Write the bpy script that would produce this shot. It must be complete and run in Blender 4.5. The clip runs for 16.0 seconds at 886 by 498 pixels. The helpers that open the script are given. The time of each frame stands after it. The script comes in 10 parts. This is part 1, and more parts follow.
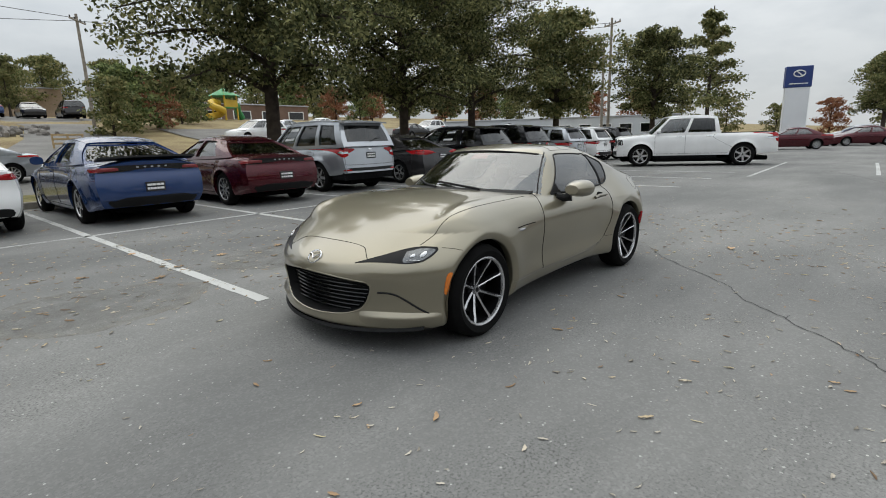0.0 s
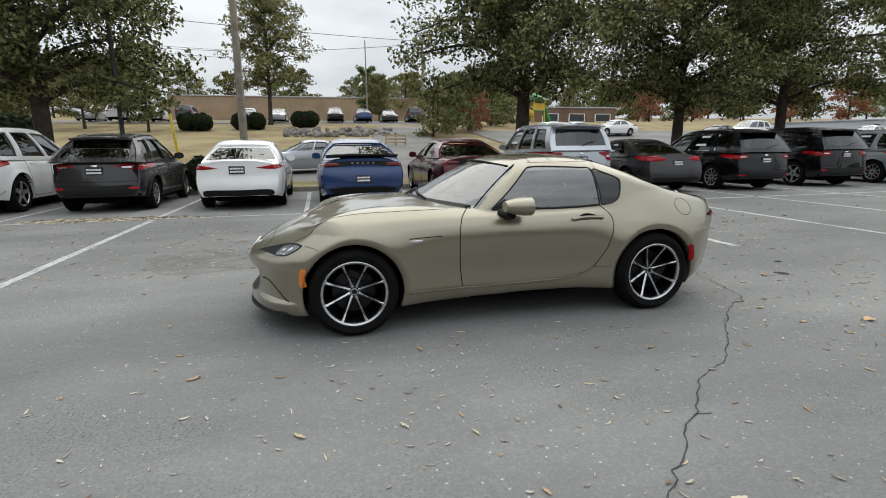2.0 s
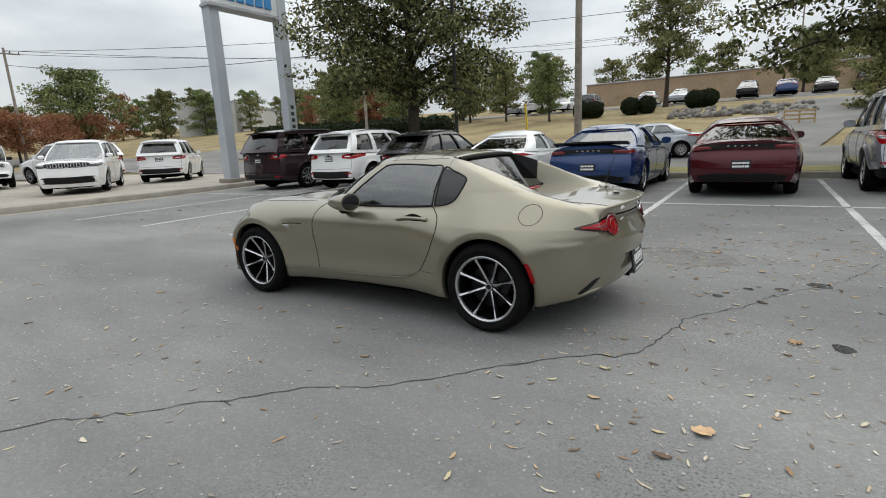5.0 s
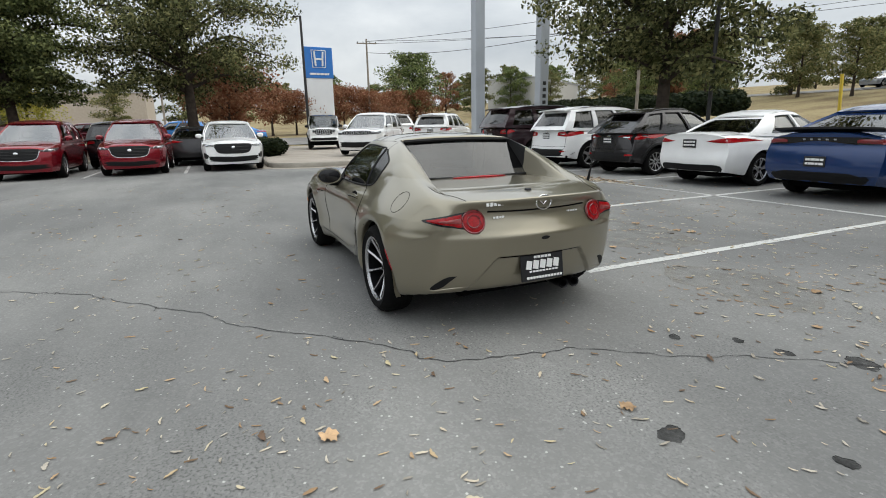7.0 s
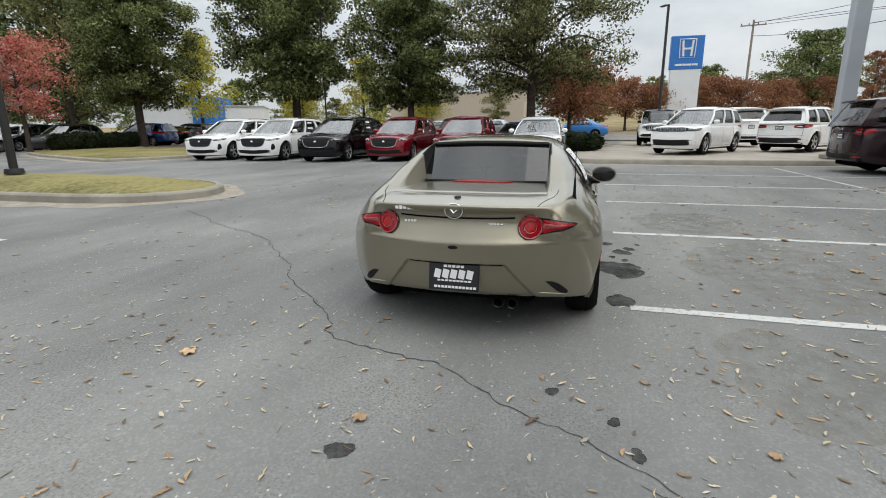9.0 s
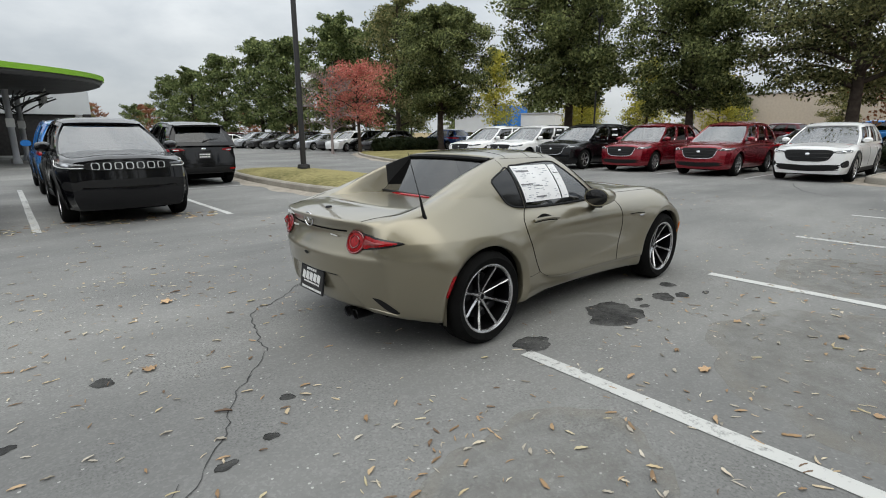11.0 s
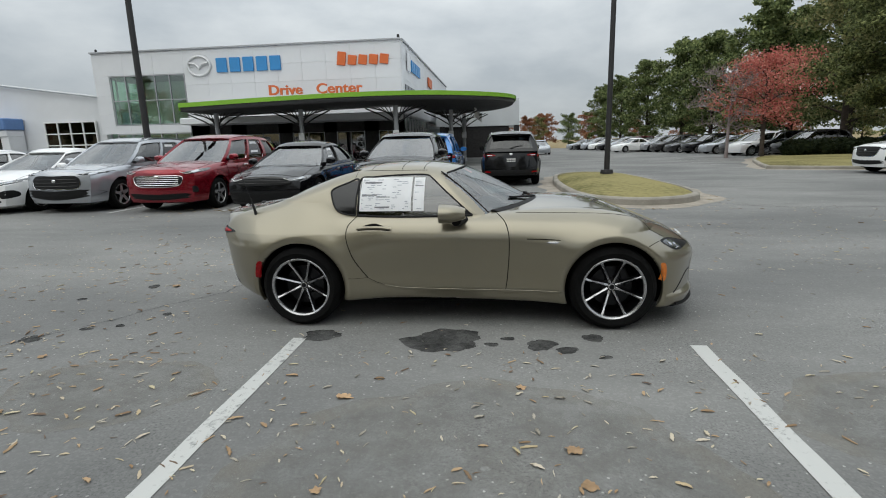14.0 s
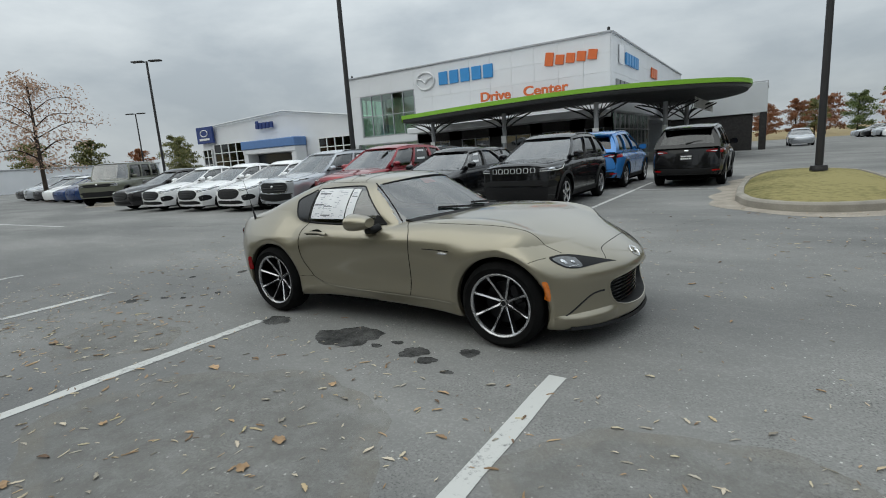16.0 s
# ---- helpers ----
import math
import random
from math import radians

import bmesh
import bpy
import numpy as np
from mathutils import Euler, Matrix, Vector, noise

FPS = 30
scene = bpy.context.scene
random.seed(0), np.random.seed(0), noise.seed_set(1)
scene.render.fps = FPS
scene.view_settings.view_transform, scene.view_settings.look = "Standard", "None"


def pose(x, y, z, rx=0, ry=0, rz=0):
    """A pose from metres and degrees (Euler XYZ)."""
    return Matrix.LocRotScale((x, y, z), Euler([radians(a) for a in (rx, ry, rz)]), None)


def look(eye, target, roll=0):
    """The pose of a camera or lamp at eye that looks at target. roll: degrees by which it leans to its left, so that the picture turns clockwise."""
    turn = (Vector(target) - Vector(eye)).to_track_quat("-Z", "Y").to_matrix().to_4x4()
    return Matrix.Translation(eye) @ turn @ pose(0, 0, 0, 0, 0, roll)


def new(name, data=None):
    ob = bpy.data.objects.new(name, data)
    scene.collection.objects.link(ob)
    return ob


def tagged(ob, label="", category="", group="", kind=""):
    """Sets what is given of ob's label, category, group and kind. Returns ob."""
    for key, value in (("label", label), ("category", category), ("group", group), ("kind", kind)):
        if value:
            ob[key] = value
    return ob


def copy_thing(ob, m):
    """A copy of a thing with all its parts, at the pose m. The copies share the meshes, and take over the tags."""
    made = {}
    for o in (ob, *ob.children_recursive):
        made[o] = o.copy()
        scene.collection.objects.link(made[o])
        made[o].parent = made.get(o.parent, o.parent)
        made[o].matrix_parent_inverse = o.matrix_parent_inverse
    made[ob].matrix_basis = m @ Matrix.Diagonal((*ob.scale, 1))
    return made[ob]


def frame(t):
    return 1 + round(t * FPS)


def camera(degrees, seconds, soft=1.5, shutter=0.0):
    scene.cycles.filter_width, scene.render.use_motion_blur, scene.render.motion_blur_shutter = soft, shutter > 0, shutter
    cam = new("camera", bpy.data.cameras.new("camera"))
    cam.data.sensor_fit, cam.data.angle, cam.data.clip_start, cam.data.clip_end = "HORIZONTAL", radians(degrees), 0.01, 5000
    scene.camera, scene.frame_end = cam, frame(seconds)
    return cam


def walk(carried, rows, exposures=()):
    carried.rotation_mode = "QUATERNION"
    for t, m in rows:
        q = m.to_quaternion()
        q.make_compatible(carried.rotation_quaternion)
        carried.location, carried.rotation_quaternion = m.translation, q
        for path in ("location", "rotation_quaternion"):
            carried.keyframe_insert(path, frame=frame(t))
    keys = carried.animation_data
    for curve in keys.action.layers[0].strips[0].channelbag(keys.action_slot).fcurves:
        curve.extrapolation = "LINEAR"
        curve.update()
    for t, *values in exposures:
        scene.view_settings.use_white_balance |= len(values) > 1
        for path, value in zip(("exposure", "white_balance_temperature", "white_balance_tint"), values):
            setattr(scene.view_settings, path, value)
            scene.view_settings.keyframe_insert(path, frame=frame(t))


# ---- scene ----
cam = camera(82.9, 16.0, 1.0)
PATH = [
    (0, (3.592, 2.675, 1.248), (2.137, 1.37, 0.825), -1.6),
    (0.5, (3.112, 3.169, 1.249), (1.875, 1.653, 0.835), -1.2),
    (1, (2.552, 3.562, 1.253), (1.561, 1.874, 0.844), -0.7),
    (1.5, (1.96, 3.88, 1.253), (1.221, 2.066, 0.849), -0.4),
    (2, (1.326, 4.09, 1.256), (0.864, 2.185, 0.86), -0.5),
    (2.5, (0.688, 4.212, 1.255), (0.469, 2.263, 0.865), -0.8),
    (3, (0.054, 4.219, 1.263), (0.112, 2.257, 0.878), -1.2),
    (3.2, (-0.231, 4.219, 1.274), (-0.054, 2.265, 0.887), -1.4),
    (5.3, (-2.95, 3.425, 1.242), (-1.77, 1.863, 0.832), -2.5),
    (5.5, (-3.149, 3.275, 1.217), (-1.887, 1.778, 0.809), -2.3),
    (6, (-3.631, 2.823, 1.211), (-2.158, 1.541, 0.779), -2.2),
    (6.5, (-4.038, 2.328, 1.215), (-2.411, 1.26, 0.752), -1.3),
    (7, (-4.363, 1.758, 1.233), (-2.59, 0.961, 0.764), -1.1),
    (7.5, (-4.601, 1.156, 1.225), (-2.717, 0.672, 0.759), -0.6),
    (8, (-4.746, 0.512, 1.234), (-2.807, 0.369, 0.763), -0.9),
    (8.5, (-4.764, -0.094, 1.239), (-2.831, 0.106, 0.768), -0.3),
    (9, (-4.685, -0.718, 1.266), (-2.815, -0.188, 0.794), -0.5),
    (9.5, (-4.475, -1.303, 1.268), (-2.703, -0.499, 0.803), -0.5),
    (10, (-4.181, -1.882, 1.287), (-2.533, -0.843, 0.837), -0.3),
    (10.2, (-4.032, -2.108, 1.309), (-2.451, -0.97, 0.858), -0.4),
    (12.3, (-1.864, -3.842, 1.302), (-1.185, -2.009, 0.88), 0.4),
    (12.5, (-1.613, -3.948, 1.307), (-1.039, -2.079, 0.887), 0.3),
    (13, (-0.982, -4.184, 1.325), (-0.658, -2.255, 0.906), 0.5),
    (13.5, (-0.329, -4.283, 1.311), (-0.272, -2.328, 0.895), -0.1),
    (14, (0.336, -4.315, 1.331), (0.116, -2.37, 0.921), -1.4),
    (14.5, (0.994, -4.24, 1.332), (0.524, -2.337, 0.932), -2.8),
    (15, (1.618, -4.113, 1.342), (0.91, -2.283, 0.958), -3.4),
    (15.5, (2.136, -3.907, 1.326), (1.228, -2.164, 0.956), -3.3),
    (16, (2.622, -3.712, 1.326), (1.541, -2.07, 0.955), -3.9),
]
EXPOSURES = ((0, 0.12, 6730, 10), (1.5, 0.20, 6730, 10), (3, 0.42, 6730, 10), (5.5, 0.23, 6730, 10), (7, 0.32, 6730, 10), (9, 0.32, 6730, 10), (10, 0.28, 6730, 10), (12.5, 0.18, 6730, 10), (13.5, 0.05, 6680, 9), (14.5, 0.0, 6590, 8), (16, -0.08, 6520, 7))
walk(cam, [(t, look(eye, target, roll)) for t, eye, target, roll in PATH], EXPOSURES)


# ---------------------------------------------------------------- light
world = bpy.data.worlds.new("overcast_sky")
scene.world = world
world.use_nodes = True
wn, wl = world.node_tree.nodes, world.node_tree.links
wn.clear()
w_out = wn.new("ShaderNodeOutputWorld")
w_bg = wn.new("ShaderNodeBackground")
w_sky = wn.new("ShaderNodeTexSky")
w_sky.sky_type, w_sky.sun_disc = "NISHITA", False
w_sky.sun_elevation, w_sky.sun_rotation = radians(48), radians(200)
w_dim = wn.new("ShaderNodeMixRGB")
w_dim.blend_type = "MULTIPLY"
w_dim.inputs[0].default_value, w_dim.inputs[2].default_value = 1.0, (0.09, 0.09, 0.09, 1)
w_co = wn.new("ShaderNodeTexCoord")
w_sep = wn.new("ShaderNodeSeparateXYZ")
w_map = wn.new("ShaderNodeMapping")
w_map.inputs["Scale"].default_value = (1.0, 1.0, 2.4)
w_noise = wn.new("ShaderNodeTexNoise")
w_noise.inputs["Scale"].default_value, w_noise.inputs["Detail"].default_value = 2.4, 7.0
w_noise.inputs["Roughness"].default_value, w_noise.inputs["Distortion"].default_value = 0.55, 0.12
w_ramp = wn.new("ShaderNodeValToRGB")
w_ramp.color_ramp.elements[0].position, w_ramp.color_ramp.elements[0].color = 0.37, (0.535, 0.595, 0.655, 1)
w_ramp.color_ramp.elements[1].position, w_ramp.color_ramp.elements[1].color = 0.62, (0.795, 0.85, 0.895, 1)
w_up = wn.new("ShaderNodeMapRange")
w_up.inputs["From Min"].default_value, w_up.inputs["From Max"].default_value = 0.05, 1.0
w_up.inputs["To Min"].default_value, w_up.inputs["To Max"].default_value = 0.86, 2.6
w_cl = wn.new("ShaderNodeMixRGB")
w_cl.blend_type = "MULTIPLY"
w_cl.inputs[0].default_value = 1.0
w_mix = wn.new("ShaderNodeMixRGB")
w_mix.inputs[0].default_value = 0.93
wl.new(w_co.outputs["Generated"], w_map.inputs[0])
wl.new(w_map.outputs[0], w_noise.inputs["Vector"])
wl.new(w_noise.outputs["Fac"], w_ramp.inputs[0])
wl.new(w_co.outputs["Generated"], w_sep.inputs[0])
wl.new(w_sep.outputs["Z"], w_up.inputs["Value"])
wl.new(w_ramp.outputs[0], w_cl.inputs[1])
wl.new(w_up.outputs[0], w_cl.inputs[2])
wl.new(w_sky.outputs[0], w_dim.inputs[1])
wl.new(w_dim.outputs[0], w_mix.inputs[1])
wl.new(w_cl.outputs[0], w_mix.inputs[2])
wl.new(w_mix.outputs[0], w_bg.inputs[0])
w_bg.inputs[1].default_value = 0.82
wl.new(w_bg.outputs[0], w_out.inputs[0])

sun_data = bpy.data.lights.new("sun", "SUN")
sun_data.energy, sun_data.angle, sun_data.color = 0.85, radians(70), (1.0, 0.97, 0.86)
sun = new("sun", sun_data)
sun.matrix_world = look((-6, -14, 22), (0, 0, 0))
scene.view_settings.exposure = 0.0


# ---------------------------------------------------------------- materials
def mat(name, col, rough=0.5, metal=0.0, coat=0.0, vary=0.12, scale=4.0, bump=0.0, bscale=60.0, spec=0.5, island=0.0,
        obj=0.0, fine=0.0, emit=None):
    """A Principled material: base colour with blotches, fine grain, relief, and variation by island or by object."""
    m = bpy.data.materials.new(name)
    m.use_nodes = True
    n, l = m.node_tree.nodes, m.node_tree.links
    b = n["Principled BSDF"]
    b.inputs["Roughness"].default_value, b.inputs["Metallic"].default_value = rough, metal
    b.inputs["Coat Weight"].default_value, b.inputs["Coat Roughness"].default_value = coat, 0.03
    b.inputs["Specular IOR Level"].default_value = spec
    b.inputs["Base Color"].default_value = (*col, 1)
    if emit:
        b.inputs["Emission Color"].default_value, b.inputs["Emission Strength"].default_value = (*col, 1), emit
    co = n.new("ShaderNodeTexCoord")
    factor = None

    def times(a, c):
        if a is None:
            return c
        k = n.new("ShaderNodeMath")
        k.operation = "MULTIPLY"
        l.new(a, k.inputs[0]), l.new(c, k.inputs[1])
        return k.outputs[0]

    def spread(out, lo, hi, a=0.0, z=1.0):
        r = n.new("ShaderNodeMapRange")
        r.inputs["From Min"].default_value, r.inputs["From Max"].default_value = a, z
        r.inputs["To Min"].default_value, r.inputs["To Max"].default_value = lo, hi
        l.new(out, r.inputs["Value"])
        return r.outputs[0]

    if vary:
        t = n.new("ShaderNodeTexNoise")
        t.inputs["Scale"].default_value, t.inputs["Detail"].default_value = scale, 5
        l.new(co.outputs["Object"], t.inputs["Vector"])
        factor = times(factor, spread(t.outputs["Fac"], 1 - vary, 1 + vary, 0.25, 0.75))
    if fine:
        t = n.new("ShaderNodeTexNoise")
        t.inputs["Scale"].default_value, t.inputs["Detail"].default_value = bscale, 3
        l.new(co.outputs["Object"], t.inputs["Vector"])
        factor = times(factor, spread(t.outputs["Fac"], 1 - fine, 1 + fine, 0.3, 0.7))
    if island:
        g = n.new("ShaderNodeNewGeometry")
        factor = times(factor, spread(g.outputs["Random Per Island"], 1 - island, 1 + island))
    if obj:
        g = n.new("ShaderNodeObjectInfo")
        factor = times(factor, spread(g.outputs["Random"], 1 - obj, 1 + obj))
    if factor is not None:
        k = n.new("ShaderNodeMixRGB")
        k.blend_type = "MULTIPLY"
        k.inputs[0].default_value, k.inputs[1].default_value = 1.0, (*col, 1)
        l.new(factor, k.inputs[2])
        l.new(k.outputs[0], b.inputs["Base Color"])
        l.new(spread(factor, rough * 1.12, rough * 0.88, 0.7, 1.3), b.inputs["Roughness"])
    if bump:
        t = n.new("ShaderNodeTexNoise")
        t.inputs["Scale"].default_value, t.inputs["Detail"].default_value = bscale, 4
        l.new(co.outputs["Object"], t.inputs["Vector"])
        p = n.new("ShaderNodeBump")
        p.inputs["Strength"].default_value, p.inputs["Distance"].default_value = bump, 0.02
        l.new(t.outputs["Fac"], p.inputs["Height"])
        l.new(p.outputs[0], b.inputs["Normal"])
    return m


def paint(name, col, flake=0.0):
    return mat(name, col, rough=0.26, metal=flake, coat=0.8 if max(col) > 0.05 else 0.65, spec=0.5 if max(col) > 0.1 else 0.15, vary=0.05, scale=3.0, fine=0.03, bscale=900.0)


def glass(name, tint, sheen=0.14):
    m = bpy.data.materials.new(name)
    m.use_nodes = True
    n, l = m.node_tree.nodes, m.node_tree.links
    b = n["Principled BSDF"]
    clear, blend, face = n.new("ShaderNodeBsdfTransparent"), n.new("ShaderNodeMixShader"), n.new("ShaderNodeLayerWeight")
    edge, lift = n.new("ShaderNodeMath"), n.new("ShaderNodeMath")
    edge.operation, edge.inputs[1].default_value = "POWER", 3.2
    lift.operation, lift.inputs[1].default_value, lift.inputs[2].default_value = "MULTIPLY_ADD", 0.62, sheen
    face.inputs["Blend"].default_value = 0.5
    gloss = n.new("ShaderNodeBsdfGlossy")
    n.remove(b)
    clear.inputs[0].default_value = (*tint, 1)
    gloss.inputs["Roughness"].default_value = 0.02
    l.new(face.outputs["Facing"], edge.inputs[0]), l.new(edge.outputs[0], lift.inputs[0]), l.new(lift.outputs[0], blend.inputs[0])
    l.new(clear.outputs[0], blend.inputs[1]), l.new(gloss.outputs[0], blend.inputs[2])
    l.new(blend.outputs[0], n["Material Output"].inputs[0])
    return m


def leaf_mat(name, a, b_, c, trans=0.38):
    """Leaves: three colours spread leaf by leaf, a little light let through."""
    m = bpy.data.materials.new(name)
    m.use_nodes = True
    n, l = m.node_tree.nodes, m.node_tree.links
    b = n["Principled BSDF"]
    b.inputs["Roughness"].default_value = 0.65
    b.inputs["Specular IOR Level"].default_value = 0.14
    g, r = n.new("ShaderNodeNewGeometry"), n.new("ShaderNodeValToRGB")
    r.color_ramp.elements[0].color, r.color_ramp.elements[1].color = (*a, 1), (*c, 1)
    e = r.color_ramp.elements.new(0.55)
    e.color = (*b_, 1)
    l.new(g.outputs["Random Per Island"], r.inputs[0])
    l.new(r.outputs[0], b.inputs["Base Color"])
    t, x = n.new("ShaderNodeBsdfTranslucent"), n.new("ShaderNodeMixShader")
    x.inputs[0].default_value = trans
    l.new(r.outputs[0], t.inputs[0])
    l.new(b.outputs[0], x.inputs[1]), l.new(t.outputs[0], x.inputs[2])
    l.new(x.outputs[0], n["Material Output"].inputs[0])
    return m


def asphalt_mat(name, dark, light, seed=0.0):
    """Worn asphalt: patches, tyre-polished bands, stone specks and fine relief."""
    m = bpy.data.materials.new(name)
    m.use_nodes = True
    n, l = m.node_tree.nodes, m.node_tree.links
    b = n["Principled BSDF"]
    co = n.new("ShaderNodeTexCoord")

    def tex(scale, detail, rough=0.5, stretch=None):
        t = n.new("ShaderNodeTexNoise")
        t.inputs["Scale"].default_value, t.inputs["Detail"].default_value, t.inputs["Roughness"].default_value = scale, detail, rough
        mp = n.new("ShaderNodeMapping")
        mp.inputs["Location"].default_value = (seed, seed * 2, 0)
        mp.inputs["Scale"].default_value = stretch or (1, 1, 1)
        l.new(co.outputs["Object"], mp.inputs[0]), l.new(mp.outputs[0], t.inputs["Vector"])
        return t.outputs["Fac"]

    def ramp(src, stops):
        r = n.new("ShaderNodeValToRGB")
        r.color_ramp.elements[0].position, r.color_ramp.elements[0].color = stops[0][0], (*stops[0][1], 1)
        r.color_ramp.elements[1].position, r.color_ramp.elements[1].color = stops[1][0], (*stops[1][1], 1)
        l.new(src, r.inputs[0])
        return r.outputs[0]

    def mult(a, c, f=1.0):
        k = n.new("ShaderNodeMixRGB")
        k.blend_type = "MULTIPLY"
        k.inputs[0].default_value = f
        l.new(a, k.inputs[1]), l.new(c, k.inputs[2])
        return k.outputs[0]

    base = ramp(tex(0.22, 6, 0.55, (1, 1.7, 1)), ((0.38, dark), (0.62, light)))
    streak = ramp(tex(1.3, 5, 0.6, (0.35, 1.6, 1)), ((0.3, (0.9,) * 3), (0.7, (1.08,) * 3)))
    mid = ramp(tex(16, 6, 0.7), ((0.3, (0.94,) * 3), (0.7, (1.05,) * 3)))
    v = n.new("ShaderNodeTexVoronoi")
    v.inputs["Scale"].default_value = 85
    l.new(co.outputs["Object"], v.inputs["Vector"])
    stone = n.new("ShaderNodeSeparateColor")
    l.new(v.outputs["Color"], stone.inputs[0])
    speck = ramp(stone.outputs[0], ((0.55, (0.96,) * 3), (1.0, (1.14,) * 3)))
    v2 = n.new("ShaderNodeTexVoronoi")
    v2.inputs["Scale"].default_value = 34
    l.new(co.outputs["Object"], v2.inputs["Vector"])
    pick, near, chip, chosen = n.new("ShaderNodeSeparateColor"), n.new("ShaderNodeMath"), n.new("ShaderNodeMath"), n.new("ShaderNodeMath")
    near.operation, near.inputs[1].default_value = "LESS_THAN", 0.20
    chip.operation, chip.inputs[1].default_value = "GREATER_THAN", 0.90
    chosen.operation = "MULTIPLY"
    l.new(v2.outputs["Color"], pick.inputs[0]), l.new(v2.outputs["Distance"], near.inputs[0]), l.new(pick.outputs[1], chip.inputs[0])
    l.new(near.outputs[0], chosen.inputs[0]), l.new(chip.outputs[0], chosen.inputs[1])
    chips = ramp(chosen.outputs[0], ((0.0, (1.0,) * 3), (1.0, (2.1, 2.1, 2.05))))
    pits = ramp(tex(75, 4, 0.6), ((0.50, (1.06,) * 3), (0.64, (0.55,) * 3)))
    coarse = ramp(tex(0.9, 5, 0.65), ((0.46, (0.12,) * 3), (0.64, (1.0,) * 3)))
    col = mult(mult(mult(mult(base, streak), mid), speck), chips)
    pitted = n.new("ShaderNodeMixRGB")
    pitted.blend_type = "MULTIPLY"
    l.new(coarse, pitted.inputs[0]), l.new(col, pitted.inputs[1]), l.new(pits, pitted.inputs[2])
    col = pitted.outputs[0]
    l.new(col, b.inputs["Base Color"])
    b.inputs["Roughness"].default_value = 0.88
    b.inputs["Specular IOR Level"].default_value = 0.3
    p = n.new("ShaderNodeBump")
    p.inputs["Strength"].default_value, p.inputs["Distance"].default_value = 0.2, 0.004
    l.new(v.outputs["Distance"], p.inputs["Height"])
    p2 = n.new("ShaderNodeBump")
    p2.inputs["Strength"].default_value, p2.inputs["Distance"].default_value = 0.10, 0.02
    l.new(tex(14, 5, 0.6), p2.inputs["Height"])
    l.new(p.outputs[0], p2.inputs["Normal"])
    l.new(p2.outputs[0], b.inputs["Normal"])
    return m


def line_mat(name, col, under, wear=0.5):
    """Road paint worn through to the asphalt in specks and scrapes."""
    m = bpy.data.materials.new(name)
    m.use_nodes = True
    n, l = m.node_tree.nodes, m.node_tree.links
    b = n["Principled BSDF"]
    b.inputs["Roughness"].default_value = 0.75
    co, t, t2 = n.new("ShaderNodeTexCoord"), n.new("ShaderNodeTexNoise"), n.new("ShaderNodeTexNoise")
    t.inputs["Scale"].default_value, t.inputs["Detail"].default_value, t.inputs["Roughness"].default_value = 22, 8, 0.75
    t2.inputs["Scale"].default_value, t2.inputs["Detail"].default_value = 1.6, 3
    l.new(co.outputs["Object"], t.inputs["Vector"]), l.new(co.outputs["Object"], t2.inputs["Vector"])
    a = n.new("ShaderNodeMath")
    a.operation = "MULTIPLY_ADD"
    l.new(t2.outputs["Fac"], a.inputs[0])
    a.inputs[1].default_value = 0.5
    l.new(t.outputs["Fac"], a.inputs[2])
    r = n.new("ShaderNodeValToRGB")
    r.color_ramp.elements[0].position, r.color_ramp.elements[0].color = wear + 0.06, (*under, 1)
    r.color_ramp.elements[1].position, r.color_ramp.elements[1].color = wear + 0.2, (*col, 1)
    l.new(a.outputs[0], r.inputs[0])
    l.new(r.outputs[0], b.inputs["Base Color"])
    return m


def grass_mat(name, a, c):
    m = mat(name, a, rough=0.9, vary=0, bump=0.6, bscale=35, spec=0.1)
    n, l = m.node_tree.nodes, m.node_tree.links
    co, t, t2, r, k = n.new("ShaderNodeTexCoord"), n.new("ShaderNodeTexNoise"), n.new("ShaderNodeTexNoise"), n.new("ShaderNodeValToRGB"), n.new("ShaderNodeMath")
    t.inputs["Scale"].default_value, t.inputs["Detail"].default_value = 0.35, 6
    t2.inputs["Scale"].default_value, t2.inputs["Detail"].default_value = 9, 6
    l.new(co.outputs["Object"], t.inputs["Vector"]), l.new(co.outputs["Object"], t2.inputs["Vector"])
    k.operation = "MULTIPLY_ADD"
    k.inputs[1].default_value = 0.8
    l.new(t2.outputs["Fac"], k.inputs[0]), l.new(t.outputs["Fac"], k.inputs[2])
    r.color_ramp.elements[0].position, r.color_ramp.elements[0].color = 0.62, (*a, 1)
    r.color_ramp.elements[1].position, r.color_ramp.elements[1].color = 1.15 - 0.15, (*c, 1)
    l.new(k.outputs[0], r.inputs[0])
    l.new(r.outputs[0], n["Principled BSDF"].inputs["Base Color"])
    return m


ASPHALT = asphalt_mat("worn_asphalt", (0.150, 0.150, 0.147), (0.226, 0.224, 0.215))
ROAD = asphalt_mat("road_asphalt", (0.15, 0.145, 0.135), (0.21, 0.20, 0.19), 7.0)
LINE = line_mat("worn_white_line_paint", (0.50, 0.50, 0.485), (0.19, 0.19, 0.187), 0.56)
LINE_FRESH = line_mat("white_line_paint", (0.52, 0.52, 0.50), (0.19, 0.19, 0.185), 0.50)
CRACK = mat("crack_filler", (0.045, 0.045, 0.045), 0.9, vary=0.4, scale=20)
WORN = asphalt_mat("pale_worn_asphalt", (0.185, 0.184, 0.176), (0.25, 0.247, 0.235), 3.0)
CONCRETE = mat("kerb_concrete", (0.27, 0.248, 0.212), 0.9, vary=0.22, scale=2.5, fine=0.15, bump=0.3, bscale=70)
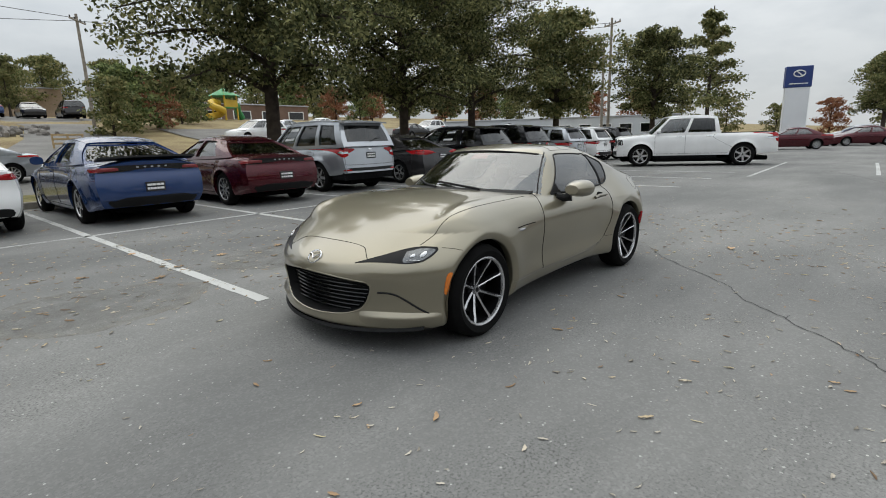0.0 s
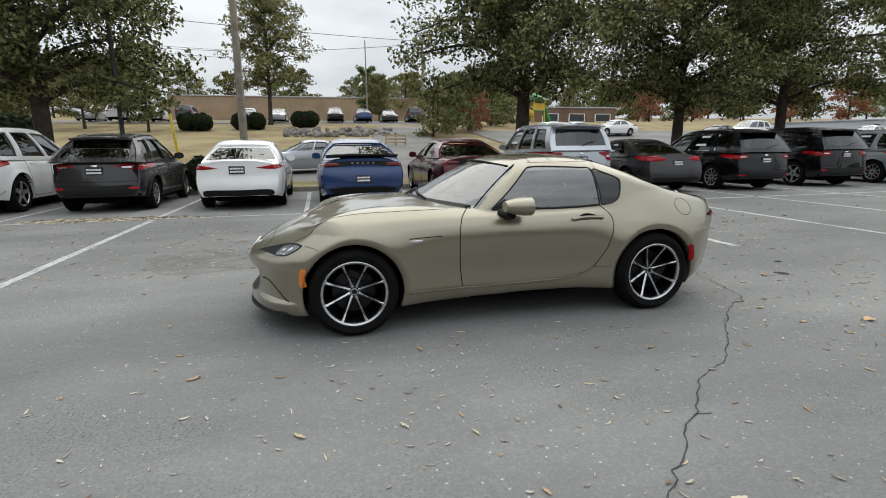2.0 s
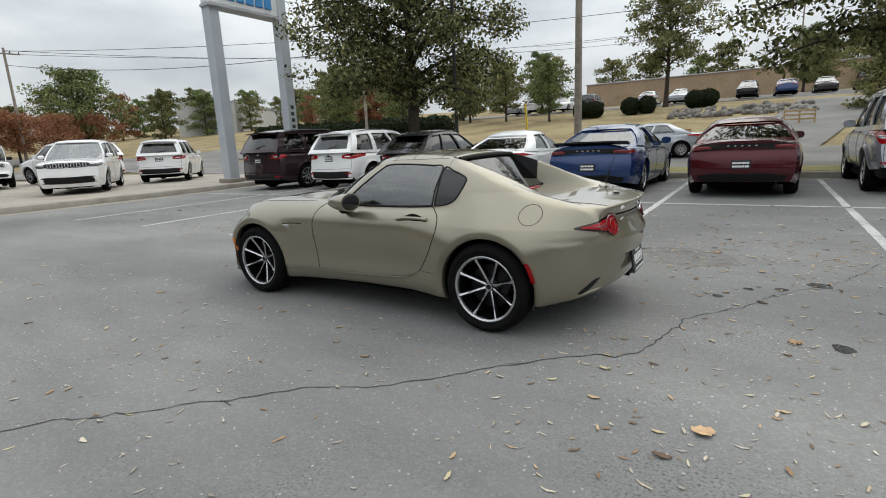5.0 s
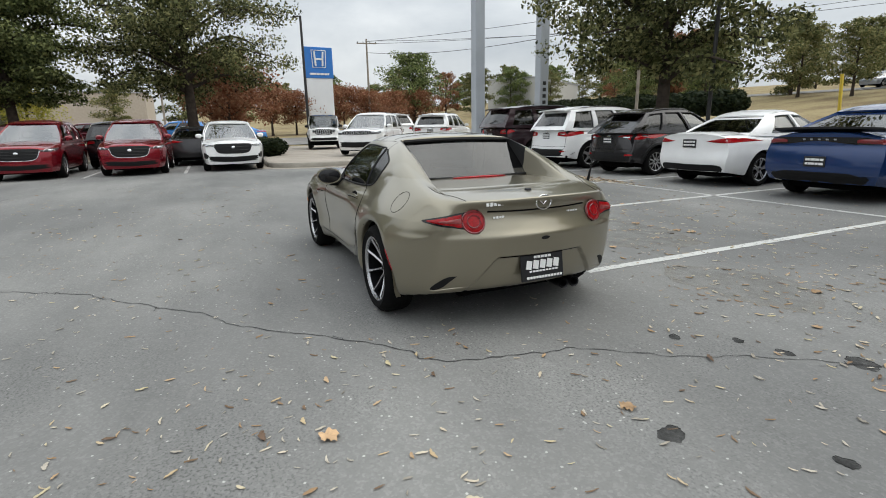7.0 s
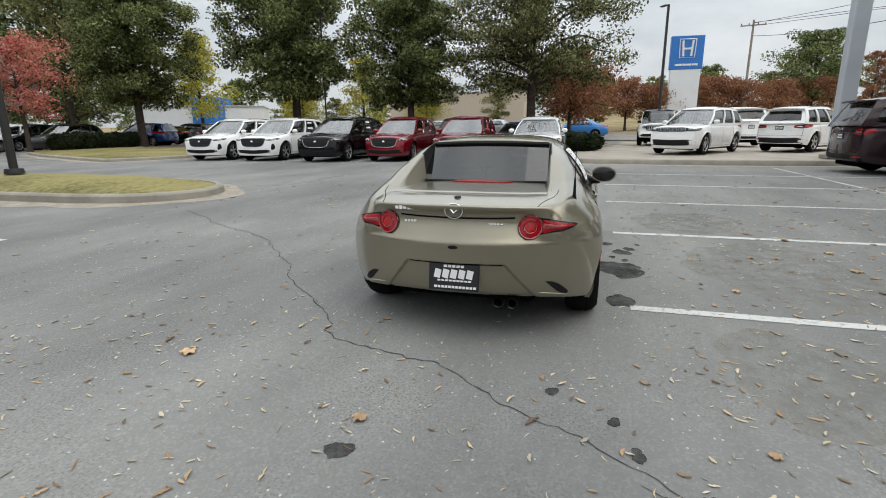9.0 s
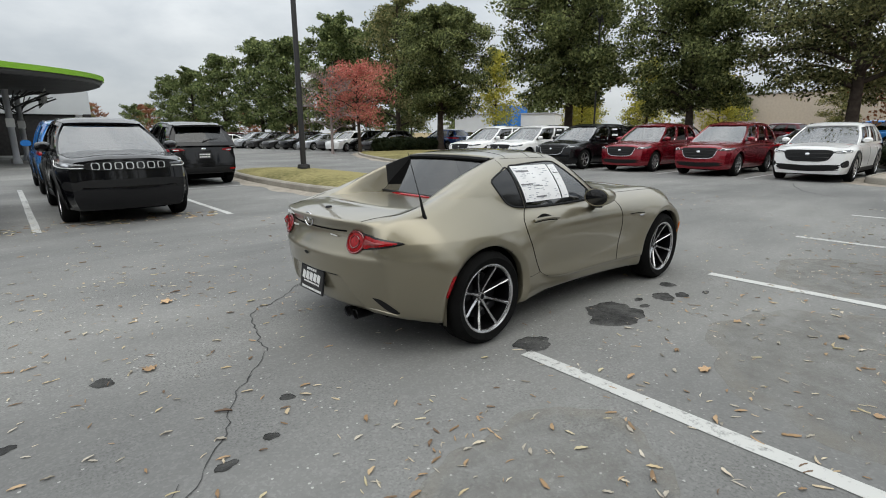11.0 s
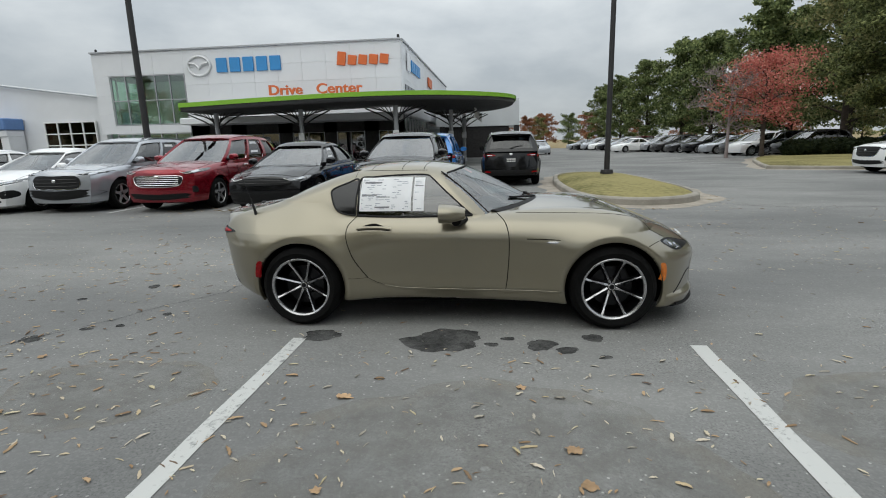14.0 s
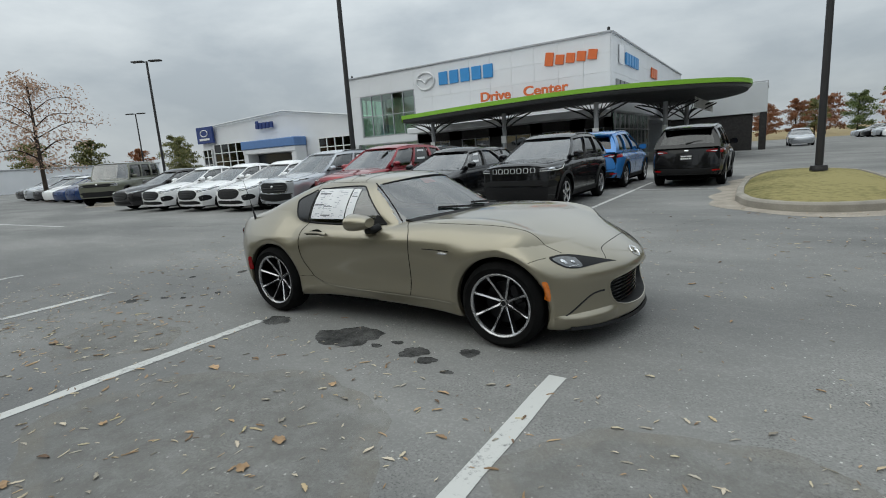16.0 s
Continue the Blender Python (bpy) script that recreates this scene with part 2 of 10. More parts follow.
PADC = mat("pad_concrete", (0.34, 0.30, 0.255), 0.9, vary=0.15, scale=0.8, fine=0.1, bump=0.2, bscale=50)
GRASS = grass_mat("lawn_grass", (0.085, 0.082, 0.030), (0.27, 0.235, 0.105))
SLOPE = grass_mat("dry_slope_grass", (0.15, 0.105, 0.062), (0.30, 0.245, 0.135))
HERO = mat("sand_metallic_paint", (0.252, 0.226, 0.164), 0.29, metal=0.62, coat=1.0, vary=0.03, scale=2.0)
WHITE = paint("white_car_paint", (0.80, 0.80, 0.80))
SILVER = paint("silver_car_paint", (0.42, 0.44, 0.47), 0.6)
GREY = paint("grey_car_paint", (0.042, 0.040, 0.042), 0.5)
BLACK = paint("black_car_paint", (0.003, 0.003, 0.004))
BLUE = paint("dark_blue_car_paint", (0.008, 0.034, 0.125), 0.3)
SKYBLUE = paint("bright_blue_car_paint", (0.03, 0.19, 0.52), 0.2)
MAROON = paint("maroon_car_paint", (0.075, 0.006, 0.012), 0.6)
RED = paint("red_car_paint", (0.235, 0.006, 0.016), 0.6)
BROWN = paint("dark_plum_car_paint", (0.035, 0.02, 0.024), 0.3)
OLIVE = paint("grey_green_car_paint", (0.15, 0.155, 0.12), 0.2)
TYRE = mat("tyre_rubber", (0.006, 0.006, 0.006), 0.9, spec=0.12, vary=0.2, scale=9, bump=0.2, bscale=40)
PLASTIC = mat("black_plastic", (0.008, 0.008, 0.0085), 0.6, spec=0.25, vary=0.15, scale=20)
GLOSSB = mat("gloss_black_trim", (0.008, 0.008, 0.009), 0.12, vary=0)
INTERIOR = mat("dark_cabin_fabric", (0.010, 0.010, 0.011), 0.9, spec=0.1, vary=0.2, scale=12)
UNDER = mat("underbody", (0.003, 0.003, 0.003), 0.95, spec=0.05, vary=0.2)
SEAM = mat("panel_gap", (0.006, 0.0055, 0.005), 0.8, spec=0.05, vary=0)
ALLOY = mat("machined_alloy", (0.60, 0.60, 0.61), 0.18, metal=0.7, vary=0.05, scale=30)
GUN = mat("gunmetal_alloy", (0.022, 0.022, 0.024), 0.4, metal=0.8, vary=0.1, scale=20)
BRIGHT = mat("satin_chrome", (0.62, 0.63, 0.64), 0.35, metal=0.3, vary=0.05, scale=20)
CHROME = mat("chrome", (0.75, 0.75, 0.76), 0.08, metal=1.0, vary=0)
GLASS_W = glass("windscreen_glass", (0.40, 0.48, 0.48), 0.23)
GLASS_H = glass("clean_windscreen_glass", (0.48, 0.62, 0.64), 0.19)
GLASS_S = glass("tinted_side_glass", (0.20, 0.22, 0.23), 0.17)
GLASS_R = glass("sloping_rear_glass", (0.14, 0.16, 0.16), 0.13)
GLASS_B = glass("dark_back_glass", (0.05, 0.055, 0.06), 0.085)
GLASS_D = glass("privacy_glass", (0.06, 0.065, 0.07), 0.08)
LAMPBLACK = mat("smoked_lamp_housing", (0.006, 0.006, 0.007), 0.35, spec=0.18, vary=0)
LAMP = mat("headlamp_chrome", (0.55, 0.56, 0.58), 0.12, metal=0.8, vary=0.2, scale=40)
LAMPGLASS = glass("lamp_cover", (0.8, 0.82, 0.84))
GREYLENS = mat("grey_lamp_reflector", (0.085, 0.09, 0.095), 0.18, metal=0.6, coat=1.0, vary=0.5, scale=45)
ALLOY_H = mat("bright_wheel_alloy", (0.47, 0.47, 0.48), 0.24, metal=0.75, vary=0.05, scale=30)
CLEARLENS = mat("pale_lamp_lens", (0.24, 0.045, 0.045), 0.15, coat=0.35, spec=0.3, vary=0.2, scale=60)
REDLENS = mat("red_lamp_lens", (0.30, 0.004, 0.007), 0.12, coat=0.3, spec=0.2, vary=0.45, scale=70)
DARKRED = mat("dark_red_lens", (0.17, 0.008, 0.012), 0.1, coat=0.8, vary=0.3, scale=60)
ORANGE = mat("amber_lens", (0.75, 0.20, 0.02), 0.2, coat=0.8, vary=0.15, scale=60)
WHITEP = mat("white_print", (0.75, 0.75, 0.74), 0.5, vary=0.04)
PAPER = mat("paper", (0.74, 0.74, 0.75), 0.7, vary=0.05, scale=10)
INK = mat("grey_print", (0.16, 0.16, 0.17), 0.7, vary=0)
PLATEB = mat("black_plate", (0.01, 0.01, 0.012), 0.4, vary=0)
DARKSTEEL = mat("dark_painted_steel", (0.02, 0.019, 0.02), 0.5, vary=0.2, scale=3)
GALV = mat("pale_painted_steel", (0.42, 0.45, 0.49), 0.45, vary=0.08, scale=1.2)
BARK = mat("oak_bark", (0.060, 0.048, 0.040), 0.95, spec=0.1, vary=0.35, scale=5, bump=1.0, bscale=14)
PALEBARK = mat("weathered_pole_wood", (0.27, 0.235, 0.195), 0.95, vary=0.25, scale=4, bump=0.5, bscale=30)


# ---------------------------------------------------------------- geometry tools
def spline(*pts):
    """A smooth curve through (x, value) pairs with no overshoot."""
    xs, ys = np.array([p[0] for p in pts], float), np.array([p[1] for p in pts], float)
    order = np.argsort(xs)
    xs, ys = xs[order], ys[order]
    h, d = np.diff(xs), np.diff(ys) / np.diff(xs)
    m = np.zeros(len(xs))
    m[0], m[-1] = d[0], d[-1]
    for i in range(1, len(xs) - 1):
        if d[i - 1] * d[i] > 0:
            w1, w2 = 2 * h[i] + h[i - 1], h[i] + 2 * h[i - 1]
            m[i] = (w1 + w2) / (w1 / d[i - 1] + w2 / d[i])

    def f(x):
        x = min(max(x, xs[0]), xs[-1])
        i = min(int(np.searchsorted(xs, x, side="right")) - 1, len(xs) - 2)
        t = (x - xs[i]) / h[i]
        return float((2 * t**3 - 3 * t**2 + 1) * ys[i] + (t**3 - 2 * t**2 + t) * h[i] * m[i]
                     + (-2 * t**3 + 3 * t**2) * ys[i + 1] + (t**3 - t**2) * h[i] * m[i + 1])
    return f


def smooth_line(pts, n):
    """n points along a Catmull-Rom curve through pts, even in length."""
    p = [Vector(q) for q in pts]
    if len(p) == 2:
        return [p[0].lerp(p[1], i / (n - 1)) for i in range(n)]
    ext = [2 * p[0] - p[1]] + p + [2 * p[-1] - p[-2]]
    dense = []
    for i in range(1, len(ext) - 2):
        a, b, c, d = ext[i - 1:i + 3]
        for k in range(12):
            t = k / 12
            dense.append(0.5 * (2 * b + (c - a) * t + (2 * a - 5 * b + 4 * c - d) * t * t + (3 * b - a - 3 * c + d) * t**3))
    dense.append(p[-1])
    run = [0.0]
    for a, b in zip(dense, dense[1:]):
        run.append(run[-1] + (b - a).length)
    out, j = [], 0
    for i in range(n):
        s = run[-1] * i / (n - 1)
        while j < len(run) - 2 and run[j + 1] < s:
            j += 1
        out.append(dense[j].lerp(dense[j + 1], (s - run[j]) / max(run[j + 1] - run[j], 1e-9)))
    return out


class Geo:
    """Vertices and faces of one mesh."""

    def __init__(self):
        self.v, self.f = [], []

    def grid(self, rows, close=False, flip=False):
        o, w = len(self.v), len(rows[0])
        for r in rows:
            self.v += [tuple(q) for q in r]
        for i in range(len(rows) - 1):
            for j in range(w if close else w - 1):
                k = (j + 1) % w
                q = (o + i * w + j, o + i * w + k, o + (i + 1) * w + k, o + (i + 1) * w + j)
                self.f.append(q[::-1] if flip else q)
        return self

    def sheet(self, rows, thick=0.012, flip=False):
        """A grid with thickness, closed at its rim."""
        g = [[Vector(q) for q in r] for r in rows]
        a, b = len(g), len(g[0])
        nor = []
        for i in range(a):
            nr = []
            for j in range(b):
                u = g[min(i + 1, a - 1)][j] - g[max(i - 1, 0)][j]
                w = g[i][min(j + 1, b - 1)] - g[i][max(j - 1, 0)]
                n_ = w.cross(u)
                nr.append(n_.normalized() if n_.length > 1e-9 else Vector((0, 0, 1)))
            nor.append(nr)
        s = -1 if flip else 1
        inner = [[g[i][j] - nor[i][j] * thick * s for j in range(b)] for i in range(a)]
        self.grid(g, flip=not flip).grid(inner, flip=flip)
        ring = [(i, 0) for i in range(a)] + [(a - 1, j) for j in range(1, b)] + [(i, b - 1) for i in range(a - 2, -1, -1)] + [(0, j) for j in range(b - 2, 0, -1)]
        self.grid([[g[i][j] for i, j in ring], [inner[i][j] for i, j in ring]], close=True, flip=flip)
        return self

    def box(self, c, s, bevel=0.0, m=None):
        x, y, z = (k / 2 for k in s)
        e = min(bevel, x * 0.98, y * 0.98, z * 0.98)
        o = len(self.v)
        if e <= 0:
            pts = [(i * x, j * y, k * z) for i in (-1, 1) for j in (-1, 1) for k in (-1, 1)]
            fs = [(0, 1, 3, 2), (4, 6, 7, 5), (0, 4, 5, 1), (2, 3, 7, 6), (0, 2, 6, 4), (1, 5, 7, 3)]
        else:
            pts, idx = [], {}
            for i in (-1, 1):
                for j in (-1, 1):
                    for k in (-1, 1):
                        for a in range(3):
                            d = [x - e, y - e, z - e]
                            d[a] = (x, y, z)[a]
                            idx[i, j, k, a] = len(pts)
                            pts.append((i * d[0], j * d[1], k * d[2]))
            fs = []
            for a in range(3):
                b, c_ = (a + 1) % 3, (a + 2) % 3
                for s_ in (-1, 1):
                    q = []
                    for p_, r_ in ((-1, -1), (1, -1), (1, 1), (-1, 1)):
                        key = [0, 0, 0]
                        key[a], key[b], key[c_] = s_, p_, r_
                        q.append(idx[(*key, a)])
                    fs.append(tuple(q if s_ > 0 else q[::-1]))
                for p_ in (-1, 1):
                    for r_ in (-1, 1):
                        k0, k1 = [0, 0, 0], [0, 0, 0]
                        k0[a], k1[a] = -1, 1
                        k0[b] = k1[b] = p_
                        k0[c_] = k1[c_] = r_
                        q = (idx[(*k0, b)], idx[(*k1, b)], idx[(*k1, c_)], idx[(*k0, c_)])
                        fs.append(q if p_ * r_ > 0 else q[::-1])
            for i in (-1, 1):
                for j in (-1, 1):
                    for k in (-1, 1):
                        q = tuple(idx[i, j, k, a] for a in range(3))
                        fs.append(q if i * j * k > 0 else q[::-1])
        mm = (Matrix.Translation(c) @ m) if m is not None else Matrix.Translation(c)
        self.v += [tuple(mm @ Vector(p)) for p in pts]
        self.f += [tuple(o + q for q in f) for f in fs]
        return self

    def tube(self, pts, r, n=8, cap=True):
        """A round tube through pts; r is one radius or one for each point."""
        p = [Vector(q) for q in pts]
        rr = list(r) if hasattr(r, "__len__") else [r] * len(p)
        rows, up = [], None
        for i, q in enumerate(p):
            t = (p[min(i + 1, len(p) - 1)] - p[max(i - 1, 0)]).normalized()
            if up is None:
                up = Vector((0, 0, 1)) if abs(t.z) < 0.9 else Vector((1, 0, 0))
            a = t.cross(up).normalized()
            up = a.cross(t).normalized()
            rows.append([q + (a * math.cos(2 * math.pi * k / n) + up * math.sin(2 * math.pi * k / n)) * rr[i] for k in range(n)])
        o = len(self.v)
        self.grid(rows, close=True, flip=True)
        if cap:
            self.f.append(tuple(o + k for k in range(n)))
            self.f.append(tuple(o + (len(p) - 1) * n + k for k in range(n))[::-1])
        return self

    def lathe(self, prof, n=32, axis="y", c=(0, 0, 0)):
        """(radius, along) pairs turned round an axis."""
        rows = []
        for r, h in prof:
            ring = []
            for k in range(n):
                a = 2 * math.pi * k / n
                q = {"y": (r * math.cos(a), h, r * math.sin(a)), "z": (r * math.cos(a), r * math.sin(a), h), "x": (h, r * math.cos(a), r * math.sin(a))}[axis]
                ring.append((q[0] + c[0], q[1] + c[1], q[2] + c[2]))
            rows.append(ring)
        self.grid(rows, close=True)
        return self

    def slab(self, outline, z0, z1, m=None):
        """A flat outline (x, y) with thickness."""
        n, o = len(outline), len(self.v)
        pts = [(x, y, z) for z in (z0, z1) for x, y in outline]
        self.v += [tuple(m @ Vector(p)) for p in pts] if m is not None else pts
        self.f.append(tuple(o + n + k for k in range(n)))
        self.f.append(tuple(o + k for k in range(n))[::-1])
        for k in range(n):
            q = (k + 1) % n
            self.f.append((o + k, o + q, o + n + q, o + n + k))
        return self

    def mirror(self):
        o = len(self.v)
        self.v += [(x, -y, z) for x, y, z in self.v]
        self.f += [tuple(o + k for k in f[::-1]) for f in self.f]
        return self

    def flipped(self):
        g = Geo()
        g.v = [(x, -y, z) for x, y, z in self.v]
        g.f = [f[::-1] for f in self.f]
        return g

    def moved(self, m):
        g = Geo()
        g.v = [tuple(m @ Vector(q)) for q in self.v]
        g.f = list(self.f)
        return g

    def add(self, g):
        o = len(self.v)
        self.v += g.v
        self.f += [tuple(o + k for k in f) for f in g.f]
        return self

    def mesh(self, name, material, smooth=35):
        me = bpy.data.meshes.new(name)
        me.from_pydata(self.v, [], self.f)
        me.materials.append(material)
        if smooth:
            me.shade_smooth()
            if smooth < 180:
                me.set_sharp_from_angle(angle=radians(smooth))
        me.update()
        return me


def part(name, geo, material, parent, label="", smooth=35):
    """One mesh object under a thing or a part; geo is a Geo or a mesh to share."""
    ob = new(name, geo.mesh(name, material, smooth) if isinstance(geo, Geo) else geo)
    ob.parent = parent
    if label:
        ob["label"] = label
    return ob


def thing(name, label, category, group="", kind="", m=None):
    ob = new(name)
    ob.empty_display_size = 0.2
    if m is not None:
        ob.matrix_basis = m
    return tagged(ob, label, category, group, kind)


def solid(name, geo, material, label, category="", group="", kind="", m=None, smooth=35):
    ob = new(name, geo.mesh(name, material, smooth) if isinstance(geo, Geo) else geo)
    if m is not None:
        ob.matrix_basis = m
    return tagged(ob, label, category, group, kind)


def bvh_of(geo):
    from mathutils.bvhtree import BVHTree
    return BVHTree.FromPolygons([Vector(q) for q in geo.v], geo.f)


def decal(bvh, outline, way, off=0.004, dome=0.0, rings=5, n=40, smooth=True, rim=0.0):
    """A closed outline laid onto a body: 'front' and 'rear' take (y, z), 'side' (x, z), 'top' (x, y).
    off lifts it from the skin, dome lifts its middle further, rim turns its edge down."""
    far = {"front": (9, 0, 0), "rear": (-9, 0, 0), "left": (0, 9, 0), "right": (0, -9, 0), "top": (0, 0, 9)}[way]
    put = {"front": lambda a, b: (0, a, b), "rear": lambda a, b: (0, a, b), "left": lambda a, b: (a, 0, b), "right": lambda a, b: (a, 0, b), "top": lambda a, b: (a, b, 0)}[way]
    ring0 = smooth_line([(*q, 0) for q in (*outline, outline[0])], n + 1)[:-1] if smooth else []
    if not smooth:
        m_ = len(outline)
        per = max(1, n // m_)
        for i in range(m_):
            a, b = Vector((*outline[i], 0)), Vector((*outline[(i + 1) % m_], 0))
            ring0 += [a.lerp(b, k / per) for k in range(per)]
    mid = sum(ring0, Vector()) / len(ring0)
    d = -Vector(far).normalized()
    rows, last = [], None
    scales = ([(1.0, -rim)] if rim else []) + [(1 - 0.999 * k / rings, off + dome * (1 - (1 - k / rings) ** 2)) for k in range(rings + 1)]
    for s, lift in scales:
        row = []
        for q in ring0:
            w = mid + (q - mid) * s
            o = Vector(put(w.x, w.y)) + Vector(far)
            hit, nor, _, _ = bvh.ray_cast(o, d)
            if hit is None:
                hit, nor = (last[0], last[1]) if last else (o + d * 9, -d)
            if nor.dot(d) > 0:
                nor = -nor
            last = (hit, nor)
            row.append(hit + (nor * 0.6 - d * 0.4).normalized() * lift)
        rows.append(row)
    g = Geo().grid(rows, close=True)
    a, b, c = (Vector(g.v[k]) for k in g.f[len(g.f) // 2][:3])
    if (b - a).cross(c - a).dot(d) > 0:
        g.f = [f[::-1] for f in g.f]
    return g


def trace(bvh, pts, way, r=0.003, n=24, sink=0.0, closed=False):
    """A thin tube along a line on a body's skin, for panel gaps and trim."""
    far = {"front": (9, 0, 0), "rear": (-9, 0, 0), "left": (0, 9, 0), "right": (0, -9, 0), "top": (0, 0, 9)}[way]
    put = {"front": lambda a, b: (0, a, b), "rear": lambda a, b: (0, a, b), "left": lambda a, b: (a, 0, b), "right": lambda a, b: (a, 0, b), "top": lambda a, b: (a, b, 0)}[way]
    line, d, out = smooth_line([(*q, 0) for q in pts], n), -Vector(far).normalized(), []
    for q in line:
        hit, nor, _, _ = bvh.ray_cast(Vector(put(q.x, q.y)) + Vector(far), d)
        if hit is not None:
            if nor.dot(d) > 0:
                nor = -nor
            out.append(hit - nor * sink)
    return Geo().tube(out, r, 6) if len(out) > 1 else Geo()


# ---------------------------------------------------------------- vehicles
def mix(a, b, t):
    return a + (b - a) * t


def body_shell(s, ns=90, nlow=7, nup=6, ntop=9, ncap=15):
    """The painted skin of a car from its curves. Returns the skin and the part of it over the cabin left open."""
    hw, top, shz, shy, low, zs = s["hw"], s["top"], s["shz"], s["shy"], s["low"], s["zsplit"]
    xf, xr, rz, ra = s["xf"], s["xr"], s["rz"], s["ra"]
    hmax = s["half"]

    def skin_x(x, z):
        return warp(x, hw(x), z)[0]

    def side(x, z):
        h = hw(x)
        lo = low(x)
        t = min(max((z - lo) / max(zs - lo, 0.05), 0), 1)
        y = h - s["tuck"] * (1 - t) ** 3.0 - s.get("lean", 0.02) * max(0, (t - 0.6) / 0.4) ** 2 - s.get("waist", 0.0) * math.exp(-((t - 0.55) / 0.22) ** 2)
        for xc in (s["ax"], s["rx"]):
            d = math.hypot(skin_x(x, z) - xc, z - rz) - ra
            y += s.get("flare", 0.012) * math.exp(-(max(d, 0) / 0.07) ** 2) * (1 if d > -0.05 else 0)
        return y

    def lowline(x):
        z = low(x)
        for xc in (s["ax"], s["rx"]):
            q = rz + 0.7 * ra
            for _ in range(8):
                d = skin_x(x, q) - xc
                q = rz + math.sqrt(max(ra * ra - d * d, 0))
            if abs(skin_x(x, q) - xc) < ra:
                z = max(z, q)
        return z

    def before(goal, z):
        a, b = xr, xf
        for _ in range(30):
            m_ = (a + b) / 2
            a, b = (m_, b) if skin_x(m_, z) < goal else (a, m_)
        return (a + b) / 2

    def warp(x, y, z):
        q = abs(y) / hmax
        fx = min(max((x - (xf - s["lf"])) / s["lf"], 0), 1)
        f = fx * fx * (3 - 2 * fx)
        bx = min(max(((xr + s["lr"]) - x) / s["lr"], 0), 1)
        b = bx * bx * (3 - 2 * bx)
        return (x - f * (s["kf"] * q ** 2.2 + s["fprof"](z)) + b * (s["kr"] * q ** 2.4 + s["rprof"](z)), y, z)

    s["side_at"] = lambda goal, z: side(before(goal, z), z)
    xs = list(np.linspace(xr, xf, ns))
    for xc in (s["ax"], s["rx"]):
        xs = [x for x in xs if abs(abs(skin_x(x, rz) - xc) - ra) > 0.02]
        xs += [before(xc + ra * math.cos(a), rz + ra * math.sin(a)) for a in np.linspace(0, math.pi, 25)] + [before(xc - ra - 0.002, rz), before(xc + ra + 0.002, rz)]
    xs = sorted(xs)
    clean = [xs[0]]
    for x in xs[1:]:
        if x - clean[-1] > 0.001:
            clean.append(x)
    xs = clean
    rows = []
    for x in xs:
        zl = lowline(x)
        zt = min(zs, shz(x) - 0.03)
        zl = min(zl, zt - 0.02)
        sec = [(side(x, zl) - 0.10, zl + 0.004)]
        sec += [(side(x, mix(zl, zt, k / nlow)), mix(zl, zt, k / nlow)) for k in range(nlow + 1)]
        y0, ys, z_s, z_t = side(x, zt), shy(x), shz(x), top(x)
        up = smooth_line([(y0, zt, 0), (mix(y0, ys, 0.30), mix(zt, z_s, 0.55), 0), (ys, z_s, 0)], nup + 1)[1:]
        sec += [(q.x, q.y) for q in up]
        cr = s.get("crown", 0.75)
        ov = smooth_line([(ys, z_s, 0), (ys * 0.80, mix(z_s, z_t, cr * 0.55), 0), (ys * 0.45, mix(z_s, z_t, cr + 0.18), 0), (0, z_t, 0)], ntop + 1)[1:]
        sec += [(q.x, q.y) for q in ov]
        rows.append((x, sec))
    g = Geo()
    nv = len(rows[0][1])
    left = [[warp(x, y, z) for y, z in sec] for x, sec in rows]
    right = [[(q[0], -q[1], q[2]) for q in r] for r in left]
    cut = s.get("open", [])
    first_top = 1 + nlow + 1 + nup
    for lst, flip in ((left, True), (right, False)):
        o = len(g.v)
        for r in lst:
            g.v += r
        for i in range(len(rows) - 1):
            xm = (rows[i][0] + rows[i + 1][0]) / 2
            for j in range(nv - 1):
                if j >= first_top and any(a < xm < b for a, b in cut):
                    continue
                q = (o + i * nv + j, o + i * nv + j + 1, o + (i + 1) * nv + j + 1, o + (i + 1) * nv + j)
                g.f.append(q if not flip else q[::-1])
    for (x, sec), flip in ((rows[0], True), (rows[-1], False)):
        grid = [[warp(x, mix(-y, y, c / (ncap - 1)), z) for c in range(ncap)] for y, z in sec[1:]]
        g.grid(grid, flip=flip)
    return g, side, warp


def wells(s):
    """Dark liners of the wheel arches and the floor under the car."""
    g = Geo()
    for xc in (s["ax"], s["rx"]):
        for sg in (1, -1):
            yi = sg * (s["half"] - 0.36)
            arc = [(xc + (s["ra"] + 0.002) * math.cos(a), (s["ra"] + 0.004) * math.sin(a) + s["rz"]) for a in np.linspace(-0.35, math.pi + 0.35, 22)]
            arc = [(x, max(z, 0.17)) for x, z in arc]
            g.grid([[(x, sg * (s["side_at"](x, max(z, 0.2)) - 0.035), z) for x, z in arc], [(x, yi, z) for x, z in arc]], flip=sg > 0)
            o = len(g.v)
            g.v += [(x, yi, max(z, 0.14)) for x, z in arc]
            g.f.append(tuple(range(o, o + len(arc))))
    w = s["half"] - 0.13
    x0, x1 = s["rx"] + s["ra"] + 0.02, s["ax"] - s["ra"] - 0.02
    g.box(((x0 + x1) / 2, 0, 0.24), (x1 - x0, 2 * w, 0.12), 0.02)
    g.box(((s["xr"] + s["xf"]) / 2, 0, 0.27), (s["xf"] - s["xr"] - 0.55, 2 * (s["half"] - 0.40), 0.16), 0.03)
    return g


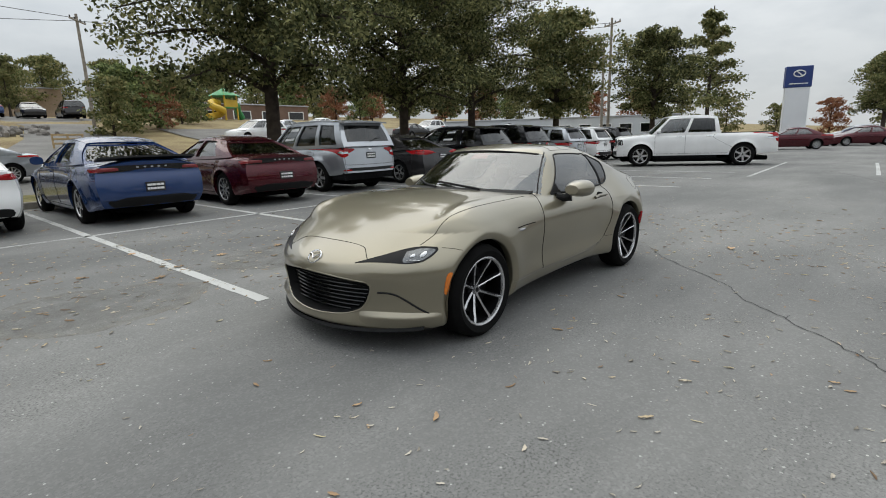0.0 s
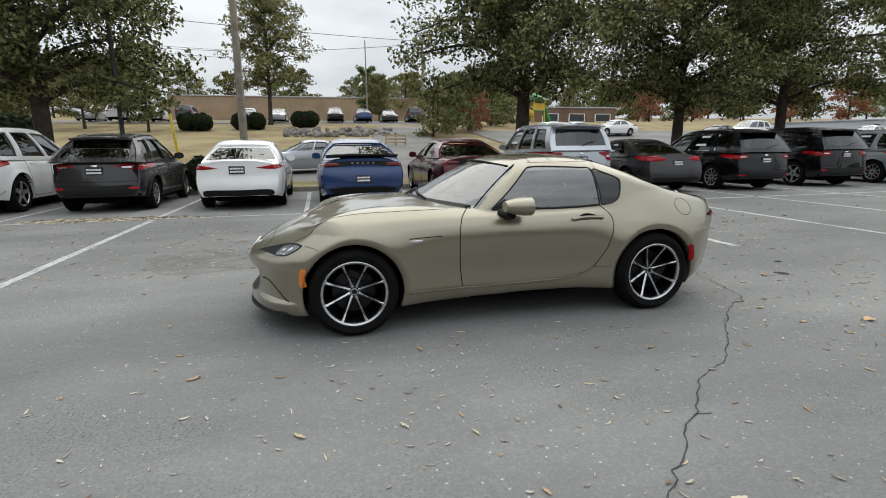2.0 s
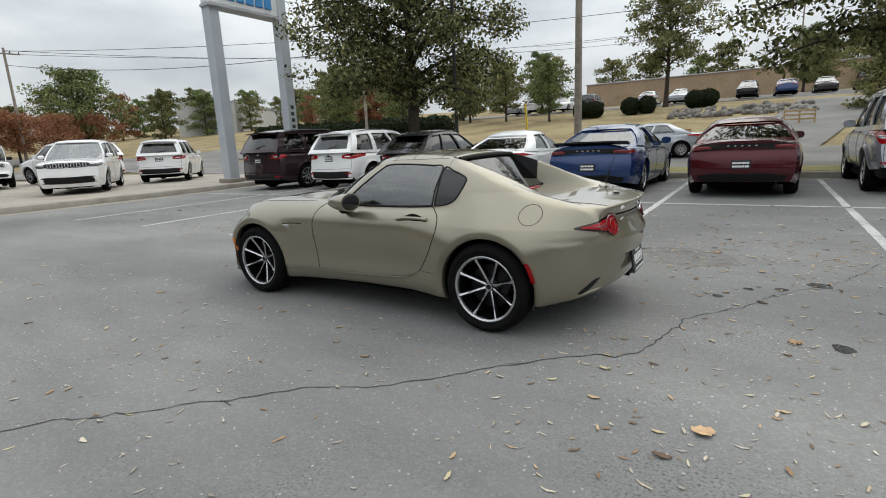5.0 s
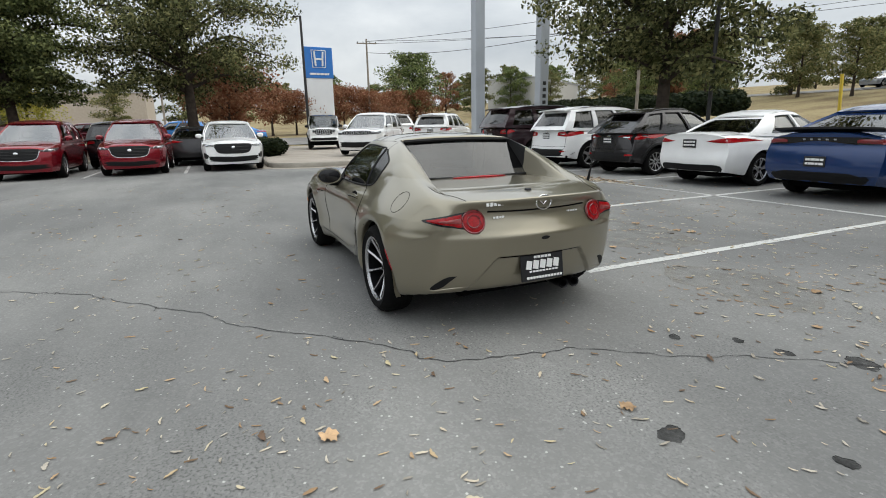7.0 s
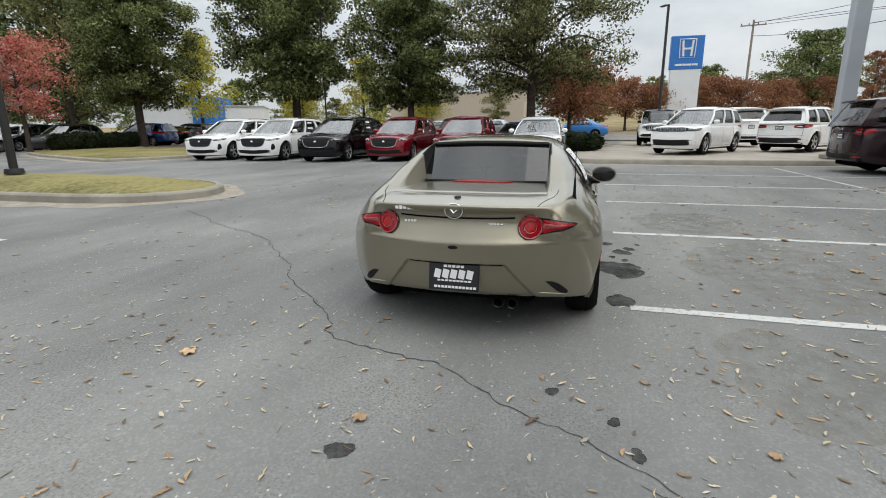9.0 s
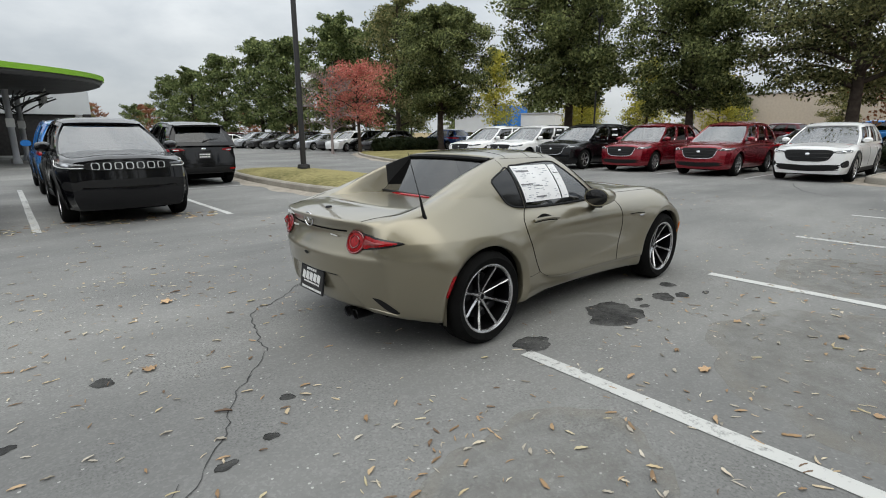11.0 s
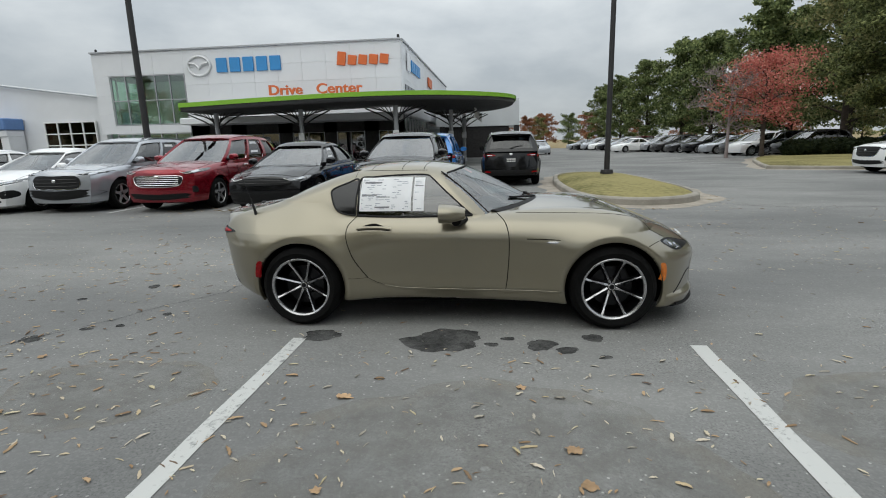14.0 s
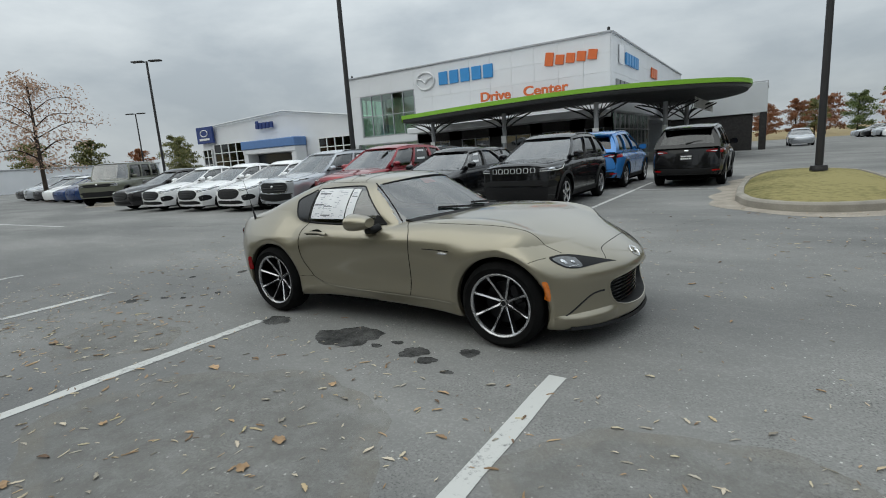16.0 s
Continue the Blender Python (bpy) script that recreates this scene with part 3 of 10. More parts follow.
WHEELS, SPOKES = {}, {}


def wheel_meshes(R, r, w, style):
    """Tyre, rim and brake of one wheel, its outer face towards +y, turning round y."""
    key = (R, r, w, style)
    if key in WHEELS:
        return WHEELS[key]
    h = w / 2
    seg = 48 if style == "sport8" else 28
    tyre = Geo().lathe([(r - 0.012, h - 0.012), (r + 0.004, h - 0.004), (mix(r, R, 0.5), h + 0.008), (R - 0.028, h - 0.004), (R - 0.008, h - 0.022), (R, h - 0.05),
                        (R, -h + 0.05), (R - 0.01, -h + 0.02), (mix(r, R, 0.5), -h), (r, -h + 0.01)], seg)
    for a in (-0.045, 0.0, 0.045):
        tyre.lathe([(R + 0.0012, a - 0.006), (R + 0.0012, a + 0.006)], seg)
    rim = Geo().lathe([(r - 0.018, h - 0.022), (r - 0.014, h - 0.012), (r - 0.002, h - 0.006), (r + 0.003, h - 0.010)] if style != "sport8" else [(r - 0.017, h - 0.024), (r - 0.014, h - 0.010), (r - 0.004, h - 0.003), (r + 0.003, h - 0.006)], seg)
    dark = Geo()
    n = {"sport8": 8, "ten": 10, "five": 5, "six": 6, "split5": 5}[style]
    face = h - 0.018
    wide = {"sport8": (0.0105, 0.0085), "ten": (0.02, 0.014), "five": (0.05, 0.032), "six": (0.04, 0.028), "split5": (0.016, 0.012)}[style]
    if style == "sport8":
        # slim dished spokes: one bright facet, one dark, from a sunken hub to the rim
        line = [(0.030, face - 0.062, 0.0120, 0.004), (0.062, face - 0.056, 0.0080, 0.009), (mix(0.062, r, 0.5), face - 0.030, 0.0075, 0.011), (r - 0.034, face - 0.008, 0.0090, 0.010), (r - 0.008, face + 0.002, 0.0150, 0.004)]
        bright, shade = Geo(), Geo()
        bright.grid([[(a, f, w_), (a, f + up_, -0.2 * w_), (a, f + 0.3 * up_, -0.75 * w_)] for a, f, w_, up_ in line], flip=True)
        shade.grid([[(a, f + 0.3 * up_, -0.75 * w_), (a, f, -w_), (a, f - 0.030, -w_ - 0.006)] for a, f, w_, up_ in line], flip=True)
        shade.grid([[(a, f, w_), (a, f - 0.030, w_ + 0.006)] for a, f, w_, up_ in line])
        SPOKES[key] = (bright.mesh("spoke", ALLOY_H), shade.mesh("spoke_flank", GUN))
        face -= 0.052
        n = 0
    for k in range(n):
        twin = (-0.085, 0.085) if style in ("split5",) else (0.0,)
        for tw in twin:
            a = 2 * math.pi * k / n + math.pi / 2
            m = Matrix.Rotation(-(a + tw * 0.4), 4, "Y")
            l0, l1 = 0.045, r - 0.010
            e = tw * 1.2 * r
            top_ = [(l0, face - 0.012), (mix(l0, l1, 0.3), face - 0.004), (l1, face + 0.002)]
            for i in range(2):
                (a0, f0), (a1, f1) = top_[i], top_[i + 1]
                w0, w1 = mix(wide[0], wide[1], i * 0.3 if i == 0 else 0.3), mix(wide[0], wide[1], 0.3 if i == 0 else 1.0)
                e0, e1 = e * (a0 / l1), e * (a1 / l1)
                p = [(a0, f0, e0 - w0), (a0, f0, e0 + w0), (a1, f1, e1 + w1), (a1, f1, e1 - w1)]
                b = [(q[0], q[1] - 0.03, q[2] * 1.0 + (-0.008 if j in (0, 3) else 0.008)) for j, q in enumerate(p)]
                o = len(rim.v)
                rise = 0.011 if style == "sport8" else 0.003
                rim.v += [tuple(m @ Vector(q)) for q in (*p, (a0, f0 + rise, e0), (a1, f1 + rise, e1))]
                rim.f += [(o, o + 3, o + 5, o + 4), (o + 4, o + 5, o + 2, o + 1)]
                o = len(dark.v)
                dark.v += [tuple(m @ Vector((q[0], q[1] - 0.0008, q[2]))) for q in p] + [tuple(m @ Vector(q)) for q in b]
                dark.f += [(o, o + 3, o + 7, o + 4), (o + 1, o + 5, o + 6, o + 2)]
    if style == "sport8":
        rim.lathe([(0.018, face + 0.003), (0.024, face + 0.003), (0.027, face - 0.004), (0.027, face - 0.02)], 20)
        dark.lathe([(0.0, face - 0.001), (0.018, face + 0.002)], 20)
        dark.lathe([(0.03, face - 0.012), (0.066, face - 0.016), (0.070, face - 0.035)], 24)
    else:
        rim.lathe([(0.03, face - 0.006), (0.062, face - 0.010), (0.066, face - 0.03)], 24)
        dark.lathe([(0.0, face + 0.000), (0.026, face - 0.001), (0.03, face - 0.008)], 20)
    for k in range(4 if n == 0 else 5 if n != 6 else 6):
        a = 2 * math.pi * (k + 0.5) / (4 if n == 0 else 5)
        (rim if style == "sport8" else dark).lathe([(0.0, face - 0.007), (0.009, face - 0.007), (0.010, face - 0.02)], 8, c=(0.048 * math.cos(a), 0, 0.048 * math.sin(a)))
    dark.lathe([(r - 0.012, -h + 0.01), (r - 0.02, -0.02), (r - 0.02, h - 0.022)], 32)
    face = h - 0.03
    brake = Geo().lathe([(0.06, face - 0.07), (0.075, face - 0.075), (r * 0.66, face - 0.075), (r * 0.66, face - 0.1)], 32)
    brake.box((-r * 0.5, face - 0.07, r * 0.12), (0.06, 0.04, 0.14), 0.01)
    back = Geo().lathe([(0.0, -h + 0.03), (r - 0.012, -h + 0.03)], 24)
    WHEELS[key] = (rim.mesh("wheel", ALLOY_H if style == "sport8" else ALLOY), tyre.mesh("tyre", TYRE), dark.mesh("spoke_flank", GUN), brake.mesh("brake_disc", GUN), back.mesh("wheel_back", UNDER))
    return WHEELS[key]


def put_wheels(s, root, turn=0.0):
    rim, tyre, dark, brake, back = wheel_meshes(s["R"], s["rim"], s["tw"], s["wheel"])
    for xc in (s["ax"], s["rx"]):
        for sg in (1, -1):
            w = part("wheel", rim, None, root)
            y = sg * (s["hw"](xc) - s.get("wheel_in", 0.025) - s["tw"] / 2)
            w.matrix_basis = pose(xc, y, s["rz"], 0, 20 * sg + xc * 40, 0 if sg > 0 else 180)
            for nm, me in (("tyre", tyre), ("spoke_flank", dark), ("brake_disc", brake), ("wheel_back", back)):
                part(nm, me, None, w)
            for k in range(8 if s["wheel"] == "sport8" else 0):
                for me in SPOKES[s["R"], s["rim"], s["tw"], s["wheel"]]:
                    part(me.name.split(".")[0], me, None, w).matrix_basis = pose(0, 0, 0, 0, 45 * k + 90, 0)


def bars(w, h, rows, seed, thick=0.002, fill=0.7):
    """Unreadable print: short bars in rows, in the plane y, z, facing +x."""
    rnd, g = random.Random(seed), Geo()
    for i in range(rows):
        z = h / 2 - h * (i + 0.5) / rows
        y = -w / 2
        while y < w / 2 - 0.02 * w:
            l = min(rnd.uniform(0.06, 0.3) * w, w / 2 - y)
            if rnd.random() < fill:
                g.box((0, y + l / 2, z), (thick, l * 0.88, h / rows * 0.55))
            y += l
    return g


def seat(h=0.62, w=0.5):
    g = Geo()
    g.box((0.05, 0, 0.12), (0.5, w, 0.16), 0.05)
    g.box((-0.24, 0, 0.12 + h / 2), (0.16, w, h), 0.06, Matrix.Rotation(radians(-14), 4, "Y"))
    g.box((-0.36, 0, h + 0.22), (0.10, w * 0.52, 0.18), 0.04, Matrix.Rotation(radians(-10), 4, "Y"))
    return g


def cabin_inside(s, root, zb, x0, x1, rows=2, drive=True):
    g = Geo()
    w = s["half"] - 0.16
    zf = 0.34
    for sg in (1, -1):
        g.box(((x0 + x1) / 2, sg * w, (zf + zb) / 2 - 0.02), (x0 - x1, 0.05, zb - zf - 0.03), 0.02)
    g.box(((x0 + x1) / 2, 0, zf), (x0 - x1, 2 * w, 0.05), 0.0)
    g.box((x0 - 0.16, 0, zb - 0.10), (0.42, 2 * w, 0.24), 0.06)
    g.box((x1 + 0.05, 0, (zf + zb) / 2 - 0.05), (0.1, 2 * w, zb - zf - 0.08), 0.02)
    part("interior", g, INTERIOR, root)
    xs = [x0 - 1.15] + ([x0 - 1.92] if rows > 1 else [])
    for x in xs:
        for y in (-0.37, 0.37):
            part("seat", (seat() if x == xs[0] else seat(0.42)).moved(Matrix.Translation((x, y, zf + 0.08))), INTERIOR, root)
    if not drive:
        return
    wheel = Geo()
    ring = [(0.19 * math.cos(a), 0.19 * math.sin(a)) for a in np.linspace(0, 2 * math.pi, 25)]
    mm = Matrix.Translation((x0 - 0.52, 0.37, zb - 0.02)) @ Matrix.Rotation(radians(64), 4, "Y")
    wheel.tube([mm @ Vector((a, b, 0)) for a, b in ring], 0.016, 6, False)
    wheel.tube([mm @ Vector((0, -0.18, 0)), mm @ Vector((0, 0, -0.02)), mm @ Vector((0, 0.18, 0))], 0.02, 6)
    part("steering_wheel", wheel, PLASTIC, root)


def mirror_geo(x, y, z, w=0.20, h=0.14, d=0.14, e=0.8):
    """A door mirror housing on the left side."""
    rows = []
    for t in np.linspace(0, 1, 7):
        k = math.sin(math.pi * (0.10 + 0.44 * t)) ** 0.55
        rows.append([(x + d * (0.5 - t), y + w * 0.5 * k * math.copysign(abs(math.cos(a)) ** e, math.cos(a)) + w * 0.45, z + h * 0.5 * k * math.copysign(abs(math.sin(a)) ** e, math.sin(a)))
                     for a in np.linspace(0, 2 * math.pi, 21)[:-1]])
    g = Geo().grid(rows, close=True, flip=True)
    o = len(g.v) - 20
    g.f.append(tuple(range(o, o + 20)))
    g.f.append(tuple(range(0, 20))[::-1])
    return g


def car_spec(kind="sedan", L=4.8, W=1.85, H=1.45, wb=2.8, over_f=0.88, R=0.33, **k):
    """Curves for an everyday car; lengths in metres, origin on the ground between the axles."""
    half = W / 2
    ax, rx = wb / 2, -wb / 2
    xf, xr = ax + over_f, ax + over_f - L
    belt = k.get("belt", H * 0.66 if kind == "sedan" else H * 0.62)
    nose = k.get("nose", belt - 0.19)
    cowl = k.get("cowl", ax - (0.42 if kind == "sedan" or k.get("tumble", 1) < 0.25 else 0.34))
    ra = k.get("ra", R + 0.055)
    s = dict(xf=xf, xr=xr, ax=ax, rx=rx, rz=R, R=R, ra=ra, rim=k.get("rim", R * 0.68), tw=k.get("tw", 0.215), half=half, zsplit=max(R + ra + 0.03, belt - 0.22),
             tuck=k.get("tuck", 0.09), kf=k.get("kf", 0.20), kr=k.get("kr", 0.14), lf=0.75, lr=0.7, flare=k.get("flare", 0.014), lean=0.018,
             wheel=k.get("wheel", "ten"), belt=belt, waist=k.get("waist", 0.012), kind=kind, H=H)
    s["zsplit"] = min(s["zsplit"], belt - 0.06)
    sill = k.get("sill", 0.2 if kind == "sedan" else 0.24)
    s["low"] = spline((xr, sill + 0.10), (xr + 0.5, sill + 0.04), (rx + ra + 0.05, sill), (ax - ra - 0.05, sill), (xf - 0.5, sill), (xf, sill - 0.01))
    s["hw"] = spline((xr, half - 0.10), (xr + 0.18, half - 0.045), (rx, half - 0.005), (0, half - 0.015), (ax, half - 0.005), (xf - 0.22, half - 0.06), (xf, half - 0.14))
    if kind == "sedan":
        deck = k.get("deck", belt + 0.06)
        s["top"] = spline((xr, deck - 0.03), (xr + 0.15, deck), (rx - 0.1, deck), (rx + 0.5, belt), (cowl - 0.3, belt), (cowl, belt + 0.02), (mix(cowl, xf, 0.6), mix(nose, belt, 0.55)), (xf - 0.1, nose + 0.03), (xf, nose))
        s["shz"] = spline((xr, deck - 0.10), (rx, belt + 0.02), (cowl - 0.5, belt - 0.02), (cowl, belt - 0.03), (xf - 0.3, nose - 0.03), (xf, nose - 0.09))
    else:
        s["top"] = spline((xr, belt), (cowl - 0.3, belt), (cowl, belt + 0.03), (mix(cowl, xf, 0.6), mix(nose, belt, 0.72)), (xf - 0.1, nose + 0.05), (xf, nose))
        s["shz"] = spline((xr, belt - 0.03), (cowl, belt - 0.03), (xf - 0.3, nose - 0.005), (xf, nose - 0.045))
    pinch = 0.0 if kind == "sedan" else 0.06
    s["shy"] = spline((xr, half - 0.20), (xr + 0.3, half - 0.12), (0, half - 0.085), (cowl, half - 0.10), (xf - 0.3, half - 0.20 + pinch), (xf, half - 0.30 + pinch))
    s["fprof"] = spline(*k.get("fprof", ((0.15, 0.06), (0.45, 0.0), (0.65, 0.03), (nose, 0.12), (1.3, 0.35)) if kind == "sedan" else ((0.15, 0.07), (0.45, 0.0), (0.65, 0.012), (nose - 0.08, 0.045), (nose, 0.085), (1.3, 0.35))))
    s["rprof"] = spline(*k.get("rprof", ((0.2, 0.10), (0.45, 0.0), (0.62, 0.02), (belt, 0.10), (1.4, 0.2))))
    s["open"] = k.get("open", [(k.get("xr0", xr + (0.75 if kind == "sedan" else 0.12)) + 0.03, cowl - 0.03)])
    s.update(xw0=cowl, xw1=k.get("xw1", cowl - (0.86 if kind == "sedan" else 0.84)), xr0=k.get("xr0", xr + (0.72 if kind == "sedan" else 0.10)),
             xr1=k.get("xr1", xr + (1.42 if kind == "sedan" else 0.42)), yb=half - 0.10, yr=half - k.get("tumble", 0.32 if kind == "sedan" else 0.29),
             cols=k.get("cols", ((0.035, 0.40), (0.44, 0.80)) if kind == "sedan" else ((0.04, 0.35), (0.385, 0.66), (0.71, 0.93))))
    s["zr"] = k.get("zr", spline((0, H - 0.045), (0.25, H - 0.012), (0.6, H - 0.012), (1, H - 0.06)) if k.get("tumble", 1) < 0.25 else spline((0, H - 0.115), (0.14, H - 0.070), (0.35, H - 0.045), (0.60, H - 0.050), (0.82, H - 0.080), (1, H - 0.125)))
    s["zbel"] = k.get("zbel", spline((0, belt - 0.015), (1, belt + (0.05 if kind == "sedan" else 0.03))))
    for key in ("hl", "tl", "grille", "grille_bars", "dark_low", "low_rear", "plate", "plate_z", "spoiler", "chrome", "rails", "clad", "privacy", "extra", "tl_mat", "band", "sticker", "black_roof", "fog", "wing"):
        if key in k:
            s[key] = k[key]
    return s


def greenhouse(s, root, paint_m, glass_front, glass_rear):
    """Pillars, roof and panes over the belt line."""
    def side(u, v, out=0.0):
        b = Vector((mix(s["xw0"], s["xr0"], u), s["yb"], s["zbel"](u)))
        t = Vector((mix(s["xw1"], s["xr1"], u), s["yr"], s["zr"](u)))
        p = b.lerp(t, v)
        p.y += 0.035 * math.sin(math.pi * v) + out
        p.y -= 0.05 * max(0, abs(u - 0.5) - 0.38) / 0.12
        return p

    def across(u, v, c, bow, crown):
        p = side(u, v)
        k = 1 - c * c
        return (p.x + bow * k, p.y * c, p.z + crown * k)

    vb, vt = 0.05, 0.88
    frame_ = Geo()
    for sg in (1, -1):
        def strip(u0, u1, v0, v1, nu=4, nv=5):
            rows = [[side(mix(u0, u1, i / nu), mix(v0, v1, j / nv)) for j in range(nv + 1)] for i in range(nu + 1)]
            if sg < 0:
                rows = [[(q.x, -q.y, q.z) for q in r] for r in rows]
            frame_.sheet(rows, 0.03, flip=sg < 0)
        strip(0, 1, -0.10, vb, 12, 1)
        strip(0, 1, vt, 1.0, 16, 2)
        edges = [0.0] + [u for c in s["cols"] for u in c] + [1.0]
        for a, b in zip(edges[::2], edges[1::2]):
            strip(a, b, vb, vt, 3, 8)
    part("window_frame", frame_, paint_m, root)
    for i, (u0, u1) in enumerate(s["cols"]):
        for sg in (1, -1):
            rows = [[side(mix(u0 - 0.004, u1 + 0.004, a / 8), mix(vb - 0.01, vt + 0.01, b / 6), -0.010) for b in range(7)] for a in range(9)]
            if sg < 0:
                rows = [[(q.x, -q.y, q.z) for q in r] for r in rows]
            part("side_window", Geo().grid(rows, flip=sg > 0), glass_front if i == 0 else glass_rear, root)
            edge = [side(u0, vb), side(u0, vt), side(u1, vt), side(u1, vb), side(u0, vb)]
            part("window_trim", Geo().tube([(q.x, q.y * sg - 0.004 * sg, q.z) for q in edge], 0.011, 5), CHROME if s.get("chrome") and i < 9 else PLASTIC, root)
    cs = np.linspace(-1, 1, 15)
    bow = s.get("bow", 0.16)
    part("windscreen", Geo().grid([[across(0, v, c, bow, 0.015 * (1 - v)) for c in cs] for v in np.linspace(-0.02, 0.995, 10)], flip=True), GLASS_W, root)
    part("rear_window", Geo().grid([[across(1, v, c, -0.09, 0.0) for c in cs * (0.96 if s["kind"] == "sedan" else 0.86)] for v in np.linspace(0.10 if s["kind"] == "sedan" else 0.16, 0.90, 8)], flip=False), GLASS_R if s["kind"] == "sedan" else glass_rear, root)
    hdr = Geo()
    hdr.sheet([[across(1, v, c, -0.088, 0) for c in cs] for v in np.linspace(-0.12 if s["kind"] == "sedan" else -0.05, 0.11 if s["kind"] == "sedan" else 0.17, 4)], 0.02, flip=True)
    in_ = 0.93 if s["kind"] == "sedan" else 0.84
    hdr.sheet([[across(1, v, c, -0.088, 0) for c in cs] for v in np.linspace(0.89, 1.0, 3)], 0.02, flip=True)
    hdr.sheet([[across(1, v, mix(-1, -in_, c), -0.088, 0) for c in (0, 0.5, 1)] for v in np.linspace(0.1, 0.9, 6)], 0.02, flip=True)
    hdr.sheet([[across(1, v, mix(in_, 1, c), -0.088, 0) for c in (0, 0.5, 1)] for v in np.linspace(0.1, 0.9, 6)], 0.02, flip=True)
    part("rear_window_frame", hdr, paint_m, root)
    rows = []
    for u in np.linspace(0, 1, 22):
        b_ = mix(bow, -0.088, u)
        line = []
        for c in np.linspace(-1, 1, 21):
            q = across(u, 1.0, c, b_ * (1 if u < 0.12 or u > 0.88 else 0.9), 0.0)
            line.append((q[0], q[1], q[2] + 0.05 * min(1, u * 5 + 0.3, (1 - u) * 5 + 0.3) * (1 - abs(c) ** 3.5)))
        rows.append(line)
    part("roof", Geo().sheet(rows, 0.03, flip=True), GLOSSB if s.get("black_roof") else paint_m, root)
    return side


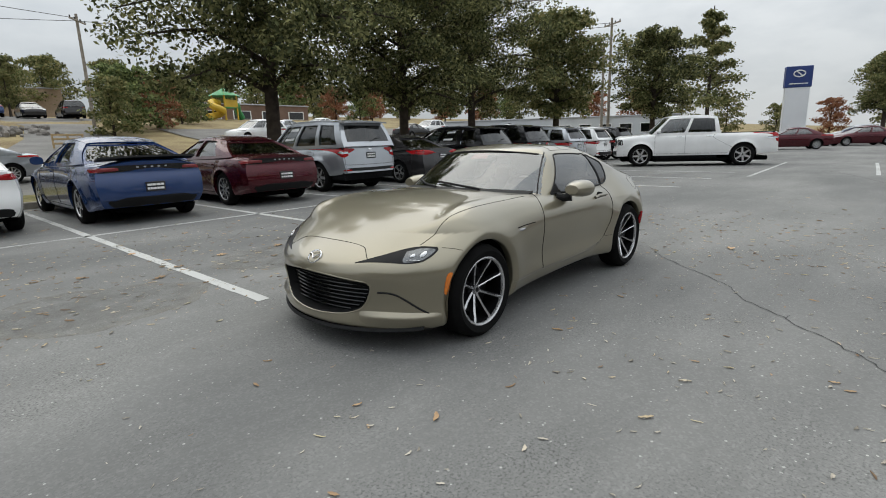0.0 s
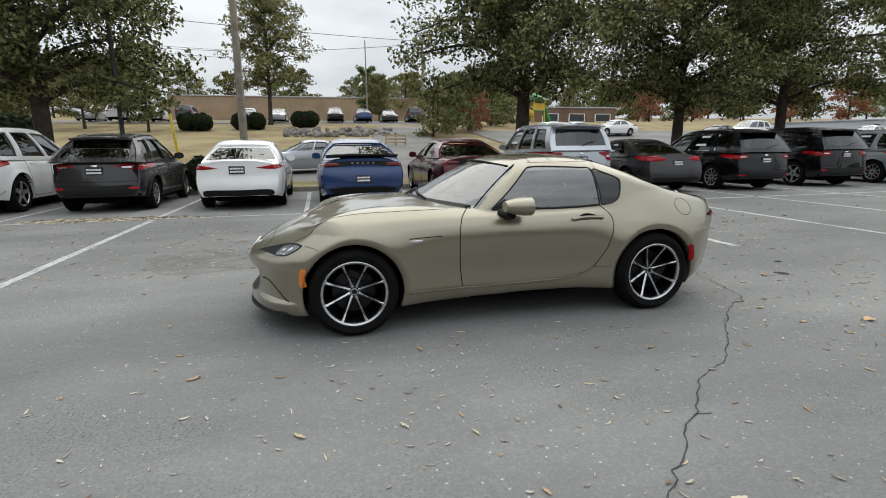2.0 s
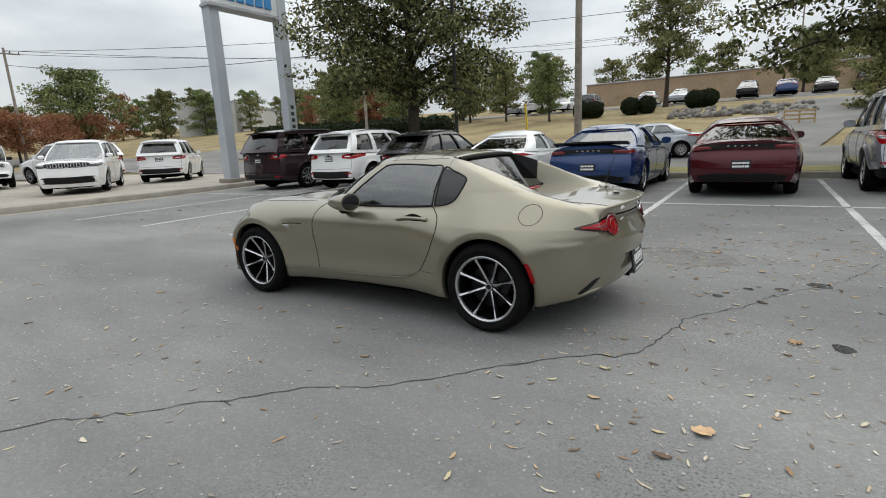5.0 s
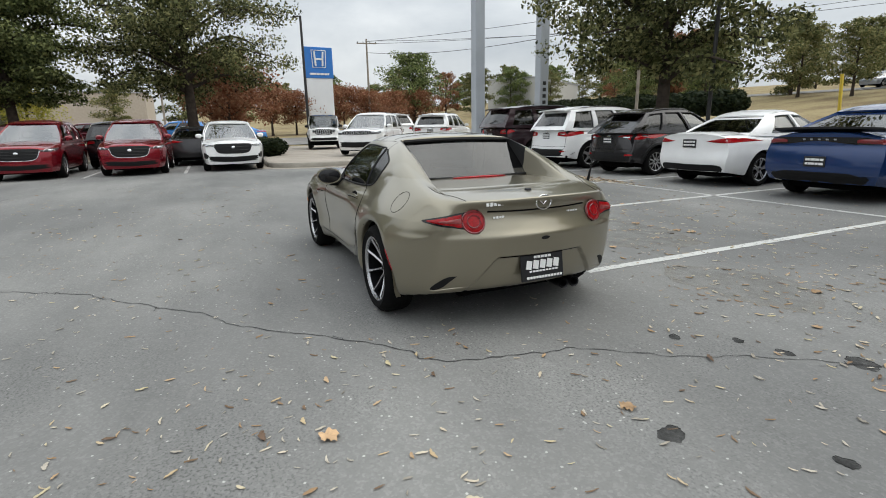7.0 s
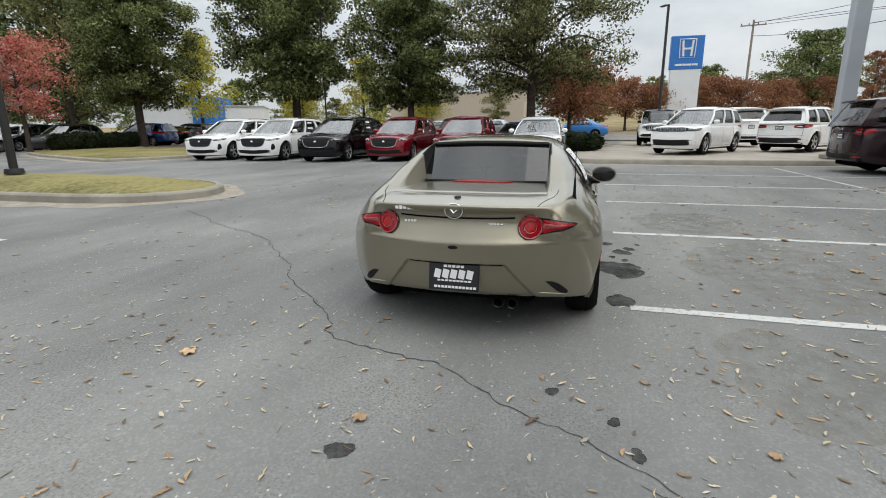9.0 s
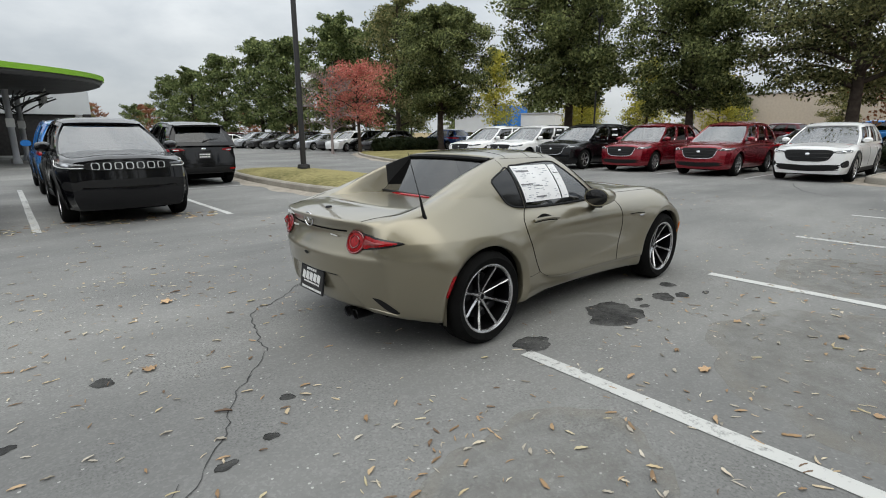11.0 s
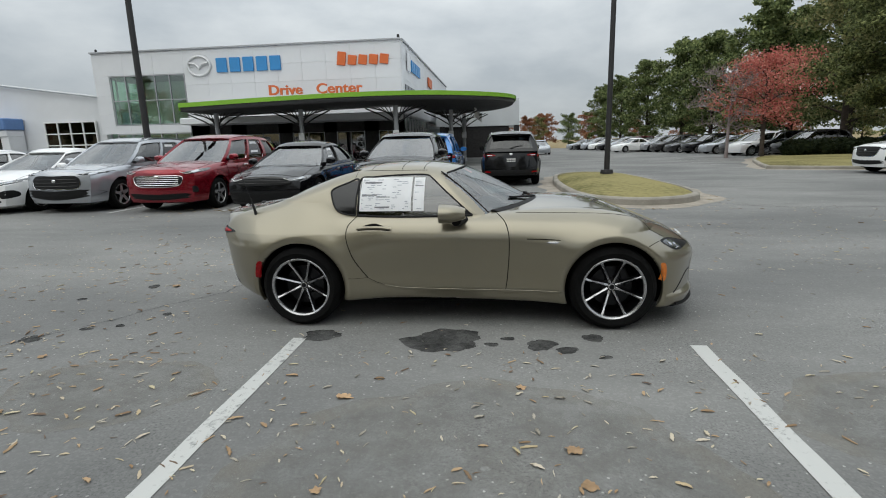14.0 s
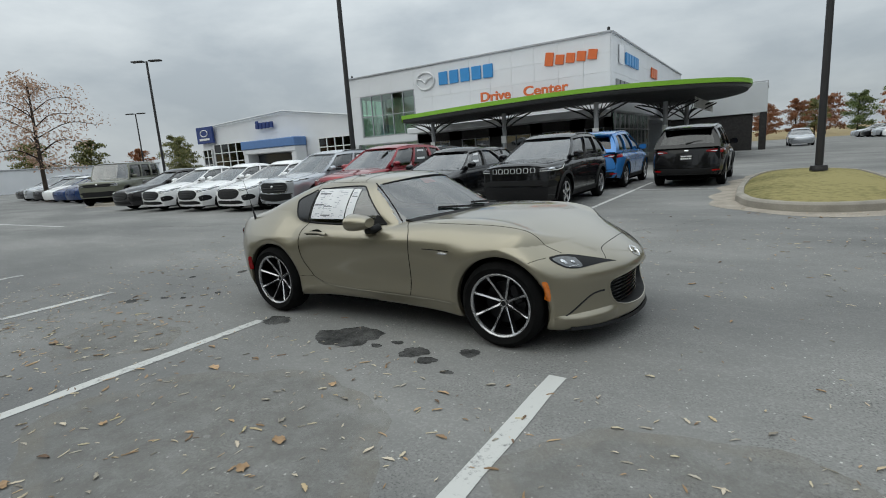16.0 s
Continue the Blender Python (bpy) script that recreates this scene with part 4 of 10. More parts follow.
def make_car(s, paint_m, label, name="parked_car", category="car", group="", m=None, detail=True):
    root = thing(name, label, category, group)
    body, side, warp = body_shell(s, 80 if detail else 44, ncap=15)
    bvh = bvh_of(body)
    part("body", body, paint_m, root, smooth=50)
    part("wheel_well_liner", wells(s), UNDER, root)
    put_wheels(s, root)
    gr = GLASS_D if s.get("privacy", s["kind"] != "sedan") else GLASS_S
    gh = greenhouse(s, root, paint_m, GLASS_S, gr)
    cabin_inside(s, root, s["belt"], s["xw0"] - 0.02, s["xr0"] + 0.06, 2, detail)
    half = s["half"]
    # lamps, grille, trim
    if "band" in s:
        part("tail_panel", decal(bvh, s["band"], "rear", 0.004, rim=0.01, n=64), GLOSSB, root)
        for i in range(5):
            part("panel_letter", decal(bvh, [(0.22 - 0.11 * i + a, 0.955 + b) for a, b in ((-0.02, -0.012), (0.02, -0.012), (0.02, 0.012), (-0.02, 0.012))], "rear", 0.007, n=8, rings=2, smooth=False), SILVER, root)
    for sg in (1, -1):
        if "hl" in s:
            hl = part("headlight", decal(bvh, [(y * sg, z) for y, z in s["hl"]], "front", 0.006, 0.012, rim=0.01), GREYLENS, root)
            if detail and "plate_z" not in s:
                hy, hz = sum(q[0] for q in s["hl"]) / len(s["hl"]), sum(q[1] for q in s["hl"]) / len(s["hl"])
                for k, (d, r) in enumerate(((0.055, 0.032),)):
                    part("lamp_lens", decal(bvh, [(sg * (hy + d + r * 1.2 * math.cos(a)), hz + 0.008 * k - 0.006 + 0.8 * r * math.sin(a)) for a in np.linspace(0, 2 * math.pi, 13)[:-1]], "front", 0.024, 0.006, n=20), LAMP, hl)
                low_ = sorted(s["hl"], key=lambda q: q[1] - 0.12 * q[0])[:3]
                low_.sort()
                part("running_light", trace(bvh, [(sg * q[0] * 0.985, q[1] + 0.012) for q in low_], "front", 0.007, 16, -0.016), WHITEP, hl)
        if "tl" in s:
            tl = part("tail_light", decal(bvh, [(y * sg, z) for y, z in s["tl"]], "rear", 0.008, 0.012, rim=0.01), s.get("tl_mat", REDLENS), root)
            if detail and s["kind"] != "sedan":
                ty, tz = [q[0] for q in s["tl"]], [q[1] for q in s["tl"]]
                cz, hz, cy = (min(tz) + max(tz)) / 2, (max(tz) - min(tz)) / 2, mix(min(ty), max(ty), 0.45)
                x0 = s["xr"] + s["kr"] + 0.02
                part("side_lens", decal(bvh, [(x0, cz - 0.8 * hz), (x0 + 0.20, cz - 0.1 * hz), (x0 + 0.24, cz + 0.25 * hz), (x0, cz + 0.8 * hz)], "left" if sg > 0 else "right", 0.007, 0.006, rim=0.01, n=24), REDLENS, tl)
                part("clear_lens", decal(bvh, [(sg * (cy - 0.07), cz - 0.3 * hz), (sg * (cy + 0.08), cz - 0.3 * hz), (sg * (cy + 0.08), cz + 0.1 * hz), (sg * (cy - 0.07), cz + 0.1 * hz)], "rear", 0.024, n=16, rings=2), LAMP, tl)
        if "fog" in s:
            part("bumper_vent", decal(bvh, [(y * sg, z) for y, z in s["fog"]], "front", 0.004, rim=0.01), PLASTIC, root)
    if "grille" in s:
        part("grille", decal(bvh, s["grille"], "front", 0.005, rim=0.01, n=48), PLASTIC, root)
        ys, zs = [q[0] for q in s["grille"]], [q[1] for q in s["grille"]]
        if s.get("wing"):
            rim_ = sorted((q for q in s["grille"] if q[1] < max(zs) - 0.05), key=lambda q: q[0])
        else:
            rim_ = (*s["grille"], s["grille"][0])
        part("grille_frame", trace(bvh, rim_, "front", 0.010, 60, -0.004), CHROME if s.get("chrome") else PLASTIC, root)
        n = s.get("grille_bars", 4)
        if n > 0:
            for i in range(n):
                z = mix(min(zs), max(zs), (i + 1) / (n + 1))
                w = max(ys) * 0.86
                part("grille_bar", trace(bvh, [(-w, z), (0, z), (w, z)], "front", 0.007, 16, -0.006), CHROME if s.get("chrome") == 2 else GLOSSB, root)
            if detail and s["kind"] != "sedan":
                zc = mix(min(zs), max(zs), 0.62 if s.get("wing") else 0.9)
                part("grille_badge", decal(bvh, [(0.052 * math.cos(a), zc + 0.036 * math.sin(a)) for a in np.linspace(0, 2 * math.pi, 15)[:-1]], "front", 0.014, 0.006, n=24), CHROME, root)
        else:
            for i in range(-n):
                y = mix(min(ys), max(ys), (i + 0.5) / -n)
                zz = mix(min(zs), max(zs), 0.5)
                hh = (max(zs) - min(zs)) * 0.42
                part("grille_slot", decal(bvh, [(y - 0.045, zz - hh), (y + 0.045, zz - hh), (y + 0.045, zz + hh), (y - 0.045, zz + hh)], "front", 0.012, rings=2, n=16, rim=0.005), BRIGHT, root)
                part("grille_hole", decal(bvh, [(y - 0.032, zz - hh * 0.8), (y + 0.032, zz - hh * 0.8), (y + 0.032, zz + hh * 0.8), (y - 0.032, zz + hh * 0.8)], "front", 0.016, rings=2, n=16), GLOSSB, root)
    if "dark_low" in s:
        part("lower_intake", decal(bvh, s["dark_low"], "front", 0.005, rim=0.01, n=48), PLASTIC, root)
    if "low_rear" in s:
        part("rear_diffuser", decal(bvh, s["low_rear"], "rear", 0.005, rim=0.01, n=48), PLASTIC, root)
    if detail:
        b, xf, xr = s["belt"], s["xf"], s["xr"]
        zlo = s["low"](0) + 0.07
        doors = [(s["xw0"] - 0.10, s["xw0"] - 0.12)]
        doors.append((mix(s["xw0"], s["xr0"], mix(s["cols"][0][1], s["cols"][1][0], 0.5)),) * 2)
        e = mix(s["xw0"], s["xr0"], s["cols"][1][1]) + 0.02
        for way in ("left", "right"):
            g = Geo()
            for x0, x1 in doors:
                g.add(trace(bvh, [(x0, b - 0.05), (x0 + 0.01, b - 0.3), (x1, zlo)], way, 0.004))
            g.add(trace(bvh, [(e, b - 0.03), (e + 0.02, b - 0.2), (s["rx"] + s["ra"] * 0.86, s["rz"] + s["ra"] * 0.62)], way, 0.004))
            g.add(trace(bvh, [(doors[0][1], zlo), (s["rx"] + s["ra"] + 0.05, zlo)], way, 0.004))
            part("door_gap", g, SEAM, root)
            for x in (doors[1][0] + 0.13, e + 0.12):
                h = trace(bvh, [(x, b - 0.12), (x + 0.09, b - 0.115), (x + 0.2, b - 0.115)], way, 0.013, 8, -0.018)
                part("door_handle", h, CHROME if s.get("chrome") else paint_m, root)
        hood = trace(bvh, [(s["xw0"] - 0.02, half - 0.16), (xf - 0.5, half - 0.20), (xf - 0.30, half - 0.42), (xf - 0.24, 0), (xf - 0.30, -half + 0.42), (xf - 0.5, -half + 0.20), (s["xw0"] - 0.02, -half + 0.16)], "top", 0.004, 50)
        part("bonnet_gap", hood, SEAM, root)
        if s["kind"] == "sedan":
            for sg in (1, -1):
                part("boot_gap", trace(bvh, [(s["xr0"] - 0.05, sg * (half - 0.26)), (xr + 0.3, sg * (half - 0.26)), (xr + 0.12, sg * (half - 0.30))], "top", 0.004, 20), SEAM, root)
        else:
            w = half - 0.16
            if "low_rear" in s:
                zb_ = max(q[1] for q in s["low_rear"])
                for sg in (1, -1):
                    part("rear_reflector", decal(bvh, [(sg * (half - 0.30), zb_ - 0.075), (sg * (half - 0.14), zb_ - 0.065), (sg * (half - 0.14), zb_ - 0.03), (sg * (half - 0.30), zb_ - 0.04)], "rear", 0.012, n=16, rings=2), REDLENS, root)
                part("bumper_gap", trace(bvh, [(half - 0.12, zb_ + 0.10), (half - 0.3, zb_ + 0.085), (0, zb_ + 0.08), (-half + 0.3, zb_ + 0.085), (-half + 0.12, zb_ + 0.10)], "rear", 0.004, 40), SEAM, root)
                part("tailgate_badge", decal(bvh, [(0.055 * math.cos(a), b - 0.075 + 0.034 * math.sin(a)) for a in np.linspace(0, 2 * math.pi, 13)[:-1]], "rear", 0.006, 0.004, n=20), CHROME, root)
                q0, q1 = gh(1, 0.17), gh(1, 0.30)
                part("rear_wiper", Geo().tube([(q0.x - 0.115, 0.02, q0.z), (q1.x - 0.108, -0.16, q1.z - 0.01), (q1.x - 0.085, -0.36, q1.z + 0.02)], [0.012, 0.008, 0.006], 6), PLASTIC, root)
            part("tailgate_gap", trace(bvh, [(w, b - 0.06), (w, 0.62), (w - 0.12, 0.56), (0, 0.55), (-w + 0.12, 0.56), (-w, 0.62), (-w, b - 0.06)], "rear", 0.005, 50), SEAM, root)
        p0 = gh(0.07, 0.06)
        mz = mirror_geo(p0.x, p0.y + 0.05, p0.z + 0.07, 0.22, 0.16, 0.13)
        part("door_mirror", mz, paint_m if s.get("black_roof") is None else PLASTIC, root)
        part("door_mirror", mz.flipped(), paint_m if s.get("black_roof") is None else PLASTIC, root)
        st = Geo().box((p0.x, p0.y + 0.02, p0.z + 0.02), (0.08, 0.14, 0.04), 0.01)
        part("mirror_stalk", st, PLASTIC, root)
        part("mirror_stalk", st.flipped(), PLASTIC, root)
    if s.get("clad"):
        for xc in (s["ax"], s["rx"]):
            for sg in (1, -1):
                rows = []
                for a in np.linspace(-0.25, math.pi + 0.25, 26):
                    ro = []
                    for rr, o in ((0.0, 0.012), (0.012, 0.022), (0.06, 0.018), (0.066, -0.004)):
                        x, z = xc + (s["ra"] + rr) * math.cos(a), s["rz"] + (s["ra"] + rr) * math.sin(a)
                        ro.append((x, sg * (side(x, max(z, s["low"](x) + 0.01)) + o), max(z, s["low"](x))))
                    rows.append(ro)
                part("wheel_arch_cladding", Geo().grid(rows, flip=sg > 0), PLASTIC, root)
        for sg in (1, -1):
            xs = np.linspace(s["rx"] + s["ra"], s["ax"] - s["ra"], 12)
            part("sill_cladding", Geo().grid([[(x, sg * (side(x, s["low"](x) + h) + o), s["low"](x) + h) for h, o in ((0.0, 0.0), (0.01, 0.014), (0.12, 0.012), (0.13, -0.002))] for x in xs], flip=sg < 0), PLASTIC, root)
    if s.get("plate", True):
        z = s.get("plate_z", 0.55)
        hit = bvh.ray_cast(Vector((-9, 0, z)), Vector((1, 0, 0)))[0]
        x = hit.x if hit is not None else s["xr"]
        pl = part("number_plate", Geo().box((x - 0.008, 0, z), (0.012, 0.31, 0.16), 0.004), PLATEB, root)
        part("plate_print", bars(0.27, 0.125, 2, 5, fill=0.95).moved(Matrix.Translation((x - 0.016, 0, z))), WHITEP, pl)
    if s.get("rails"):
        for sg in (1, -1):
            pts = [gh(u, 1.0) for u in np.linspace(0.12, 0.9, 12)]
            part("roof_rail", Geo().tube([(q.x, sg * (q.y - 0.03), q.z + (0.045 if 0 < i < 11 else 0.01)) for i, q in enumerate(pts)], 0.016, 6), SILVER if s["rails"] == 1 else GLOSSB, root)
    if s.get("spoiler"):
        u = gh(1, 1)
        if s["kind"] == "sedan":
            g, xw = Geo(), s["xr"] + 0.10
            zt = s["top"](xw)
            g.sheet([[(xw + d - 0.10 * (y / half) ** 2 * -1, y, zt + 0.018 + h - 0.03 * abs(y / half) ** 3) for y in np.linspace(-half + 0.19, half - 0.19, 15)] for d, h in ((0.16, -0.022), (0.06, 0.004), (-0.04, 0.026))], 0.03, flip=True)
            part("boot_spoiler", g, s["spoiler"] if s["spoiler"] != 1 else paint_m, root)
        else:
            rows = [[(u.x + 0.06 - d - 0.06 * (1 - c * c), c * (u.y + 0.01), u.z + 0.02 - d * 0.10 + 0.025 * (1 - c * c)) for c in np.linspace(-1, 1, 13)] for d in (0.0, 0.12, 0.26)]
            part("roof_spoiler", Geo().sheet(rows, 0.035, flip=True), paint_m if s["spoiler"] == 1 else s["spoiler"], root)
    if s.get("sticker"):
        q0, q1 = gh(0.10, 0.3, 0.004), gh(0.30, 0.3, 0.004)
        for sg in (1, -1):
            rows = [[gh(u, v, -0.004) for v in (0.30, 0.8)] for u in (0.44 if s["sticker"] == 2 else 0.16, 0.58 if s["sticker"] == 2 else 0.30)]
            rows = [[(p.x, p.y * sg, p.z) for p in r] for r in rows]
            part("window_sticker", Geo().sheet(rows, 0.002, flip=sg > 0), PAPER, root)
    if m is not None:
        root.matrix_basis = m
    return root


def repaint(root, old, new_m):
    """Gives a copied car another paint on the same meshes."""
    for o in root.children_recursive:
        for slot in o.material_slots:
            if slot.material == old:
                slot.link = "OBJECT"
                slot.material = new_m
    return root


# ---------------------------------------------------------------- the sand-coloured roadster
def inside(poly, a, b):
    hit, j = False, len(poly) - 1
    for i in range(len(poly)):
        (x0, y0), (x1, y1) = poly[i], poly[j]
        if (y0 > b) != (y1 > b) and a < (x1 - x0) * (b - y0) / (y1 - y0) + x0:
            hit = not hit
        j = i
    return hit


def cubic(*pts):
    """A curve with even curvature through (x, value) pairs, for whole arrays."""
    xs, ys = np.array([p[0] for p in pts], float), np.array([p[1] for p in pts], float)
    order = np.argsort(xs)
    xs, ys = xs[order], ys[order]
    h = np.diff(xs)
    n = len(xs)
    a, r = np.eye(n), np.zeros(n)
    for i in range(1, n - 1):
        a[i, i - 1], a[i, i], a[i, i + 1] = h[i - 1], 2 * (h[i - 1] + h[i]), h[i]
        r[i] = 6 * ((ys[i + 1] - ys[i]) / h[i] - (ys[i] - ys[i - 1]) / h[i - 1])
    m = np.linalg.solve(a, r)

    def f(x):
        x = np.clip(x, xs[0], xs[-1])
        i = np.clip(np.searchsorted(xs, x, side="right") - 1, 0, n - 2)
        t, hi = x - xs[i], h[i]
        b = (ys[i + 1] - ys[i]) / hi - hi * (2 * m[i] + m[i + 1]) / 6
        return ys[i] + t * (b + t * (m[i] / 2 + t * (m[i + 1] - m[i]) / (6 * hi)))
    return f


def ease(x, a, b):
    t = np.clip((x - a) / (b - a), 0, 1)
    return t * t * (3 - 2 * t)


def most(a, b, k):
    """The larger of two, rounded over where they meet."""
    h = np.maximum(k - np.abs(a - b), 0) / k
    return np.maximum(a, b) + h * h * k * 0.25


class RoadsterSkin:
    """The closed form of the roadster's outer skin: below zero inside, above zero outside."""
    plan = staticmethod(cubic((-2.0, 0.69), (-1.8, 0.770), (-1.5, 0.832), (-1.14, 0.856), (-0.75, 0.842), (-0.3, 0.826), (0.2, 0.822), (0.7, 0.832), (1.14, 0.850), (1.45, 0.834), (1.7, 0.785), (1.95, 0.69)))
    lean_front = staticmethod(cubic((0.10, -0.10), (0.17, -0.050), (0.21, -0.028), (0.30, -0.012), (0.42, -0.006), (0.55, 0.0), (0.62, -0.004), (0.70, -0.030), (0.78, -0.085), (0.84, -0.165), (0.90, -0.28)))
    lean_door = staticmethod(cubic((0.10, -0.14), (0.17, -0.075), (0.21, -0.046), (0.26, -0.025), (0.30, -0.020), (0.40, -0.024), (0.52, -0.010), (0.62, 0.0), (0.68, -0.004), (0.74, -0.026), (0.79, -0.062), (0.83, -0.105), (0.90, -0.21)))
    lean_rear = staticmethod(cubic((0.10, -0.10), (0.20, -0.030), (0.32, -0.010), (0.46, 0.0), (0.56, -0.004), (0.645, -0.026), (0.72, -0.062), (0.79, -0.112), (0.86, -0.188), (0.92, -0.28)))
    sill_line = staticmethod(cubic((1.0, 0.279), (0.76, 0.281), (0.13, 0.288), (-0.38, 0.303), (-0.50, 0.322), (-0.60, 0.352), (-0.8, 0.44)))
    mid = staticmethod(cubic((-2.0, 0.826), (-1.93, 0.832), (-1.8, 0.850), (-1.6, 0.867), (-1.3, 0.876), (-0.95, 0.880), (-0.7, 0.860), (0.2, 0.855), (0.45, 0.872), (0.66, 0.880), (0.91, 0.868), (1.19, 0.823), (1.40, 0.757), (1.60, 0.676), (1.76, 0.602), (1.90, 0.530)))
    crest = staticmethod(cubic((-2.0, 0.79), (-1.8, 0.826), (-1.6, 0.852), (-1.4, 0.866), (-1.14, 0.866), (-0.8, 0.846), (-0.4, 0.828), (0.0, 0.822), (0.3, 0.824), (0.55, 0.833), (0.84, 0.838), (1.06, 0.830), (1.2, 0.805), (1.33, 0.760), (1.45, 0.702), (1.57, 0.640), (1.68, 0.588), (1.80, 0.535), (1.9, 0.50)))
    crest_y = staticmethod(cubic((-2.0, 0.44), (-1.8, 0.52), (-1.6, 0.58), (-1.4, 0.62), (-1.14, 0.665), (-0.8, 0.70), (0, 0.715), (0.5, 0.695), (1.0, 0.690), (1.3, 0.695), (1.5, 0.680), (1.7, 0.61), (1.9, 0.48)))
    ridge = staticmethod(cubic((-0.2, 0.0), (0.35, 0.004), (0.70, 0.012), (1.05, 0.018), (1.30, 0.016), (1.55, 0.008), (1.75, 0.0), (1.9, 0.0)))
    nose = staticmethod(cubic((0.08, 0.05), (0.13, 0.016), (0.18, 0.0), (0.25, 0.012), (0.34, 0.016), (0.44, 0.004), (0.49, 0.0), (0.53, 0.010), (0.57, 0.040), (0.62, 0.10), (0.70, 0.22)))
    tail = staticmethod(cubic((0.15, 0.20), (0.22, 0.115), (0.287, 0.062), (0.36, 0.034), (0.44, 0.018), (0.54, 0.005), (0.585, 0.0), (0.612, 0.0), (0.632, 0.010), (0.67, 0.029), (0.71, 0.046), (0.745, 0.053), (0.775, 0.047), (0.81, 0.020), (0.835, 0.003), (0.90, -0.01)))
    low = staticmethod(cubic((-2.0, 0.30), (-1.8, 0.265), (-1.6, 0.225), (-1.45, 0.190), (-0.8, 0.188), (0.8, 0.168), (1.45, 0.150), (1.9, 0.150)))
    roof = staticmethod(cubic((-1.8, 0.79), (-1.68, 0.835), (-1.55, 0.884), (-1.36, 0.958), (-1.16, 1.043), (-0.92, 1.128), (-0.75, 1.172), (-0.6, 1.190), (-0.42, 1.200), (-0.26, 1.197), (-0.12, 1.183), (-0.03, 1.168), (0.1, 1.14)))
    glass_y = staticmethod(cubic((0.7, 0.65), (0.2, 0.714), (-0.25, 0.735), (-0.7, 0.730), (-0.95, 0.710), (-1.2, 0.678), (-1.4, 0.640), (-1.6, 0.585), (-1.8, 0.50)))
    inner_y = staticmethod(cubic((-0.70, 0.452), (-0.9, 0.472), (-1.15, 0.490), (-1.4, 0.508), (-1.7, 0.53)))

    @classmethod
    def side(c, x, z):
        front, rear = ease(x, 0.35, 0.95), ease(-x, 0.45, 1.0)
        y = c.plan(x) + front * c.lean_front(z) + rear * c.lean_rear(z) + (1 - front - rear) * c.lean_door(z)
        line = c.sill_line(x)
        y = y - 0.015 * ease(x, -0.68, -0.46) * ease(0.86 - x, 0, 0.1) / (1 + np.exp(np.clip((z - line) / 0.0055, -40, 40)))
        for xc in (1.14, -1.14):
            d = np.hypot(x - xc, z - 0.302) - 0.337
            y = y + 0.012 * np.exp(-(np.maximum(d - 0.03, 0) / 0.10) ** 2) - 0.026 * np.clip(1 - d / 0.044, 0, 2) ** 1.5
        return y

    @classmethod
    def deck(c, x, y):
        yc = c.crest_y(x)
        u = np.abs(y) / yc
        z = c.mid(x) + (c.crest(x) - c.mid(x)) * np.minimum(u, 1.6) ** 2.3
        z = z + c.ridge(x) * np.exp(-((np.abs(y) - yc + 0.02) / 0.085) ** 2)
        return z - 2.2 * np.maximum(np.abs(y) - yc, 0) ** 2

    @classmethod
    def screen(c, y, z):
        k = 1.0
        for _ in range(2):
            v = (z - 0.822 - 0.045 * k) / 0.326
            k = 1 - np.minimum(np.abs(y) / (0.690 - 0.172 * np.clip(v, -0.1, 1.1)), 1.15) ** 2.2
        return 0.245 - 0.38 * v + k * (0.378 - 0.278 * v) + 0.018 * np.sin(np.pi * np.clip(v, 0, 1))

    @classmethod
    def lower(c, x, y, z):
        y = np.abs(y)
        q = y / 0.858
        a = y - c.side(x, z)
        b = z - c.deck(x, y)
        front = x - (1.885 - 0.40 * q ** 2.1 - c.nose(z))
        back = (-1.945 + 0.315 * q ** 2.2 + c.tail(z) - (c.tail(z) - 0.016 * ease(z, 0.60, 0.80)) * ease(q, 0.40, 0.75) * ease(z, 0.60, 0.66)) - x
        dent = 0.022 * ease(0.30 + 0.9 * (0.48 - z) * 0.9 - y, -0.012, 0.012) * ease(0.485 - z, -0.010, 0.012)
        back = back + dent
        f = most(a, b, 0.07 + 0.03 * ease(x, 0.4, 1.0) + 0.06 * ease(-x, 0.8, 1.2))
        f = most(f, front, 0.10 + 0.05 * ease(q, 0.5, 0.8))
        f = most(f, back, 0.025 + 0.22 * ease(q, 0.55, 0.85))
        return most(f, c.low(x) - z, 0.035)

    @classmethod
    def upper(c, x, y, z):
        y = np.abs(y)
        d = np.maximum(z - 0.82, -0.12)
        a = y - (c.glass_y(x) - 0.25 * d - 1.43 * d * np.abs(d))
        b = z - (c.roof(x) - 0.040 * np.minimum(y / 0.52, 1.5) ** 2.6)
        f = most(a, b, 0.06)
        return np.maximum(most(f, x - c.screen(y, z), 0.035), np.maximum(0.72 - z, -1.76 - x))

    @classmethod
    def value(c, x, y, z):
        lo, up = c.lower(x, y, z), c.upper(x, y, z)
        k = 0.014 + 0.15 * ease(-x, 0.72, 1.15) * ease(np.abs(y) - c.inner_y(x), -0.03, 0.10)
        return -most(-lo, -up, k)

